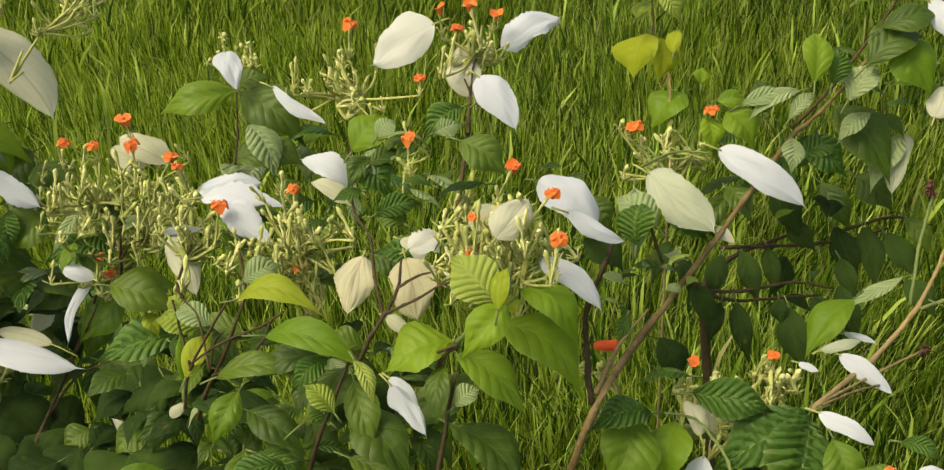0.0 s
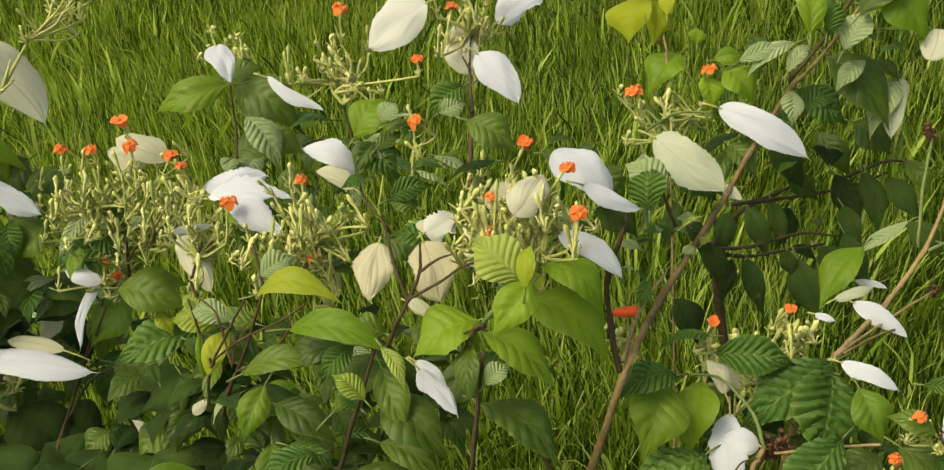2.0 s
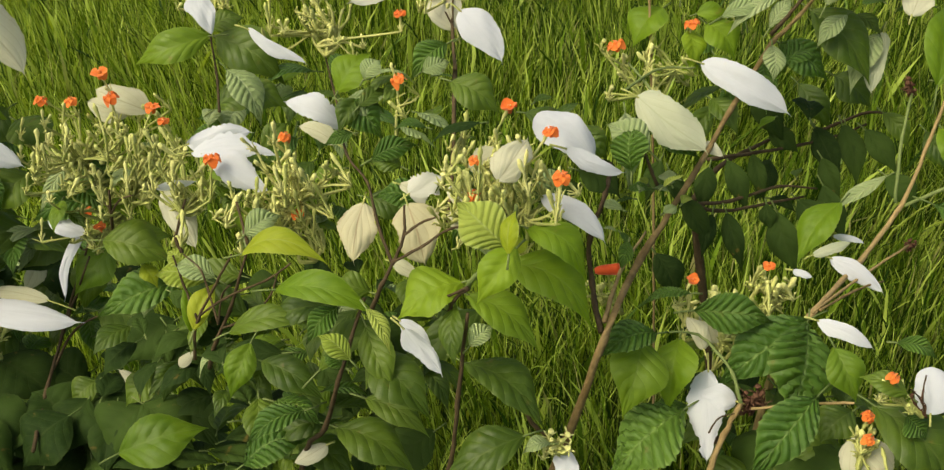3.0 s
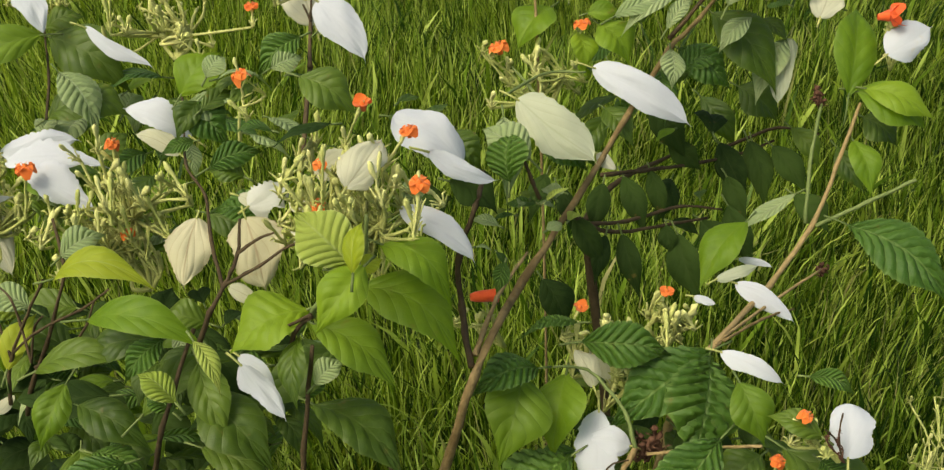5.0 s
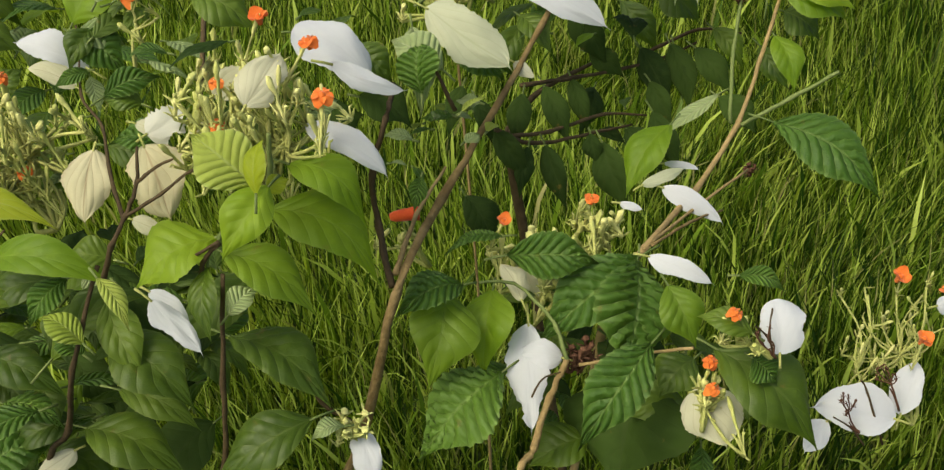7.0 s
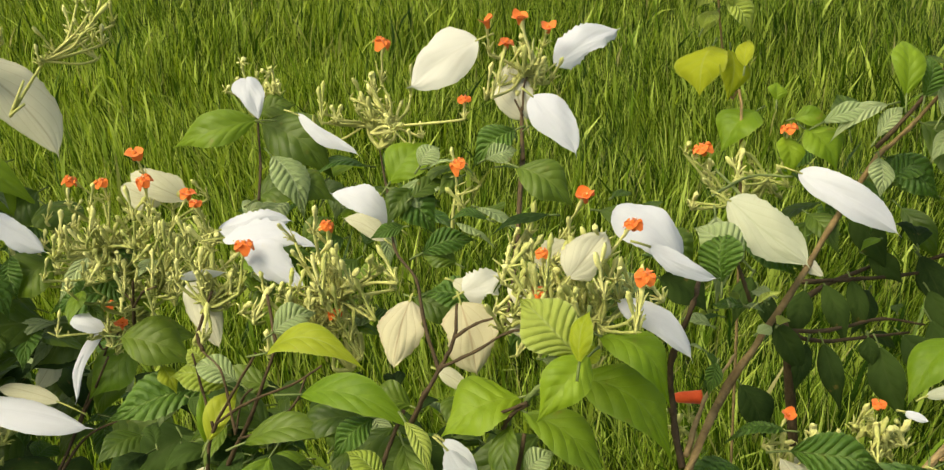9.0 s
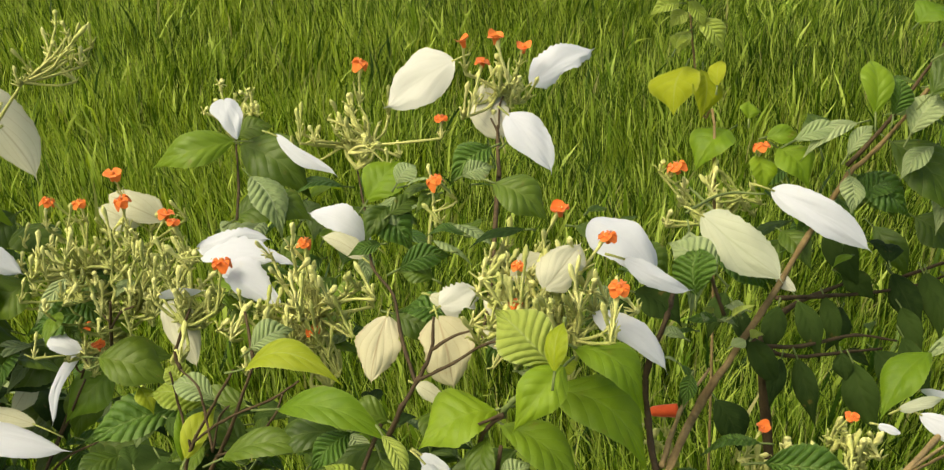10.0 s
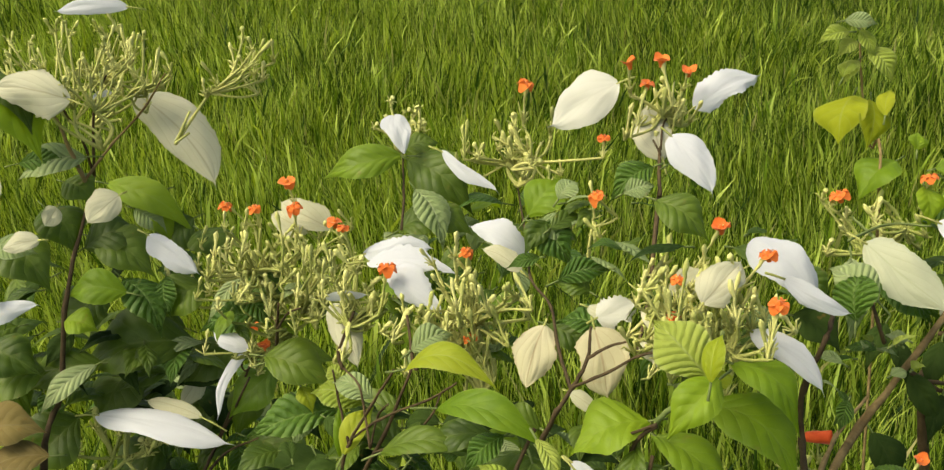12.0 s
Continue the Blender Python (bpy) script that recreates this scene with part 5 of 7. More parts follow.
leaf(left_shrub, "leaf", LEAF_GREEN, (-0.4647, 0.1148, 0.8934), (-0.5007, 0.0775, 0.8635), 0.0595, -19, 0.15, 0.28, "leaf", 0, 0.015, "mid-green leaf", 0.013)
leaf(left_shrub, "leaf", LEAF_GREEN, (-0.4256, 0.2155, 0.9610), (-0.4550, 0.1968, 0.9474), 0.0373, -24, 0.15, 0.28, "leaf", 0, 0.015, "mid-green leaf", 0.008)
leaf(left_shrub, "leaf", LEAF_RIBBED, (-0.3810, 0.1672, 0.8843), (-0.4348, 0.1708, 0.8948), 0.0395, -29, 0.15, 0.28, "leaf", 1, 0.015, "deeply ribbed green leaf", 0.012)
leaf(left_shrub, "leaf", LEAF_PALE, (-0.5453, 0.0674, 0.9723), (-0.5031, 0.0678, 0.9671), 0.0288, 31, 0.15, 0.28, "leaf", 0, 0.015, "pale leaf underside", 0.009)
leaf(left_shrub, "bract", BRACT_WHITE, (-0.4099, 0.1593, 1.1791), (-0.4782, 0.1475, 1.1771), 0.0209, -62, 0.1, 0.08, "bract", 0, 0.03, "white papery flower bract", 0.016)
leaf(left_shrub, "bract", BRACT_CREAM_SHADED, (-0.5342, 0.0613, 1.0153), (-0.5677, 0.0977, 1.0542), 0.0433, -6, 0.07, 0.08, "bract", 0, 0.03, "cream papery flower bract", 0.014)
leaf(left_shrub, "leaf", LEAF_YOUNG, (-0.4500, 0.2003, 0.9453), (-0.4126, 0.1798, 0.9211), 0.0336, 15, 0.15, 0.28, "leaf", 0, 0.015, "bright green young leaf", 0.011)
leaf(left_shrub, "leaf", LEAF_GREEN, (-0.5645, 0.0375, 0.8726), (-0.5060, 0.0264, 0.8546), 0.0506, 19, 0.15, 0.28, "leaf", 0, 0.015, "mid-green leaf", 0.014)
leaf(left_shrub, "leaf", LEAF_GREEN, (-0.4990, 0.0657, 0.7687), (-0.5468, 0.0224, 0.7356), 0.0657, -37, 0.15, 0.28, "leaf", 0, 0.015, "mid-green leaf", 0.016)
leaf(left_shrub, "leaf", LEAF_GREEN, (-0.4342, 0.1180, 0.6881), (-0.4885, 0.0817, 0.6623), 0.0647, -29, 0.15, 0.28, "leaf", 0, 0.015, "mid-green leaf", 0.015)
leaf(left_shrub, "bract", BRACT_WHITE, (-0.4478, 0.1739, 1.0872), (-0.4695, 0.1665, 1.0832), 0.0090, -68, 0.07, 0.08, "bract", 0, 0.03, "white papery flower bract", 0.006)
leaf(left_shrub, "leaf", LEAF_YOUNG, (-0.5655, 0.1327, 1.1099), (-0.4925, 0.0935, 1.0623), 0.0673, -3, 0.15, 0.28, "leaf", 0, 0.015, "bright green young leaf", 0.021)
leaf(left_shrub, "leaf", LEAF_YOUNG, (-0.4903, 0.2121, 0.9675), (-0.3919, 0.1928, 0.9359), 0.0353, 39, 0.15, 0.28, "leaf", 0, 0.015, "bright green young leaf", 0.024)
leaf(left_shrub, "leaf", LEAF_PALE, (-0.4570, 0.1941, 0.9470), (-0.4169, 0.1790, 0.9274), 0.0252, 28, 0.15, 0.28, "leaf", 0, 0.015, "pale leaf underside", 0.011)
leaf(left_shrub, "leaf", LEAF_GREEN, (-0.4867, 0.1285, 0.9360), (-0.4306, 0.1525, 0.9510), 0.0469, 36, 0.15, 0.28, "leaf", 0, 0.015, "mid-green leaf", 0.014)
leaf(left_shrub, "bract", BRACT_WHITE, (-0.5335, 0.0255, 0.9363), (-0.5544, 0.0460, 0.9583), 0.0212, -4, 0.07, 0.08, "bract", 0, 0.03, "white papery flower bract", 0.008)
leaf(left_shrub, "leaf", LEAF_YOUNG, (-0.4297, 0.0861, 0.9111), (-0.4930, 0.0804, 0.9142), 0.0376, -41, 0.15, 0.28, "leaf", 0, 0.015, "bright green young leaf", 0.014)
leaf(left_shrub, "leaf", LEAF_YOUNG, (-0.4887, 0.0607, 0.8910), (-0.4549, 0.0593, 0.8852), 0.0337, 21, 0.15, 0.28, "leaf", 0, 0.015, "bright green young leaf", 0.008)
leaf(left_shrub, "leaf", LEAF_RIBBED, (-0.4033, 0.1221, 0.9091), (-0.3938, 0.0941, 0.8818), 0.0308, 32, 0.15, 0.28, "leaf", 1, 0.015, "deeply ribbed green leaf", 0.009)
leaf(left_shrub, "leaf", LEAF_GREEN, (-0.3837, 0.1199, 0.8334), (-0.5061, 0.0937, 0.8255), 0.0703, -34, 0.15, 0.28, "leaf", 0, 0.015, "mid-green leaf", 0.027)
leaf(left_shrub, "leaf", LEAF_PALE, (-0.3745, 0.1193, 0.8315), (-0.4510, 0.0986, 0.8226), 0.0212, -27, 0.15, 0.28, "leaf", 0, 0.015, "pale leaf underside", 0.017)
leaf(left_shrub, "leaf", LEAF_DARK_OR_SHADED, (-0.3431, 0.1461, 0.7925), (-0.4146, 0.1208, 0.7787), 0.0398, -31, 0.15, 0.28, "leaf", 0, 0.015, "dark green or shade-darkened leaf", 0.017)
leaf(left_shrub, "leaf", LEAF_PALE, (-0.3815, 0.1452, 0.8080), (-0.4105, 0.1103, 0.7799), 0.0137, -29, 0.15, 0.28, "leaf", 0, 0.015, "pale leaf underside", 0.012)
leaf(left_shrub, "leaf", LEAF_PALE, (-0.4611, 0.0540, 0.8459), (-0.5110, 0.0136, 0.8153), 0.0244, -35, 0.15, 0.28, "leaf", 0, 0.015, "pale leaf underside", 0.016)
leaf(left_shrub, "leaf", LEAF_BROWN, (-0.4839, -0.0277, 0.7958), (-0.5485, -0.0484, 0.7854), 0.0452, -15, 0.15, 0.28, "leaf", 0, 0.015, "brownish old leaf", 0.015)
leaf(left_shrub, "leaf", LEAF_RIBBED, (-0.5335, 0.1236, 1.0316), (-0.4737, 0.1299, 1.0294), 0.0243, 41, 0.15, 0.28, "leaf", 1, 0.015, "deeply ribbed green leaf", 0.014)
leaf(left_shrub, "bract", BRACT_CREAM_SHADED, (-0.4813, 0.0370, 0.9966), (-0.5148, 0.0269, 0.9917), 0.0249, -49, 0.07, 0.08, "bract", 0, 0.03, "cream papery flower bract", 0.008)
leaf(left_shrub, "leaf", LEAF_GREEN, (-0.5094, 0.0437, 0.8428), (-0.5715, 0.0181, 0.8275), 0.0594, -21, 0.15, 0.28, "leaf", 0, 0.015, "mid-green leaf", 0.015)
leaf(left_shrub, "bract", BRACT_CREAM_SHADED, (-0.2515, 0.1257, 0.9640), (-0.2928, 0.1421, 0.9774), 0.0326, -50, 0.15, 0.08, "bract", 0, 0.03, "cream papery flower bract", 0.011)
leaf(left_shrub, "bract", BRACT_CREAM_SHADED, (-0.2254, 0.1140, 0.9736), (-0.2820, 0.1373, 0.9941), 0.0367, -39, 0.12, 0.08, "bract", 0, 0.03, "cream papery flower bract", 0.015)
leaf(left_shrub, "leaf", LEAF_MID, (-0.3076, 0.1461, 0.7827), (-0.3538, 0.1043, 0.7502), 0.0451, -27, 0.15, 0.28, "leaf", 0, 0.015, "glossy mid-green leaf", 0.015)
# lower left: deep shade is put into these leaves' colour
leaf(left_shrub, "leaf", LEAF_DARK_OR_SHADED, (-0.3986, 0.0057, 0.6747), (-0.4643, -0.0238, 0.6527), 0.0722, -14, 0.15, 0.28, "leaf", 0, 0.015, "dark green or shade-darkened leaf", 0.016)
leaf(left_shrub, "leaf", LEAF_DARK_OR_SHADED, (-0.2645, -0.0403, 0.7132), (-0.3023, -0.0807, 0.6845), 0.0700, -3, 0.15, 0.28, "leaf", 0, 0.015, "dark green or shade-darkened leaf", 0.014)
leaf(left_shrub, "leaf", LEAF_DARK_OR_SHADED, (-0.4478, -0.0187, 0.7170), (-0.3858, -0.0686, 0.6842), 0.0679, 6, 0.15, 0.28, "leaf", 0, 0.015, "dark green or shade-darkened leaf", 0.019)
leaf(left_shrub, "leaf", LEAF_DARK_OR_SHADED, (-0.4488, 0.0692, 0.6891), (-0.3765, 0.0268, 0.6614), 0.0728, 0, 0.15, 0.28, "leaf", 0, 0.015, "dark green or shade-darkened leaf", 0.019)
leaf(left_shrub, "leaf", LEAF_DARK_OR_SHADED, (-0.4578, -0.0615, 0.7142), (-0.3915, -0.0999, 0.6897), 0.0687, 4, 0.15, 0.28, "leaf", 0, 0.015, "dark green or shade-darkened leaf", 0.018)
leaf(left_shrub, "leaf", LEAF_DARK_OR_SHADED, (-0.3397, -0.0456, 0.7129), (-0.3894, -0.0818, 0.6868), 0.0762, -6, 0.15, 0.28, "leaf", 0, 0.015, "dark green or shade-darkened leaf", 0.015)
leaf(left_shrub, "leaf", LEAF_DARK_OR_SHADED, (-0.3276, -0.0151, 0.7044), (-0.3586, -0.0621, 0.6712), 0.0667, -2, 0.15, 0.28, "leaf", 0, 0.015, "dark green or shade-darkened leaf", 0.014)
# lower fill, its shade coloured in by the dark leaf material
leafage(left_shrub, 44, (-0.4229, 0.2104, 0.6877), (0.123, 0.06, 0.075), 0.063, [LEAF_DARK_OR_SHADED, LEAF_GREEN, LEAF_RIBBED, LEAF_GREEN, LEAF_PALE], 14)
leafage(left_shrub, 46, (-0.5145, 0.1219, 0.8184), (0.125, 0.06, 0.105), 0.061, [LEAF_DARK_OR_SHADED, LEAF_GREEN, LEAF_GREEN, LEAF_GREEN, LEAF_RIBBED], 15)
leafage(left_shrub, 40, (-0.4108, 0.1013, 0.6172), (0.140, 0.06, 0.081), 0.068, [LEAF_DARK_OR_SHADED, LEAF_GREEN, LEAF_GREEN, LEAF_RIBBED], 16)
leafage(left_shrub, 60, (-0.3250, -0.0326, 0.6477), (0.202, 0.06, 0.061), 0.067, [LEAF_DARK_OR_SHADED, LEAF_DARK_OR_SHADED, LEAF_DARK_OR_SHADED, LEAF_DARK_OR_SHADED, LEAF_DARK_OR_SHADED], 27)
leafage(left_shrub, 34, (-0.4120, -0.0446, 0.6602), (0.126, 0.06, 0.040), 0.060, [LEAF_DARK_OR_SHADED, LEAF_DARK_OR_SHADED, LEAF_DARK_OR_SHADED, LEAF_DARK_OR_SHADED, LEAF_GREEN], 29)
leafage(left_shrub, 16, (-0.2758, 0.0808, 0.9126), (0.077, 0.06, 0.036), 0.041, [LEAF_GREEN, LEAF_RIBBED, LEAF_PALE, LEAF_MID], 30)
stem(left_shrub, "stem", [(-0.5131, -0.2040, -0.0300), (-0.5107, -0.1475, 0.4180), (-0.5010, -0.0224, 0.7624), (-0.4951, 0.0353, 0.8225), (-0.4890, 0.0667, 0.9004), (-0.4864, 0.1098, 0.9444), (-0.4814, 0.1692, 0.9977)], 0.004, 0.00176, BARK_DARK)
stem(left_shrub, "twig", [(-0.4771, 0.1607, 1.0021), (-0.4808, 0.1576, 1.0449), (-0.4887, 0.1454, 1.0830)], 0.0016, 0.00096, BARK_DARK)
stem(left_shrub, "twig", [(-0.4771, 0.1607, 1.0021), (-0.4677, 0.1677, 1.0679), (-0.4488, 0.1690, 1.1076)], 0.0016, 0.00096, BARK_DARK)
stem(left_shrub, "twig", [(-0.2853, 0.0795, 0.8427), (-0.2703, 0.0480, 0.9010), (-0.2634, 0.0396, 0.9349)], 0.00192, 0.00112, BARK_DARK)
stem(left_shrub, "twig", [(-0.2703, 0.0480, 0.9010), (-0.2498, 0.0203, 0.9366), (-0.2306, -0.0019, 0.9577)], 0.00112, 0.0008, BARK_DARK)
stem(left_shrub, "twig", [(-0.2684, 0.0443, 0.9093), (-0.2800, 0.0568, 0.9123), (-0.2851, 0.0628, 0.9165)], 0.00112, 0.0008, BARK_DARK)
stem(left_shrub, "twig", [(-0.3834, 0.0889, 0.6858), (-0.3709, 0.1329, 0.7138), (-0.3392, 0.1283, 0.7797), (-0.3148, 0.1023, 0.8345)], 0.0016, 0.00096, BARK_DARK)
stem(left_shrub, "twig", [(-0.3393, 0.1233, 0.8058), (-0.3342, 0.1232, 0.7949), (-0.3029, 0.0917, 0.8417)], 0.00128, 0.0008, BARK_DARK)
stem(left_shrub, "twig", [(-0.3684, -0.0919, 0.7147), (-0.3748, 0.0021, 0.7060), (-0.3677, 0.1006, 0.7162), (-0.3250, 0.1057, 0.7987)], 0.0024, 0.0012, BARK_DARK)
stem(left_shrub, "twig", [(-0.3747, 0.0341, 0.7035), (-0.3588, 0.0846, 0.7114), (-0.3135, 0.0751, 0.7444)], 0.0018, 0.0009, BARK_DARK)
stem(left_shrub, "twig", [(-0.4734, 0.1333, 1.0090), (-0.4811, 0.1285, 1.0482), (-0.4857, 0.1230, 1.0798), (-0.5042, 0.1079, 1.1098)], 0.0022, 0.001, BARK_BROWN)
stem(left_shrub, "twig", [(-0.4734, 0.1346, 1.0119), (-0.4546, 0.1662, 1.0351), (-0.4269, 0.1841, 1.0622), (-0.3922, 0.1762, 1.1069)], 0.0016, 0.0008, BARK_BROWN)
cluster = flower_cluster(left_shrub, (-0.2804, 0.0733, 0.8712), (-0.2591, 0.0625, 0.9642), (0.0717, 0.0502, 0.0574), 104, 8, 0.03, 1, tips=[(-0.2599, 0.0973, 1.0323), (-0.3237, 0.1059, 1.0021), (-0.2929, 0.0940, 1.0064), (-0.2519, 0.0827, 1.0141), (-0.2125, 0.0774, 1.0025)])
flower(cluster, (-0.2599, 0.0973, 1.0323), 0.0172, 9, 39, 1)
flower(cluster, (-0.3237, 0.1059, 1.0021), 0.0138, -24, 280, 3)
flower(cluster, (-0.2929, 0.0940, 1.0064), 0.0138, 5, 248, 3)
flower(cluster, (-0.2519, 0.0827, 1.0141), 0.0161, 18, 303, 3)
flower(cluster, (-0.2125, 0.0774, 1.0025), 0.0161, -5, 307, 1)
cluster = flower_cluster(left_shrub, (-0.2880, 0.0878, 0.8297), (-0.3109, 0.0915, 0.8615), (0.0406, 0.0284, 0.0205), 17, 17, 0.034, 1, tips=[(-0.3053, 0.0804, 0.8809), (-0.2955, 0.0790, 0.8592)])
flower(cluster, (-0.3053, 0.0804, 0.8809), 0.0151, -22, 77, 0)
flower(cluster, (-0.2955, 0.0790, 0.8592), 0.0139, 8, 268, 2)
cluster = flower_cluster(left_shrub, (-0.4379, 0.1088, 1.0558), (-0.4811, 0.1444, 1.1370), (0.0738, 0.0517, 0.0431), 46, 18, 0.02, 0.85, tips=[], bare=.3)
cluster = flower_cluster(left_shrub, (-0.4899, 0.1995, 1.0390), (-0.4675, 0.2393, 1.1060), (0.0600, 0.0420, 0.0500), 36, 36, 0.036, 0.95, tips=[], bare=.1)
cluster = flower_cluster(left_shrub, (-0.3758, 0.1347, 1.0519), (-0.3217, 0.1718, 1.1374), (0.0451, 0.0316, 0.0354), 14, 19, 0.034, 0.9, tips=[], bare=.1)
cluster = flower_cluster(left_shrub, (-0.4975, 0.0361, 0.7059), (-0.4565, 0.0630, 0.7531), (0.0443, 0.0310, 0.0328), 18, 30, 0.026, 1.5, tips=[], bare=.3)
cluster = flower_cluster(left_shrub, (-0.3700, 0.1478, 0.8461), (-0.3522, 0.1412, 0.9127), (0.0547, 0.0383, 0.0500), 26, 31, 0.034, 1, tips=[], bare=.3)

# shrub with brown woody stem and one large white bract
bark_shrub = thing("flowering_shrub", (0.12, 0.12, 0), "shrub with brown woody stem and one large white bract", "shrub", "flowering shrubs")
leaf(bark_shrub, "leaf", LEAF_YOUNG, (0.2713, 0.0447, 1.0914), (0.2391, 0.0213, 1.0705), 0.0412, 1, 0.15, 0.28, "leaf", 0, 0.015, "bright green young leaf", 0.010)
leaf(bark_shrub, "leaf", LEAF_YOUNG, (0.3043, 0.0189, 1.0875), (0.3274, -0.0060, 1.0665), 0.0372, 14, 0.15, 0.28, "leaf", 0, 0.015, "bright green young leaf", 0.009)
leaf(bark_shrub, "leaf", LEAF_YOUNG, (0.2878, 0.0173, 1.0824), (0.2899, -0.0065, 1.0621), 0.0247, -9, 0.15, 0.28, "leaf", 0, 0.015, "bright green young leaf", 0.007)
leaf(bark_shrub, "leaf", LEAF_YOUNG, (0.2809, 0.0291, 1.1084), (0.2823, 0.0418, 1.1195), 0.0168, 16, 0.15, 0.28, "leaf", 0, 0.015, "bright green young leaf", 0.006)
leaf(bark_shrub, "leaf", LEAF_YOUNG, (0.2951, 0.0221, 1.0956), (0.3235, 0.0230, 1.0970), 0.0174, 41, 0.15, 0.28, "leaf", 0, 0.015, "bright green young leaf", 0.006)
leaf(bark_shrub, "leaf", LEAF_PALE, (0.3672, 0.0174, 1.1088), (0.3184, -0.0010, 1.0919), 0.0159, -19, 0.15, 0.28, "leaf", 0, 0.015, "pale leaf underside", 0.012)
leaf(bark_shrub, "leaf", LEAF_PALE, (0.3562, -0.0004, 1.0893), (0.3818, 0.0211, 1.1083), 0.0142, 15, 0.15, 0.28, "leaf", 0, 0.015, "pale leaf underside", 0.008)
leaf(bark_shrub, "leaf", LEAF_GREEN, (0.3415, 0.0215, 1.0837), (0.3352, 0.0482, 1.1069), 0.0265, -12, 0.15, 0.28, "leaf", 0, 0.015, "mid-green leaf", 0.008)
leaf(bark_shrub, "bract", BRACT_WHITE, (0.2953, -0.0108, 1.0648), (0.3713, -0.0501, 1.0326), 0.0377, 49, 0.1, 0.08, "bract", 0, 0.03, "white papery flower bract", 0.020)
leaf(bark_shrub, "bract", BRACT_GREENISH, (0.2154, -0.1067, 1.0977), (0.2672, -0.1517, 1.0705), 0.0454, 37, 0.08, 0.1, "bract", 0, 0.05, "pale greenish veined bract", 0.016)
leaf(bark_shrub, "leaf", LEAF_PALE, (0.3661, 0.0124, 1.0641), (0.3635, -0.0120, 1.0430), 0.0210, -7, 0.15, 0.28, "leaf", 0, 0.015, "pale leaf underside", 0.007)
leaf(bark_shrub, "leaf", LEAF_RIBBED, (0.3811, 0.0338, 1.0525), (0.4222, 0.0070, 1.0303), 0.0374, 27, 0.15, 0.28, "leaf", 1, 0.015, "deeply ribbed green leaf", 0.011)
leaf(bark_shrub, "leaf", LEAF_RIBBED, (0.3768, 0.0133, 1.0411), (0.4188, 0.0244, 1.0515), 0.0265, 17, 0.15, 0.28, "leaf", 1, 0.015, "deeply ribbed green leaf", 0.009)
leaf(bark_shrub, "leaf", LEAF_GREEN, (0.4144, 0.0572, 1.0722), (0.4612, 0.0007, 1.0283), 0.0494, 20, 0.15, 0.28, "leaf", 0, 0.015, "mid-green leaf", 0.018)
leaf(bark_shrub, "leaf", LEAF_PALE, (0.4824, 0.0471, 1.0476), (0.4471, 0.0068, 1.0124), 0.0300, 13, 0.15, 0.28, "leaf", 0, 0.015, "pale leaf underside", 0.014)
leaf(bark_shrub, "leaf", LEAF_YOUNG, (0.4452, 0.0387, 1.1461), (0.4777, 0.0027, 1.1179), 0.0465, 24, 0.15, 0.28, "leaf", 0, 0.015, "bright green young leaf", 0.012)
leaf(bark_shrub, "leaf", LEAF_YOUNG, (0.3718, -0.0002, 1.1252), (0.3770, 0.0424, 1.1610), 0.0272, 10, 0.15, 0.28, "leaf", 0, 0.015, "bright green young leaf", 0.012)
leaf(bark_shrub, "leaf", LEAF_RIBBED, (0.3895, 0.0073, 1.1206), (0.3996, 0.0371, 1.1459), 0.0241, 30, 0.15, 0.28, "leaf", 1, 0.015, "deeply ribbed green leaf", 0.009)
leaf(bark_shrub, "leaf", LEAF_PALE, (0.4079, 0.0082, 1.1036), (0.4372, 0.0370, 1.1293), 0.0287, 5, 0.15, 0.28, "leaf", 1, 0.015, "pale leaf underside", 0.011)
leaf(bark_shrub, "leaf", LEAF_GREEN, (0.4192, 0.0122, 1.1352), (0.4752, 0.0409, 1.1624), 0.0375, 17, 0.15, 0.28, "leaf", 0, 0.015, "mid-green leaf", 0.015)
leaf(bark_shrub, "leaf", LEAF_GREEN, (0.4303, 0.0268, 1.1646), (0.4818, 0.0374, 1.1766), 0.0288, 24, 0.15, 0.28, "leaf", 0, 0.015, "mid-green leaf", 0.012)
leaf(bark_shrub, "bract", BRACT_WHITE, (0.4744, 0.0457, 1.1817), (0.5195, -0.0001, 1.1461), 0.0316, 52, 0.12, 0.08, "bract", 0, 0.03, "white papery flower bract", 0.016)
leaf(bark_shrub, "bract", BRACT_CREAM_SHADED, (0.4830, -0.0034, 1.0944), (0.4964, 0.0198, 1.1145), 0.0342, 4, 0.07, 0.08, "round", 0, 0.03, "cream papery flower bract", 0.007)
leaf(bark_shrub, "bract", BRACT_CREAM_SHADED, (0.5051, -0.0061, 1.0753), (0.5187, -0.0225, 1.0624), 0.0208, 40, 0.07, 0.08, "bract", 0, 0.03, "cream papery flower bract", 0.006)
leaf(bark_shrub, "leaf", LEAF_YOUNG, (0.4078, 0.0373, 1.1852), (0.4317, 0.0496, 1.1970), 0.0277, 15, 0.15, 0.28, "leaf", 0, 0.015, "bright green young leaf", 0.006)
leaf(bark_shrub, "leaf", LEAF_PALE, (0.3137, 0.0079, 1.0987), (0.3594, 0.0169, 1.1089), 0.0179, 28, 0.15, 0.28, "leaf", 0, 0.015, "pale leaf underside", 0.011)
leaf(bark_shrub, "leaf", LEAF_RIBBED, (0.3922, 0.0512, 1.0394), (0.4176, 0.0234, 1.0180), 0.0292, 39, 0.15, 0.28, "leaf", 1, 0.015, "deeply ribbed green leaf", 0.009)
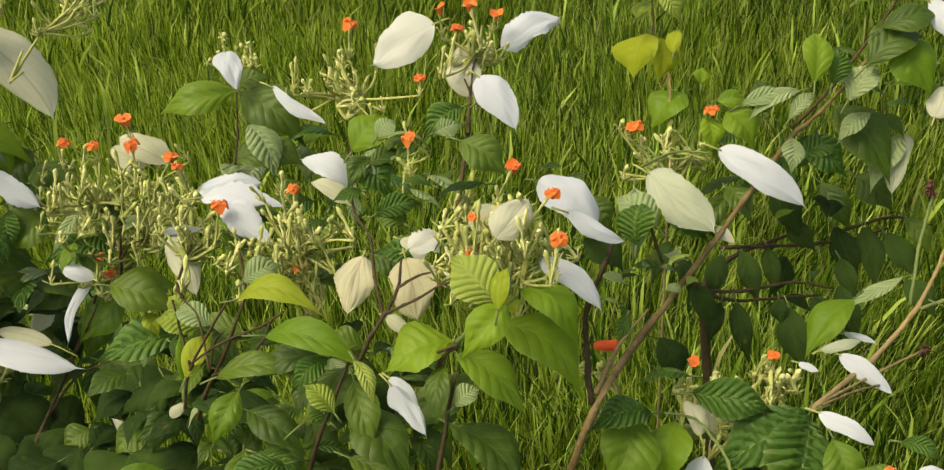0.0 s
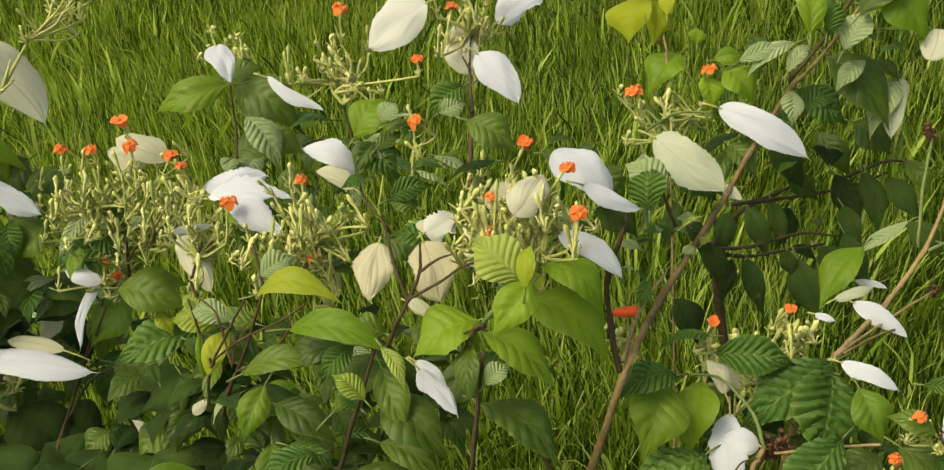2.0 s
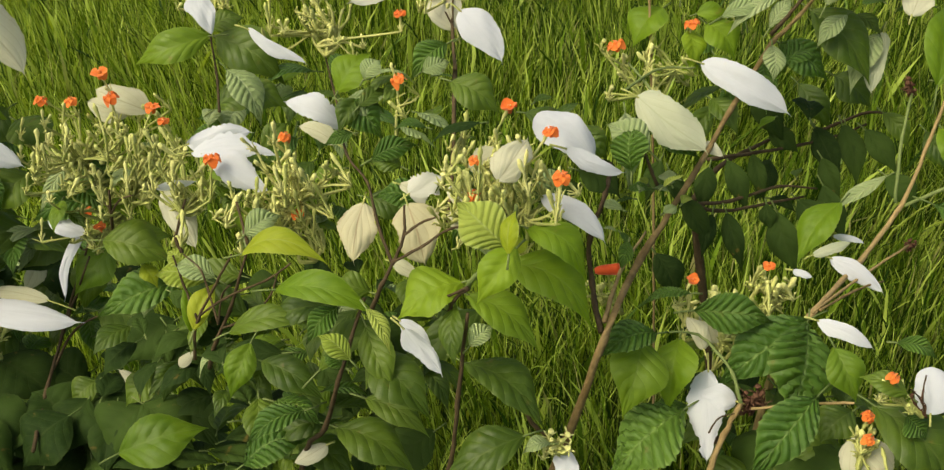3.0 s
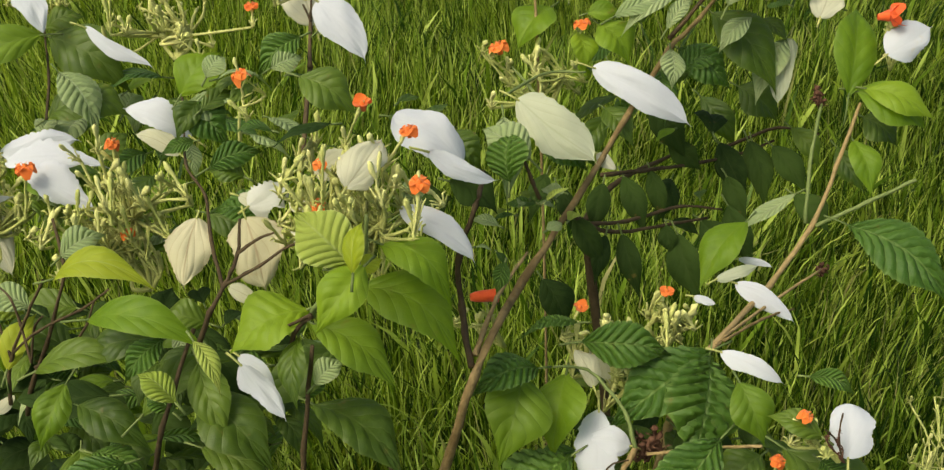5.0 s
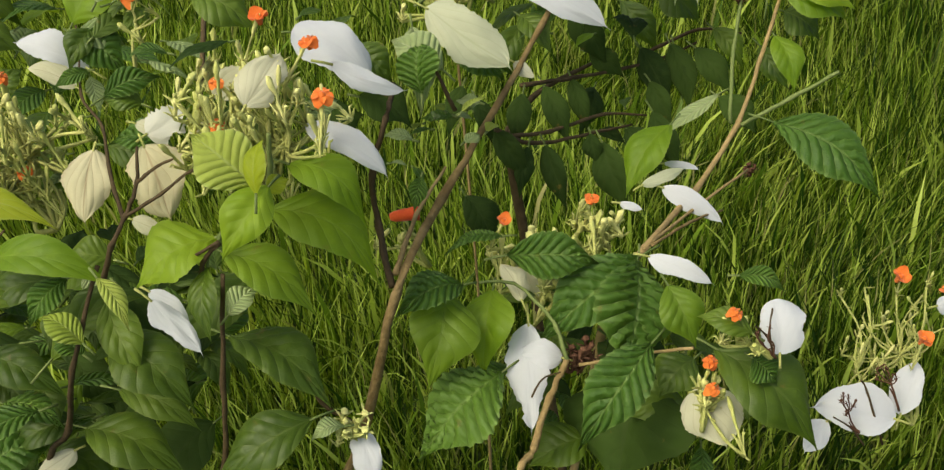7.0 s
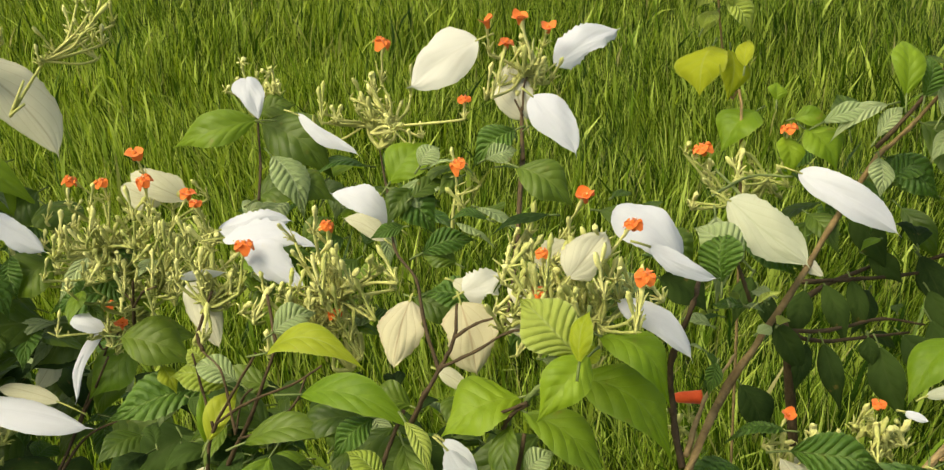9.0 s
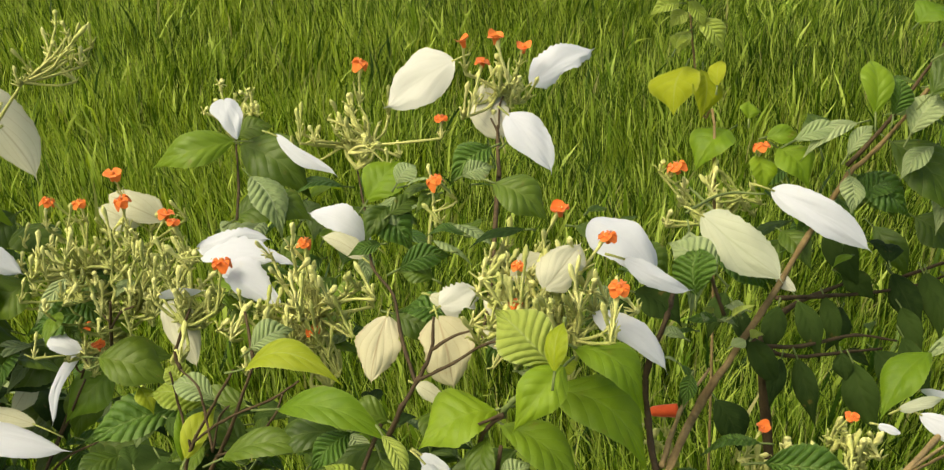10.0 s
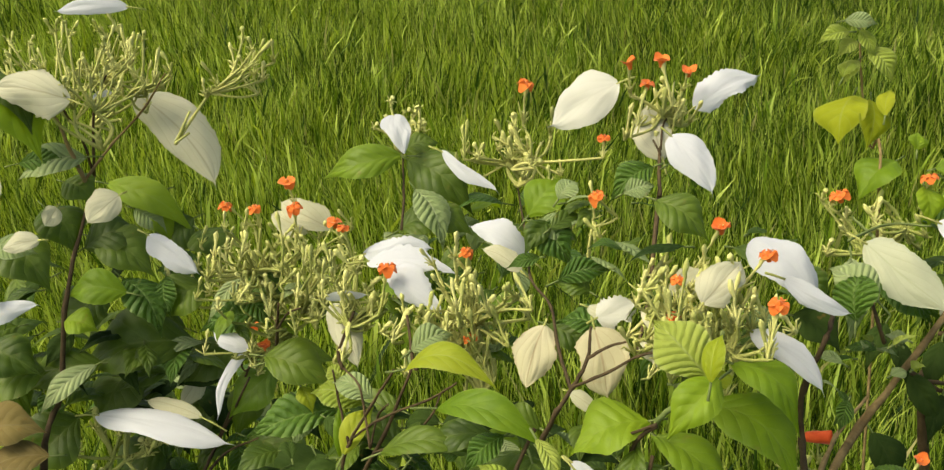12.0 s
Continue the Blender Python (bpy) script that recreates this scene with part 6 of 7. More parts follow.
leaf(bark_shrub, "leaf", LEAF_GREEN, (0.4561, 0.0691, 0.9902), (0.4886, 0.0420, 0.9698), 0.0379, 29, 0.15, 0.28, "leaf", 0, 0.015, "mid-green leaf", 0.010)
leaf(bark_shrub, "leaf", LEAF_PALE, (0.2152, -0.1627, 1.0831), (0.1853, -0.1371, 1.0987), 0.0289, -30, 0.15, 0.28, "leaf", 0, 0.015, "pale leaf underside", 0.010)
leaf(bark_shrub, "leaf", LEAF_RIBBED, (0.1982, -0.1800, 1.0777), (0.2052, -0.1478, 1.1024), 0.0325, -29, 0.15, 0.28, "leaf", 1, 0.015, "deeply ribbed green leaf", 0.009)
leaf(bark_shrub, "leaf", LEAF_RIBBED, (0.2332, -0.0873, 1.0551), (0.2701, -0.1145, 1.0383), 0.0326, 27, 0.15, 0.28, "leaf", 1, 0.015, "deeply ribbed green leaf", 0.011)
leaf(bark_shrub, "bract", BRACT_CREAM_SHADED, (0.2853, -0.0812, 1.0292), (0.2985, -0.0955, 1.0221), 0.0129, 35, 0.07, 0.08, "bract", 0, 0.03, "cream papery flower bract", 0.006)
leaf(bark_shrub, "bract", BRACT_GREENISH, (0.4862, 0.0467, 1.0497), (0.4629, 0.0004, 1.0118), 0.0286, 2, 0.1, 0.08, "bract", 0, 0.04, "pale greenish veined bract", 0.014)
leafage(bark_shrub, 12, (0.4726, 0.0656, 1.1062), (0.081, 0.06, 0.052), 0.046, [LEAF_GREEN, LEAF_YOUNG, LEAF_RIBBED, LEAF_PALE], 19)
leafage(bark_shrub, 12, (0.3374, 0.0211, 1.0269), (0.065, 0.06, 0.040), 0.040, [LEAF_GREEN, LEAF_RIBBED, LEAF_GREEN, LEAF_YOUNG], 26)
leafage(bark_shrub, 12, (0.2231, -0.1658, 1.0433), (0.026, .03, 0.019), 0.021, [LEAF_PALE, LEAF_PALE, LEAF_RIBBED, LEAF_FRESH_RIBBED], 23)
leafage(bark_shrub, 5, (0.1809, -0.2179, 1.0478), (0.016, .03, 0.024), 0.018, [LEAF_PALE, LEAF_RIBBED], 24)
stem(bark_shrub, "stem", [(0.0077, -0.3190, -0.0300), (0.0334, -0.3157, 0.4221), (0.0854, -0.3087, 0.7673), (0.1333, -0.2918, 0.8949), (0.1577, -0.3003, 1.0207), (0.2067, -0.1992, 1.0063), (0.2626, -0.1262, 1.0255), (0.3164, -0.0432, 1.0337), (0.3694, 0.0220, 1.0593), (0.3944, 0.0335, 1.0784), (0.4303, 0.0413, 1.1275)], 0.00384, 0.00163, BARK_BROWN)
stem(bark_shrub, "twig", [(0.1568, -0.2934, 1.0219), (0.1559, -0.2565, 1.0366), (0.1554, -0.2435, 1.0683), (0.1671, -0.2350, 1.1019), (0.1771, -0.1982, 1.1003)], 0.0024, 0.00144, BARK_DARK)
stem(bark_shrub, "twig", [(0.3713, 0.0333, 1.0620), (0.4056, 0.0460, 1.0997), (0.4432, 0.0609, 1.1556), (0.4579, 0.0691, 1.1820)], 0.002, 0.00096, BARK_DARK)
stem(bark_shrub, "twig", [(0.2418, -0.0835, 1.0711), (0.2392, -0.0340, 1.0641), (0.2345, 0.0141, 1.0548)], 0.0015, 0.001, STEM_GREEN)
stem(bark_shrub, "twig", [(0.2150, -0.0611, 1.0742), (0.2561, -0.0156, 1.0645), (0.2879, -0.0189, 1.0655)], 0.0012, 0.0009, STEM_GREEN)
stem(bark_shrub, "twig", [(0.2217, -0.1694, 1.0549), (0.2165, -0.1691, 1.0680), (0.2106, -0.1607, 1.0819), (0.2043, -0.1574, 1.0895)], 0.0016, 0.0008, BARK_DARK)
stem(bark_shrub, "twig", [(0.1605, -0.2861, 1.0247), (0.1841, -0.2259, 1.0170), (0.2117, -0.1864, 1.0218)], 0.00192, 0.00102, BARK_BROWN)
cluster = flower_cluster(bark_shrub, (0.2648, -0.0014, 1.0216), (0.2429, 0.0088, 1.0574), (0.0374, 0.0262, 0.0323), 20, 12, 0.028, 1, tips=[(0.2216, 0.0150, 1.0746), (0.2889, 0.0123, 1.0934)], bare=.2)
flower(cluster, (0.2216, 0.0150, 1.0746), 0.0180, 25, 252, 0)
flower(cluster, (0.2889, 0.0123, 1.0934), 0.0150, -19, 44, 0)

# shrub with deeply ribbed leaves and white round bracts
ribbed_shrub = thing("flowering_shrub", (0.36, 0.05, 0), "shrub with deeply ribbed leaves and white round bracts", "shrub", "flowering shrubs")
leaf(ribbed_shrub, "leaf", LEAF_YOUNG, (0.4998, -0.0472, 1.0449), (0.5253, 0.0199, 1.0993), 0.0393, 23, 0.1, 0.3, "leaf", 0, 0.015, "bright green young leaf", 0.020)
leaf(ribbed_shrub, "leaf", LEAF_YOUNG, (0.5076, -0.0446, 1.0480), (0.5615, -0.0725, 1.0324), 0.0386, 29, 0.12, 0.28, "leaf", 0, 0.015, "bright green young leaf", 0.014)
leaf(ribbed_shrub, "bract", BRACT_WHITE, (0.5275, -0.0404, 1.0780), (0.5707, -0.0246, 1.0947), 0.0398, 40, 0.07, 0.08, "bract", 0, 0.03, "white papery flower bract", 0.011)
leaf(ribbed_shrub, "leaf", LEAF_YOUNG, (0.4044, -0.1122, 0.9758), (0.3591, -0.1487, 0.9444), 0.0335, 7, 0.12, 0.35, "leaf", 0, 0.015, "bright green young leaf", 0.014)
leaf(ribbed_shrub, "leaf", LEAF_PALE, (0.4592, -0.0765, 0.9736), (0.4077, -0.0918, 0.9548), 0.0142, -8, -0.08, 0.28, "leaf", 0, 0.015, "pale leaf underside", 0.013)
leaf(ribbed_shrub, "leaf", LEAF_RIBBED, (0.4876, -0.1176, 0.9687), (0.5557, -0.1806, 0.9396), 0.0516, 20, 0.1, 0.28, "leaf", 0.8, 0.015, "deeply ribbed green leaf", 0.021)
leaf(ribbed_shrub, "leaf", LEAF_YOUNG, (0.5041, -0.0638, 1.0135), (0.5092, -0.1042, 0.9879), 0.0254, 12, 0.15, 0.28, "leaf", 0, 0.015, "bright green young leaf", 0.011)
leaf(ribbed_shrub, "leaf", LEAF_YOUNG, (0.5117, -0.0479, 1.0524), (0.5622, -0.0779, 1.0412), 0.0287, 28, 0.15, 0.28, "leaf", 0, 0.015, "bright green young leaf", 0.013)
leaf(ribbed_shrub, "leaf", LEAF_GREEN, (0.5271, -0.0307, 1.0140), (0.5517, -0.0544, 1.0027), 0.0345, 23, 0.15, 0.28, "leaf", 0, 0.015, "mid-green leaf", 0.008)
leaf(ribbed_shrub, "bract", BRACT_WHITE, (0.3835, -0.1578, 0.9524), (0.4244, -0.1875, 0.9365), 0.0209, 44, 0.07, 0.08, "bract", 0, 0.03, "white papery flower bract", 0.014)
leaf(ribbed_shrub, "bract", BRACT_GREENISH, (0.3684, -0.1542, 0.9546), (0.4063, -0.1442, 0.9581), 0.0136, 21, 0.07, 0.08, "bract", 0, 0.03, "pale greenish papery flower bract", 0.008)
leaf(ribbed_shrub, "bract", BRACT_WHITE, (0.3394, -0.1853, 0.9672), (0.3548, -0.1932, 0.9647), 0.0087, 36, 0.07, 0.08, "bract", 0, 0.03, "white papery flower bract", 0.006)
leaf(ribbed_shrub, "bract", BRACT_WHITE, (0.3985, -0.1215, 0.9459), (0.4258, -0.1314, 0.9441), 0.0082, 49, 0.07, 0.08, "bract", 0, 0.03, "white papery flower bract", 0.006)
leaf(ribbed_shrub, "bract", BRACT_WHITE, (0.3285, -0.2698, 0.9918), (0.3670, -0.2938, 0.9828), 0.0170, 43, 0.1, 0.08, "bract", 0, 0.03, "white papery flower bract", 0.010)
leaf(ribbed_shrub, "leaf", LEAF_RIBBED, (0.3310, -0.2501, 0.9733), (0.2542, -0.2789, 0.9424), 0.0443, -17, 0.1, 0.28, "leaf", 1.4, 0.015, "deeply ribbed green leaf", 0.019)
leaf(ribbed_shrub, "leaf", LEAF_RIBBED, (0.3252, -0.2613, 0.9804), (0.3018, -0.3167, 0.9417), 0.0639, -34, 0.08, 0.28, "leaf", 1.4, 0.015, "deeply ribbed green leaf", 0.015)
leaf(ribbed_shrub, "leaf", LEAF_RIBBED, (0.3078, -0.3372, 0.9836), (0.2524, -0.3749, 0.9511), 0.0374, -21, 0.1, 0.28, "leaf", 1.4, 0.015, "deeply ribbed green leaf", 0.016)
leaf(ribbed_shrub, "leaf", LEAF_DARK_OR_SHADED, (0.3296, -0.2980, 0.8995), (0.2948, -0.3489, 0.8625), 0.1105, 33, 0.15, 0.28, "leaf", 0, 0.015, "dark green or shade-darkened leaf", 0.015)
leaf(ribbed_shrub, "leaf", LEAF_MID, (0.3255, -0.3102, 1.0044), (0.3356, -0.3415, 0.9804), 0.0286, 13, 0.15, 0.28, "leaf", 0, 0.015, "mid-green leaf", 0.009)
leaf(ribbed_shrub, "leaf", LEAF_GREEN, (0.3450, -0.3482, 0.9816), (0.3937, -0.4050, 0.9543), 0.0496, 11, 0.14, 0.28, "leaf", 0, 0.015, "mid-green leaf", 0.017)
leaf(ribbed_shrub, "leaf", LEAF_RIBBED, (0.2413, -0.2398, 0.9833), (0.3017, -0.2540, 0.9857), 0.0327, 35, 0.08, 0.4, "leaf", 1.4, 0.015, "deeply ribbed green leaf", 0.015)
leaf(ribbed_shrub, "leaf", LEAF_RIBBED, (0.2431, -0.2210, 0.9834), (0.2023, -0.2226, 0.9782), 0.0200, 20, 0.15, 0.28, "leaf", 1.4, 0.015, "deeply ribbed green leaf", 0.010)
leaf(ribbed_shrub, "leaf", LEAF_RIBBED, (0.2063, -0.2660, 0.9875), (0.1580, -0.2860, 0.9906), 0.0273, -15, 0.15, 0.28, "leaf", 1.4, 0.015, "deeply ribbed green leaf", 0.010)
leaf(ribbed_shrub, "leaf", LEAF_MID, (0.1959, -0.2601, 0.9779), (0.1750, -0.3053, 0.9499), 0.0460, -18, 0.15, 0.28, "leaf", 0, 0.015, "mid-green leaf", 0.009)
leaf(ribbed_shrub, "leaf", LEAF_YOUNG, (0.2304, -0.2486, 0.9625), (0.2133, -0.2926, 0.9364), 0.0395, 20, 0.15, 0.28, "leaf", 0, 0.015, "bright yellow-green young leaf", 0.010)
leaf(ribbed_shrub, "leaf", LEAF_RIBBED, (0.2262, -0.2936, 0.9300), (0.1644, -0.3237, 0.9010), 0.0550, 0, 0.15, 0.28, "leaf", 1.4, 0.015, "deeply ribbed green leaf", 0.016)
leaf(ribbed_shrub, "bract", BRACT_WHITE, (0.2676, -0.2920, 0.9327), (0.2373, -0.2816, 0.9341), 0.0250, -40, 0.14, 0.08, "bract", 0, 0.03, "white papery flower bract", 0.007)
leaf(ribbed_shrub, "bract", BRACT_CREAM_SHADED, (0.2488, -0.2543, 0.9536), (0.2395, -0.2284, 0.9686), 0.0204, -18, 0.07, 0.08, "bract", 0, 0.03, "cream papery flower bract", 0.007)
leaf(ribbed_shrub, "bract", BRACT_WHITE, (0.3674, -0.3818, 1.0066), (0.3735, -0.3546, 1.0247), 0.0355, -5, 0.1, 0.08, "round", 0, 0.03, "white papery flower bract", 0.007)
leaf(ribbed_shrub, "bract", BRACT_CREAM_SHADED, (0.3382, -0.3487, 0.9490), (0.3473, -0.3837, 0.9288), 0.0482, 20, 0.08, 0.08, "bract", 0, 0.03, "cream papery flower bract", 0.009)
leaf(ribbed_shrub, "bract", BRACT_WHITE, (0.4564, -0.3884, 0.9341), (0.4073, -0.3678, 0.9388), 0.0419, -34, 0.1, 0.08, "bract", 0, 0.03, "white papery flower bract", 0.011)
leaf(ribbed_shrub, "bract", BRACT_WHITE, (0.4680, -0.3784, 0.9232), (0.4900, -0.3515, 0.9435), 0.0262, -8, 0.08, 0.08, "bract", 0, 0.03, "white papery flower bract", 0.009)
leaf(ribbed_shrub, "bract", BRACT_WHITE, (0.4152, -0.3786, 0.9310), (0.3957, -0.3909, 0.9202), 0.0204, -16, 0.07, 0.08, "bract", 0, 0.03, "white papery flower bract", 0.006)
leaf(ribbed_shrub, "bract", BRACT_WHITE, (0.5220, -0.3156, 0.9495), (0.5408, -0.3176, 0.9513), 0.0177, 38, 0.07, 0.08, "bract", 0, 0.03, "white papery flower bract", 0.006)
leaf(ribbed_shrub, "leaf", LEAF_GREEN, (0.3506, -0.3765, 1.0215), (0.3226, -0.3586, 1.0281), 0.0179, -17, 0.15, 0.28, "leaf", 0, 0.015, "mid-green leaf", 0.007)
leaf(ribbed_shrub, "leaf", LEAF_DARK_OR_SHADED, (0.3082, -0.2693, 0.9192), (0.3330, -0.3107, 0.8976), 0.0437, 17, 0.15, 0.28, "leaf", 0, 0.015, "dark green or shade-darkened leaf", 0.011)
leaf(ribbed_shrub, "leaf", LEAF_GREEN, (0.2851, -0.3093, 0.8669), (0.2410, -0.3146, 0.8564), 0.0380, -3, 0.15, 0.28, "leaf", 0, 0.015, "mid-green leaf", 0.010)
leaf(ribbed_shrub, "leaf", LEAF_RIBBED, (0.3590, -0.3683, 0.9912), (0.3699, -0.3831, 0.9838), 0.0229, 12, 0.15, 0.28, "leaf", 0, 0.015, "deeply ribbed green leaf", 0.006)
leaf(ribbed_shrub, "leaf", LEAF_GREEN, (0.3462, -0.3234, 0.9469), (0.3184, -0.3380, 0.9331), 0.0311, -10, 0.15, 0.28, "leaf", 0, 0.015, "mid-green leaf", 0.007)
leaf(ribbed_shrub, "leaf", LEAF_RIBBED, (0.3831, -0.2921, 0.9837), (0.4126, -0.3053, 0.9804), 0.0146, 24, 0.15, 0.28, "leaf", 0, 0.015, "deeply ribbed green leaf", 0.007)
leaf(ribbed_shrub, "bract", BRACT_WHITE, (0.2505, -0.2668, 0.9439), (0.2401, -0.3266, 0.9024), 0.0335, 8, 0.06, 0.08, "bract", 0, 0.09, "white papery flower bract", 0.016)
leaf(ribbed_shrub, "bract", BRACT_CREAM_SHADED, (0.2684, -0.2001, 0.9538), (0.2704, -0.2339, 0.9303), 0.0396, 13, 0.07, 0.08, "bract", 0, 0.03, "cream papery flower bract", 0.009)
leafage(ribbed_shrub, 30, (0.2813, -0.2213, 0.8607), (0.086, 0.06, 0.059), 0.042, [LEAF_GREEN, LEAF_RIBBED, LEAF_GREEN, LEAF_DARK_OR_SHADED], 17)
leafage(ribbed_shrub, 19, (0.3539, -0.3022, 0.8920), (0.053, 0.06, 0.033), 0.038, [LEAF_GREEN, LEAF_RIBBED, LEAF_GREEN], 18)
stem(ribbed_shrub, "stem", [(0.2178, -0.3542, -0.0300), (0.2479, -0.3238, 0.4997), (0.3086, -0.2535, 0.9017), (0.3196, -0.2434, 0.9329), (0.3397, -0.2356, 0.9658), (0.4175, -0.1448, 0.9348), (0.4672, -0.0997, 0.9567), (0.4895, -0.0753, 0.9961), (0.5126, -0.0467, 1.0376)], 0.00352, 0.0015, BARK_BROWN)
stem(ribbed_shrub, "twig", [(0.3393, -0.2380, 0.9688), (0.4066, -0.1723, 0.9409), (0.4743, -0.1175, 0.9239)], 0.00138, 0.00098, BARK_BROWN)
stem(ribbed_shrub, "twig", [(0.3459, -0.2354, 0.9681), (0.3905, -0.1988, 0.9511), (0.4307, -0.1682, 0.9303)], 0.00120, 0.00078, BARK_BROWN)
stem(ribbed_shrub, "twig", [(0.4689, -0.1026, 0.9585), (0.5065, -0.1048, 0.9801), (0.5398, -0.1110, 1.0045)], 0.0016, 0.0014, STEM_GREEN)
stem(ribbed_shrub, "twig", [(0.4604, -0.0996, 0.9596), (0.4721, -0.0637, 0.9964), (0.4914, -0.0233, 1.0251)], 0.0016, 0.0014, STEM_GREEN)
stem(ribbed_shrub, "stem", [(0.1020, -0.4976, -0.0300), (0.1393, -0.4557, 0.4772), (0.2140, -0.3627, 0.8603), (0.2367, -0.3357, 0.8996), (0.2527, -0.3153, 0.9236), (0.2675, -0.3007, 0.9402)], 0.0032, 0.002, BARK_BROWN)
stem(ribbed_shrub, "twig", [(0.2675, -0.3007, 0.9402), (0.2650, -0.2827, 0.9523), (0.2574, -0.2676, 0.9599), (0.2439, -0.2506, 0.9670), (0.2195, -0.2524, 0.9748)], 0.0015, 0.001, STEM_GREEN)
stem(ribbed_shrub, "twig", [(0.2757, -0.3029, 0.9352), (0.3066, -0.3171, 0.9527), (0.3269, -0.3548, 0.9930)], 0.00128, 0.00095, BARK_BROWN)
stem(ribbed_shrub, "twig", [(0.2405, -0.3143, 0.9249), (0.2499, -0.3070, 0.9326), (0.2621, -0.3069, 0.9361)], 0.00073, 0.00052, BARK_DARK)
stem(ribbed_shrub, "twig", [(0.3644, -0.3827, 1.0051), (0.3598, -0.3784, 1.0212), (0.3641, -0.3684, 1.0313)], 0.00073, 0.00052, BARK_DARK)
stem(ribbed_shrub, "twig", [(0.3608, -0.3801, 1.0169), (0.3567, -0.3782, 1.0225), (0.3501, -0.3772, 1.0291)], 0.00062, 0.00042, BARK_DARK)
stem(ribbed_shrub, "twig", [(0.4481, -0.3948, 0.9188), (0.4365, -0.3791, 0.9547), (0.4314, -0.3764, 0.9635)], 0.00083, 0.00052, BARK_DARK)
stem(ribbed_shrub, "twig", [(0.4616, -0.3832, 0.9342), (0.4569, -0.3740, 0.9502), (0.4501, -0.3684, 0.9617)], 0.00073, 0.00047, BARK_DARK)
stem(ribbed_shrub, "twig", [(0.4342, -0.3951, 0.9225), (0.4239, -0.3905, 0.9369), (0.4108, -0.3885, 0.9477)], 0.00073, 0.00047, BARK_DARK)
cluster = flower_cluster(ribbed_shrub, (0.1999, -0.1784, 0.9267), (0.1811, -0.1729, 0.9543), (0.0080, 0.0112, 0.0189), 3, 13, 0.03, 1, tips=[(0.1809, -0.1948, 0.9924)])
flower(cluster, (0.1809, -0.1948, 0.9924), 0.0201, 80, 80, 1, True)
cluster = flower_cluster(ribbed_shrub, (0.2557, -0.2123, 0.9534), (0.2508, -0.2138, 0.9721), (0.0050, 0.0087, 0.0147), 3, 14, 0.034, 1, tips=[(0.2453, -0.2145, 0.9917)])
flower(cluster, (0.2453, -0.2145, 0.9917), 0.0108, 11, 48, 2)
cluster = flower_cluster(ribbed_shrub, (0.2878, -0.2230, 0.9399), (0.2721, -0.2171, 0.9696), (0.0292, 0.0204, 0.0177), 19, 15, 0.034, 1, tips=[(0.2774, -0.2288, 0.9703)])
flower(cluster, (0.2774, -0.2288, 0.9703), 0.0108, 10, 158, 1)
cluster = flower_cluster(ribbed_shrub, (0.3230, -0.2004, 0.9508), (0.3110, -0.2013, 0.9703), (0.0212, 0.0149, 0.0170), 17, 16, 0.034, 1, tips=[(0.3120, -0.2005, 0.9881)])
flower(cluster, (0.3120, -0.2005, 0.9881), 0.0110, 6, 149, 1)
cluster = flower_cluster(ribbed_shrub, (0.3329, -0.3736, 0.9372), (0.3375, -0.3612, 0.9618), (0.0122, 0.0101, 0.0169), 9, 20, 0.034, 0.85, tips=[(0.3394, -0.3571, 0.9811), (0.3382, -0.3679, 0.9691)])
flower(cluster, (0.3394, -0.3571, 0.9811), 0.0101, -22, 207, 3)
flower(cluster, (0.3382, -0.3679, 0.9691), 0.0101, 19, 48, 3)
cluster = flower_cluster(ribbed_shrub, (0.3640, -0.3787, 1.0010), (0.3449, -0.3709, 1.0216), (0.0201, 0.0141, 0.0095), 6, 21, 0.018, 0.8, tips=[(0.3404, -0.3713, 1.0361)])
flower(cluster, (0.3404, -0.3713, 1.0361), 0.0094, -20, 247, 3)
cluster = flower_cluster(ribbed_shrub, (0.2771, -0.2485, 0.9411), (0.2678, -0.2441, 0.9625), (0.0099, 0.0070, 0.0117), 6, 22, 0.034, 1, tips=[(0.2764, -0.2475, 0.9803)])
flower(cluster, (0.2764, -0.2475, 0.9803), 0.0112, -1, 338, 2)
cluster = flower_cluster(ribbed_shrub, (0.4838, -0.3753, 0.9050), (0.4793, -0.3318, 0.9619), (0.0349, 0.0244, 0.0365), 27, 23, 0.024, 0.5, tips=[(0.4793, -0.3238, 0.9924), (0.4880, -0.3527, 0.9625), (0.5053, -0.3394, 0.9889)], bare=.3)
flower(cluster, (0.4793, -0.3238, 0.9924), 0.0124, 21, 50, 2)
flower(cluster, (0.4880, -0.3527, 0.9625), 0.0124, -17, 227, 2)
flower(cluster, (0.5053, -0.3394, 0.9889), 0.0132, 21, 200, 1)
cluster = flower_cluster(ribbed_shrub, (0.4459, -0.3807, 0.9202), (0.4477, -0.3339, 0.9800), (0.0075, 0.0236, 0.0397), 7, 24, 0.026, 0.5, tips=[], bare=.3)
cluster = flower_cluster(ribbed_shrub, (0.1310, -0.3165, 0.9184), (0.1238, -0.3160, 0.9310), (0.0135, 0.0095, 0.0071), 11, 25, 0.012, 1, tips=[])
cluster = flower_cluster(ribbed_shrub, (0.5370, -0.0204, 1.0774), (0.5356, -0.0200, 1.0939), (0.0067, 0.0060, 0.0102), 3, 26, 0.034, 1, tips=[(0.5303, -0.0242, 1.1041)])
flower(cluster, (0.5303, -0.0242, 1.1041), 0.0205, 80, 80, 0, True)
cluster = flower_cluster(ribbed_shrub, (0.4963, -0.0144, 1.0169), (0.4941, -0.0163, 1.0284), (0.0110, 0.0077, 0.0094), 8, 27, 0.008, 1, tips=[], material=DRY_BROWN)
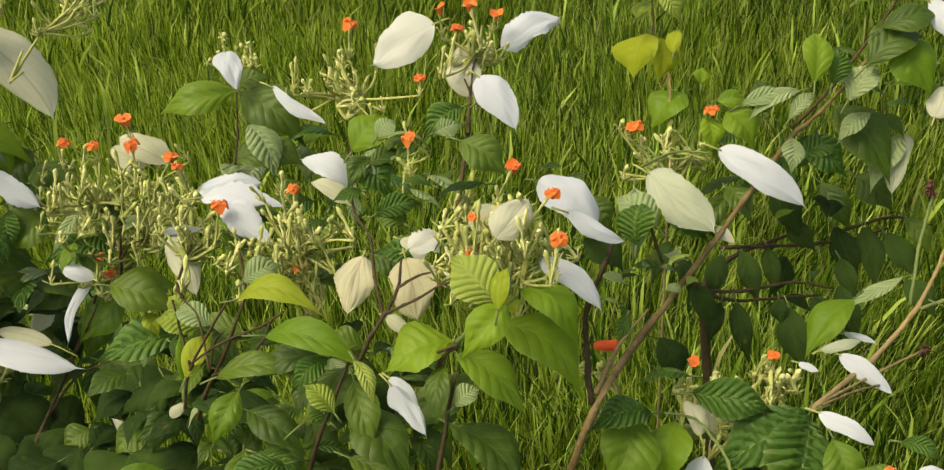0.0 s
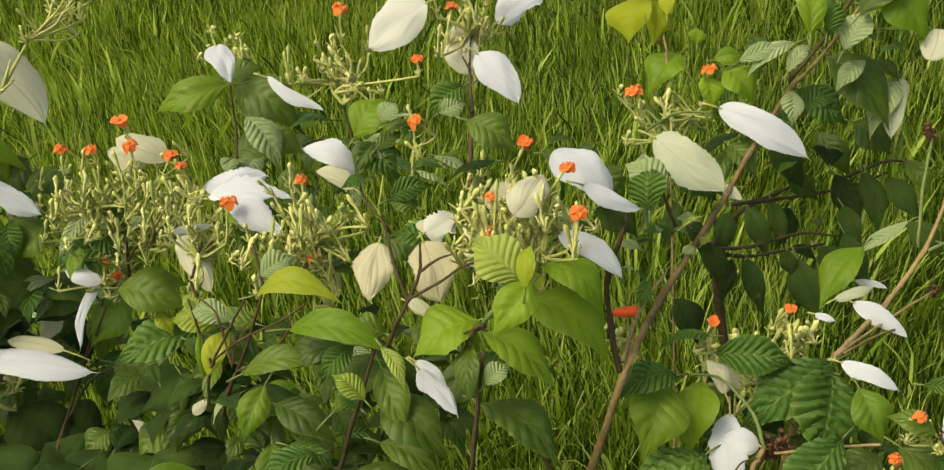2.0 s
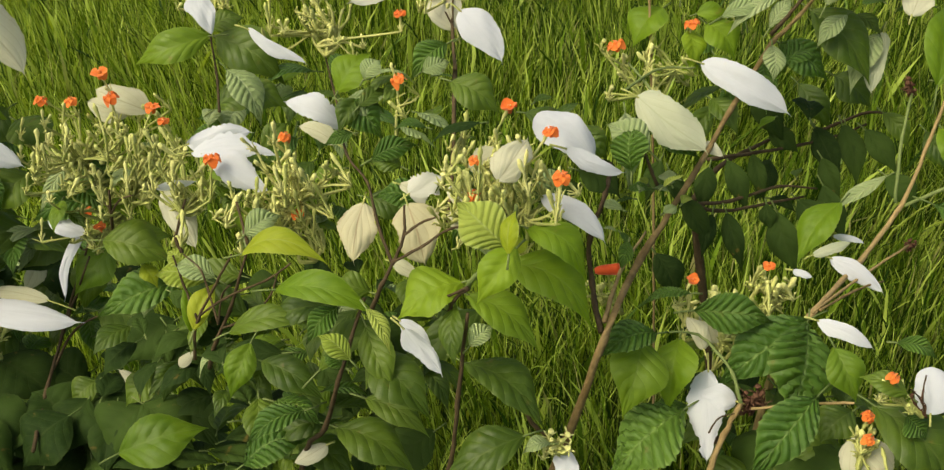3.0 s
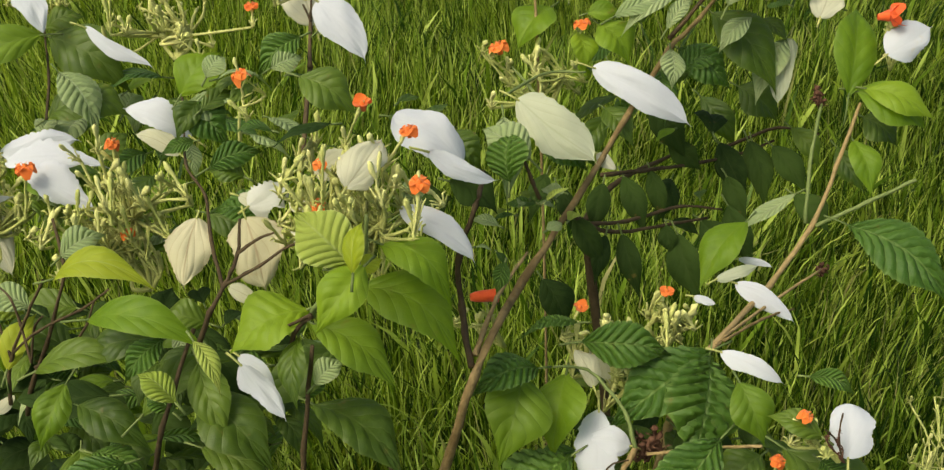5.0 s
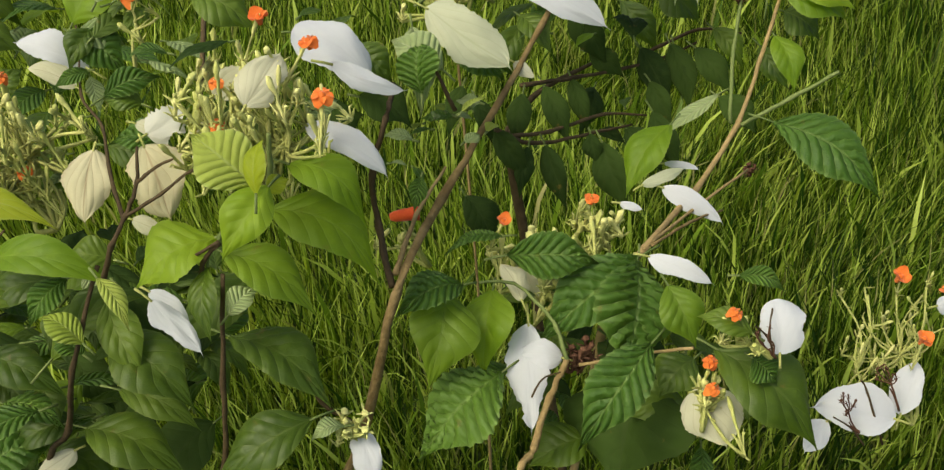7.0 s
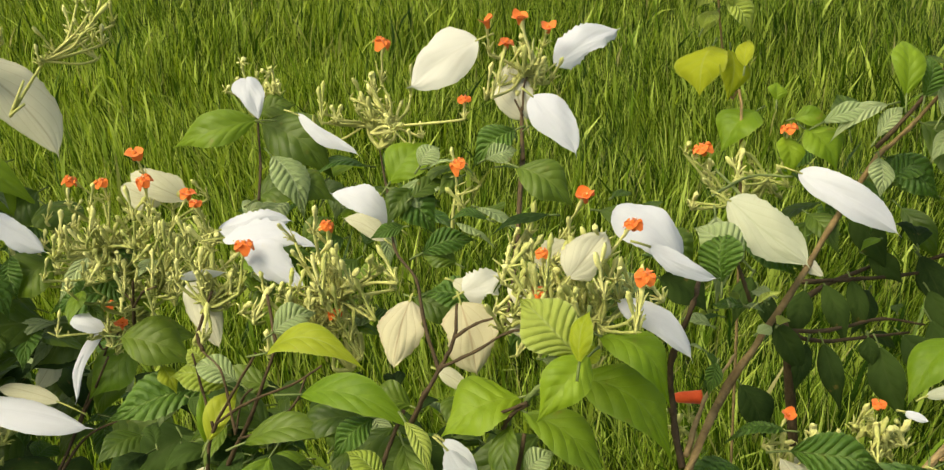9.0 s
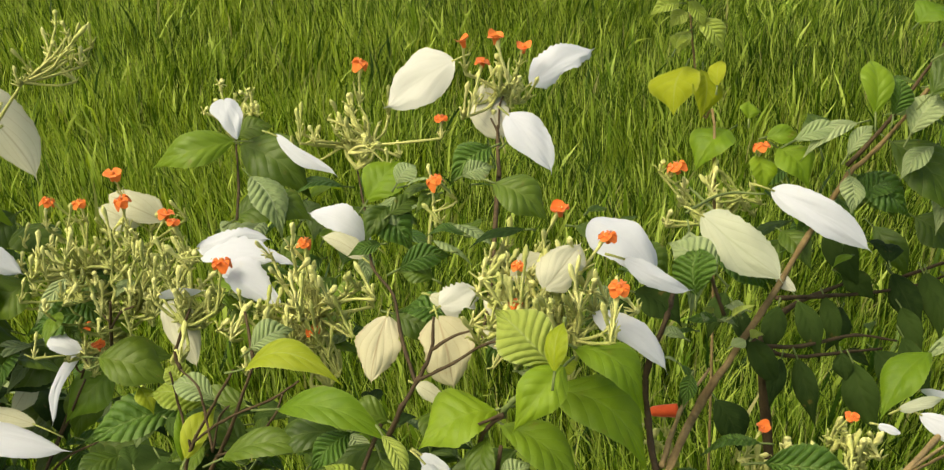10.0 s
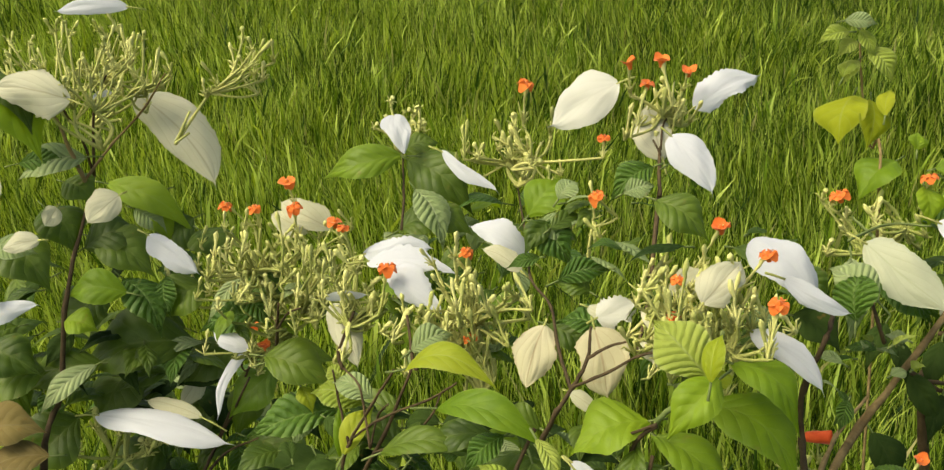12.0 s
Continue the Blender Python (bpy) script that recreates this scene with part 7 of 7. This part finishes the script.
cluster = flower_cluster(ribbed_shrub, (0.4789, -0.1068, 0.9141), (0.4789, -0.1132, 0.9226), (0.0060, 0.0042, 0.0059), 5, 28, 0.006, 1, tips=[], material=DRY_BROWN)
cluster = flower_cluster(ribbed_shrub, (0.2802, -0.2928, 0.9174), (0.2789, -0.2903, 0.9391), (0.0104, 0.0101, 0.0169), 12, 29, 0.016, 1, tips=[], material=DRY_BROWN)
cluster = flower_cluster(ribbed_shrub, (0.4264, -0.3959, 0.9371), (0.4229, -0.3832, 0.9588), (0.0108, 0.0076, 0.0076), 6, 33, 0.006, 0.34, tips=[], material=DRY_BROWN)
cluster = flower_cluster(ribbed_shrub, (0.4615, -0.3833, 0.9344), (0.4556, -0.3701, 0.9583), (0.0059, 0.0062, 0.0105), 5, 34, 0.006, 0.34, tips=[], material=DRY_BROWN)
cluster = flower_cluster(ribbed_shrub, (0.3646, -0.3835, 1.0058), (0.3582, -0.3779, 1.0266), (0.0073, 0.0051, 0.0070), 5, 35, 0.006, 0.34, tips=[], material=DRY_BROWN)

# bush with small dark green hanging leaves on thin twigs
dark_bush = thing("dark_leaved_bush", (0.34, 0.45, 0), "bush with small dark green hanging leaves on thin twigs", "bush", "")
leaf(dark_bush, "leaf", LEAF_DARK_OR_SHADED, (0.2701, -0.0828, 0.9720), (0.2923, -0.1151, 0.9454), 0.0204, 42, 0.15, 0.28, "leaf", 0, 0.015, "dark green or shade-darkened leaf", 0.010)
leaf(dark_bush, "leaf", LEAF_DARK_OR_SHADED, (0.2958, -0.0931, 0.9585), (0.2818, -0.1219, 0.9342), 0.0152, -13, 0.15, 0.28, "leaf", 0, 0.015, "dark green or shade-darkened leaf", 0.009)
leaf(dark_bush, "leaf", LEAF_DARK_OR_SHADED, (0.3116, -0.0855, 0.9524), (0.3212, -0.1239, 0.9205), 0.0197, 33, 0.15, 0.28, "leaf", 0, 0.015, "dark green or shade-darkened leaf", 0.011)
leaf(dark_bush, "leaf", LEAF_DARK_OR_SHADED, (0.3595, -0.0562, 0.9350), (0.3614, -0.0757, 0.9186), 0.0157, 22, 0.15, 0.28, "leaf", 0, 0.015, "dark green or shade-darkened leaf", 0.006)
leaf(dark_bush, "leaf", LEAF_DARK_OR_SHADED, (0.3695, -0.0587, 0.9271), (0.3827, -0.1043, 0.8893), 0.0288, 36, 0.15, 0.28, "leaf", 0, 0.015, "dark green or shade-darkened leaf", 0.013)
leaf(dark_bush, "leaf", LEAF_DARK_OR_SHADED, (0.4010, -0.0288, 0.9150), (0.4281, -0.0592, 0.8900), 0.0290, 52, 0.15, 0.28, "leaf", 0, 0.015, "dark green or shade-darkened leaf", 0.010)
leaf(dark_bush, "leaf", LEAF_DARK_OR_SHADED, (0.4323, -0.0090, 0.9155), (0.4486, -0.0525, 0.8794), 0.0247, 47, 0.15, 0.28, "leaf", 0, 0.015, "dark green or shade-darkened leaf", 0.013)
leaf(dark_bush, "leaf", LEAF_DARK_OR_SHADED, (0.3561, -0.0072, 0.9582), (0.3637, -0.0409, 0.9297), 0.0172, 22, 0.15, 0.28, "leaf", 0, 0.015, "dark green or shade-darkened leaf", 0.009)
leaf(dark_bush, "leaf", LEAF_DARK_OR_SHADED, (0.3850, 0.0368, 0.9531), (0.4147, 0.0200, 0.9393), 0.0220, 54, 0.15, 0.28, "leaf", 0, 0.015, "dark green or shade-darkened leaf", 0.008)
leaf(dark_bush, "leaf", LEAF_DARK_OR_SHADED, (0.3251, -0.0293, 0.9694), (0.3379, -0.0678, 0.9371), 0.0208, 20, 0.15, 0.28, "leaf", 0, 0.015, "dark green or shade-darkened leaf", 0.011)
leaf(dark_bush, "leaf", LEAF_DARK_OR_SHADED, (0.4687, 0.0539, 0.9405), (0.4764, 0.0085, 0.9020), 0.0258, 21, 0.15, 0.28, "leaf", 0, 0.015, "dark green or shade-darkened leaf", 0.013)
leaf(dark_bush, "leaf", LEAF_DARK_OR_SHADED, (0.2578, -0.0737, 0.9963), (0.2649, -0.1013, 0.9731), 0.0150, 28, 0.15, 0.28, "leaf", 0, 0.015, "dark green or shade-darkened leaf", 0.008)
leaf(dark_bush, "leaf", LEAF_DARK_OR_SHADED, (0.2391, -0.1217, 0.9417), (0.2546, -0.1530, 0.9161), 0.0279, 11, 0.15, 0.28, "leaf", 0, 0.015, "dark green or shade-darkened leaf", 0.009)
leaf(dark_bush, "leaf", LEAF_DARK_OR_SHADED, (0.4427, 0.0551, 0.9366), (0.4637, 0.0237, 0.9104), 0.0259, 57, 0.15, 0.28, "leaf", 0, 0.015, "dark green or shade-darkened leaf", 0.010)
leaf(dark_bush, "leaf", LEAF_DARK_OR_SHADED, (0.3015, -0.0525, 0.9804), (0.2883, -0.0841, 0.9536), 0.0200, 1, 0.15, 0.28, "leaf", 0, 0.015, "dark green or shade-darkened leaf", 0.009)
leaf(dark_bush, "leaf", LEAF_DARK_OR_SHADED, (0.3717, 0.0582, 0.9822), (0.3985, 0.0220, 0.9520), 0.0279, 47, 0.15, 0.28, "leaf", 0, 0.015, "dark green or shade-darkened leaf", 0.011)
leaf(dark_bush, "leaf", LEAF_GREEN, (0.4359, 0.1040, 0.9605), (0.4635, 0.0660, 0.9285), 0.0263, 45, 0.15, 0.28, "leaf", 0, 0.015, "mid-green leaf", 0.012)
leaf(dark_bush, "leaf", LEAF_GREEN, (0.3123, -0.0042, 1.0143), (0.2845, -0.0367, 0.9860), 0.0215, -26, 0.15, 0.28, "leaf", 0, 0.015, "mid-green leaf", 0.011)
leaf(dark_bush, "leaf", LEAF_DARK_OR_SHADED, (0.2430, -0.0965, 1.0243), (0.2263, -0.1217, 1.0026), 0.0179, 4, 0.15, 0.28, "leaf", 0, 0.015, "dark green or shade-darkened leaf", 0.008)
leaf(dark_bush, "leaf", LEAF_DARK_OR_SHADED, (0.4421, 0.0582, 0.9380), (0.4592, 0.0098, 0.9045), 0.0262, 33, 0.15, 0.28, "leaf", 0, 0.015, "dark green or shade-darkened leaf", 0.013)
leaf(dark_bush, "leaf", LEAF_DARK_OR_SHADED, (0.4734, 0.0558, 0.9385), (0.4715, 0.0156, 0.9086), 0.0244, 28, 0.15, 0.28, "leaf", 0, 0.015, "dark green or shade-darkened leaf", 0.011)
leaf(dark_bush, "leaf", LEAF_DARK_OR_SHADED, (0.4861, 0.0387, 0.9436), (0.5114, 0.0008, 0.9186), 0.0244, 37, 0.15, 0.28, "leaf", 0, 0.015, "dark green or shade-darkened leaf", 0.011)
leaf(dark_bush, "leaf", LEAF_DARK_OR_SHADED, (0.4400, 0.0219, 0.9249), (0.4525, -0.0136, 0.9002), 0.0207, 43, 0.15, 0.28, "leaf", 0, 0.015, "dark green or shade-darkened leaf", 0.010)
leaf(dark_bush, "leaf", LEAF_GREEN, (0.5060, 0.0485, 0.9551), (0.5259, 0.0168, 0.9339), 0.0210, 40, 0.15, 0.28, "leaf", 0, 0.015, "mid-green leaf", 0.009)
leaf(dark_bush, "leaf", LEAF_GREEN, (0.5371, 0.0158, 0.9531), (0.5548, -0.0205, 0.9284), 0.0204, 44, 0.15, 0.28, "leaf", 0, 0.015, "mid-green leaf", 0.010)
leaf(dark_bush, "leaf", LEAF_DARK_OR_SHADED, (0.4974, -0.0015, 0.9155), (0.5234, -0.0331, 0.8953), 0.0261, 41, 0.15, 0.28, "leaf", 0, 0.015, "dark green or shade-darkened leaf", 0.010)
leafage(dark_bush, 5, (0.3940, 0.0401, 0.9230), (0.084, 0.06, 0.063), 0.042, [LEAF_DARK_OR_SHADED, LEAF_DARK_OR_SHADED, LEAF_DARK_OR_SHADED, LEAF_GREEN], 22)
stem(dark_bush, "twig", [(0.3022, -0.0417, 0.9806), (0.3577, -0.0062, 0.9573), (0.4126, 0.0294, 0.9359), (0.4635, 0.0531, 0.9264), (0.4991, 0.0621, 0.9331)], 0.00208, 0.00104, BARK_DARK)
stem(dark_bush, "twig", [(0.2700, -0.0877, 0.9748), (0.3013, -0.0869, 0.9557), (0.3590, -0.0540, 0.9327), (0.4093, -0.0226, 0.9130)], 0.00208, 0.00104, BARK_DARK)
stem(dark_bush, "twig", [(0.2765, -0.0880, 0.9667), (0.3197, -0.0707, 0.9530), (0.3826, -0.0233, 0.9281), (0.4271, -0.0101, 0.9109)], 0.00192, 0.00096, BARK_DARK)
stem(dark_bush, "twig", [(0.4535, 0.0621, 0.9299), (0.5046, 0.0735, 0.9392), (0.5271, 0.0346, 0.9550)], 0.00192, 0.00096, BARK_DARK)
stem(dark_bush, "stem", [(0.3523, -0.2504, -0.0300), (0.3310, -0.2015, 0.5007), (0.2853, -0.1052, 0.9180), (0.2770, -0.0855, 0.9506), (0.3163, -0.0287, 0.9582), (0.4031, 0.0478, 0.9388)], 0.0048, 0.0016, BARK_DARK)

# slender weed with yellow-green leaves in the grass
seedling = thing("seedling", (0.27, 0.62, 0), "slender weed with yellow-green leaves in the grass", "plant", "")
leaf(seedling, "leaf", LEAF_YELLOW, (0.2372, 0.0767, 1.1359), (0.2233, 0.0462, 1.1087), 0.0509, 27, 0.15, 0.15, "leaf", 0, 0.015, "bright yellow leaf", 0.010)
leaf(seedling, "leaf", LEAF_YELLOW, (0.2486, 0.0684, 1.1356), (0.2444, 0.0393, 1.1085), 0.0320, -29, 0.15, 0.28, "leaf", 0, 0.015, "bright yellow leaf", 0.009)
leaf(seedling, "leaf", LEAF_YELLOW, (0.2554, 0.0412, 1.1323), (0.2622, 0.0611, 1.1505), 0.0153, -20, 0.15, 0.28, "leaf", 0, 0.015, "bright yellow leaf", 0.006)
leaf(seedling, "leaf", LEAF_FRESH_RIBBED, (0.2406, 0.0684, 1.1806), (0.2601, 0.0501, 1.1604), 0.0221, 21, 0.15, 0.28, "leaf", 0, 0.015, "light ribbed young leaf", 0.007)
leaf(seedling, "leaf", LEAF_FRESH_RIBBED, (0.2236, 0.0659, 1.1940), (0.1975, 0.0582, 1.1902), 0.0147, -34, 0.15, 0.28, "leaf", 0, 0.015, "light ribbed young leaf", 0.006)
leaf(seedling, "leaf", LEAF_FRESH_RIBBED, (0.2318, 0.0686, 1.1853), (0.2151, 0.0581, 1.1776), 0.0139, -27, 0.15, 0.28, "leaf", 0, 0.015, "light ribbed young leaf", 0.006)
leaf(seedling, "leaf", LEAF_PALE, (0.2176, 0.0634, 1.2041), (0.2452, 0.0660, 1.2027), 0.0132, 55, 0.15, 0.28, "leaf", 0, 0.015, "pale leaf underside", 0.006)
leaf(seedling, "leaf", LEAF_FRESH_RIBBED, (0.2323, 0.0705, 1.1945), (0.2442, 0.0559, 1.1789), 0.0133, 22, 0.15, 0.28, "leaf", 0, 0.015, "light ribbed young leaf", 0.006)
leaf(seedling, "leaf", LEAF_FRESH_RIBBED, (0.2355, 0.0712, 1.1684), (0.2223, 0.0550, 1.1547), 0.0159, -0, 0.15, 0.28, "leaf", 0, 0.015, "light ribbed young leaf", 0.006)
leaf(seedling, "leaf", LEAF_FRESH_RIBBED, (0.2218, 0.0568, 1.1583), (0.2331, 0.0697, 1.1690), 0.0166, -9, 0.15, 0.28, "leaf", 0, 0.015, "light ribbed young leaf", 0.006)
stem(seedling, "stem", [(0.2783, -0.1550, -0.0300), (0.2722, -0.0852, 0.5777), (0.2572, 0.0265, 1.0654), (0.2505, 0.0553, 1.1000), (0.2397, 0.0713, 1.1521), (0.2322, 0.0748, 1.2031)], 0.0015, 0.0008, BARK_BROWN)
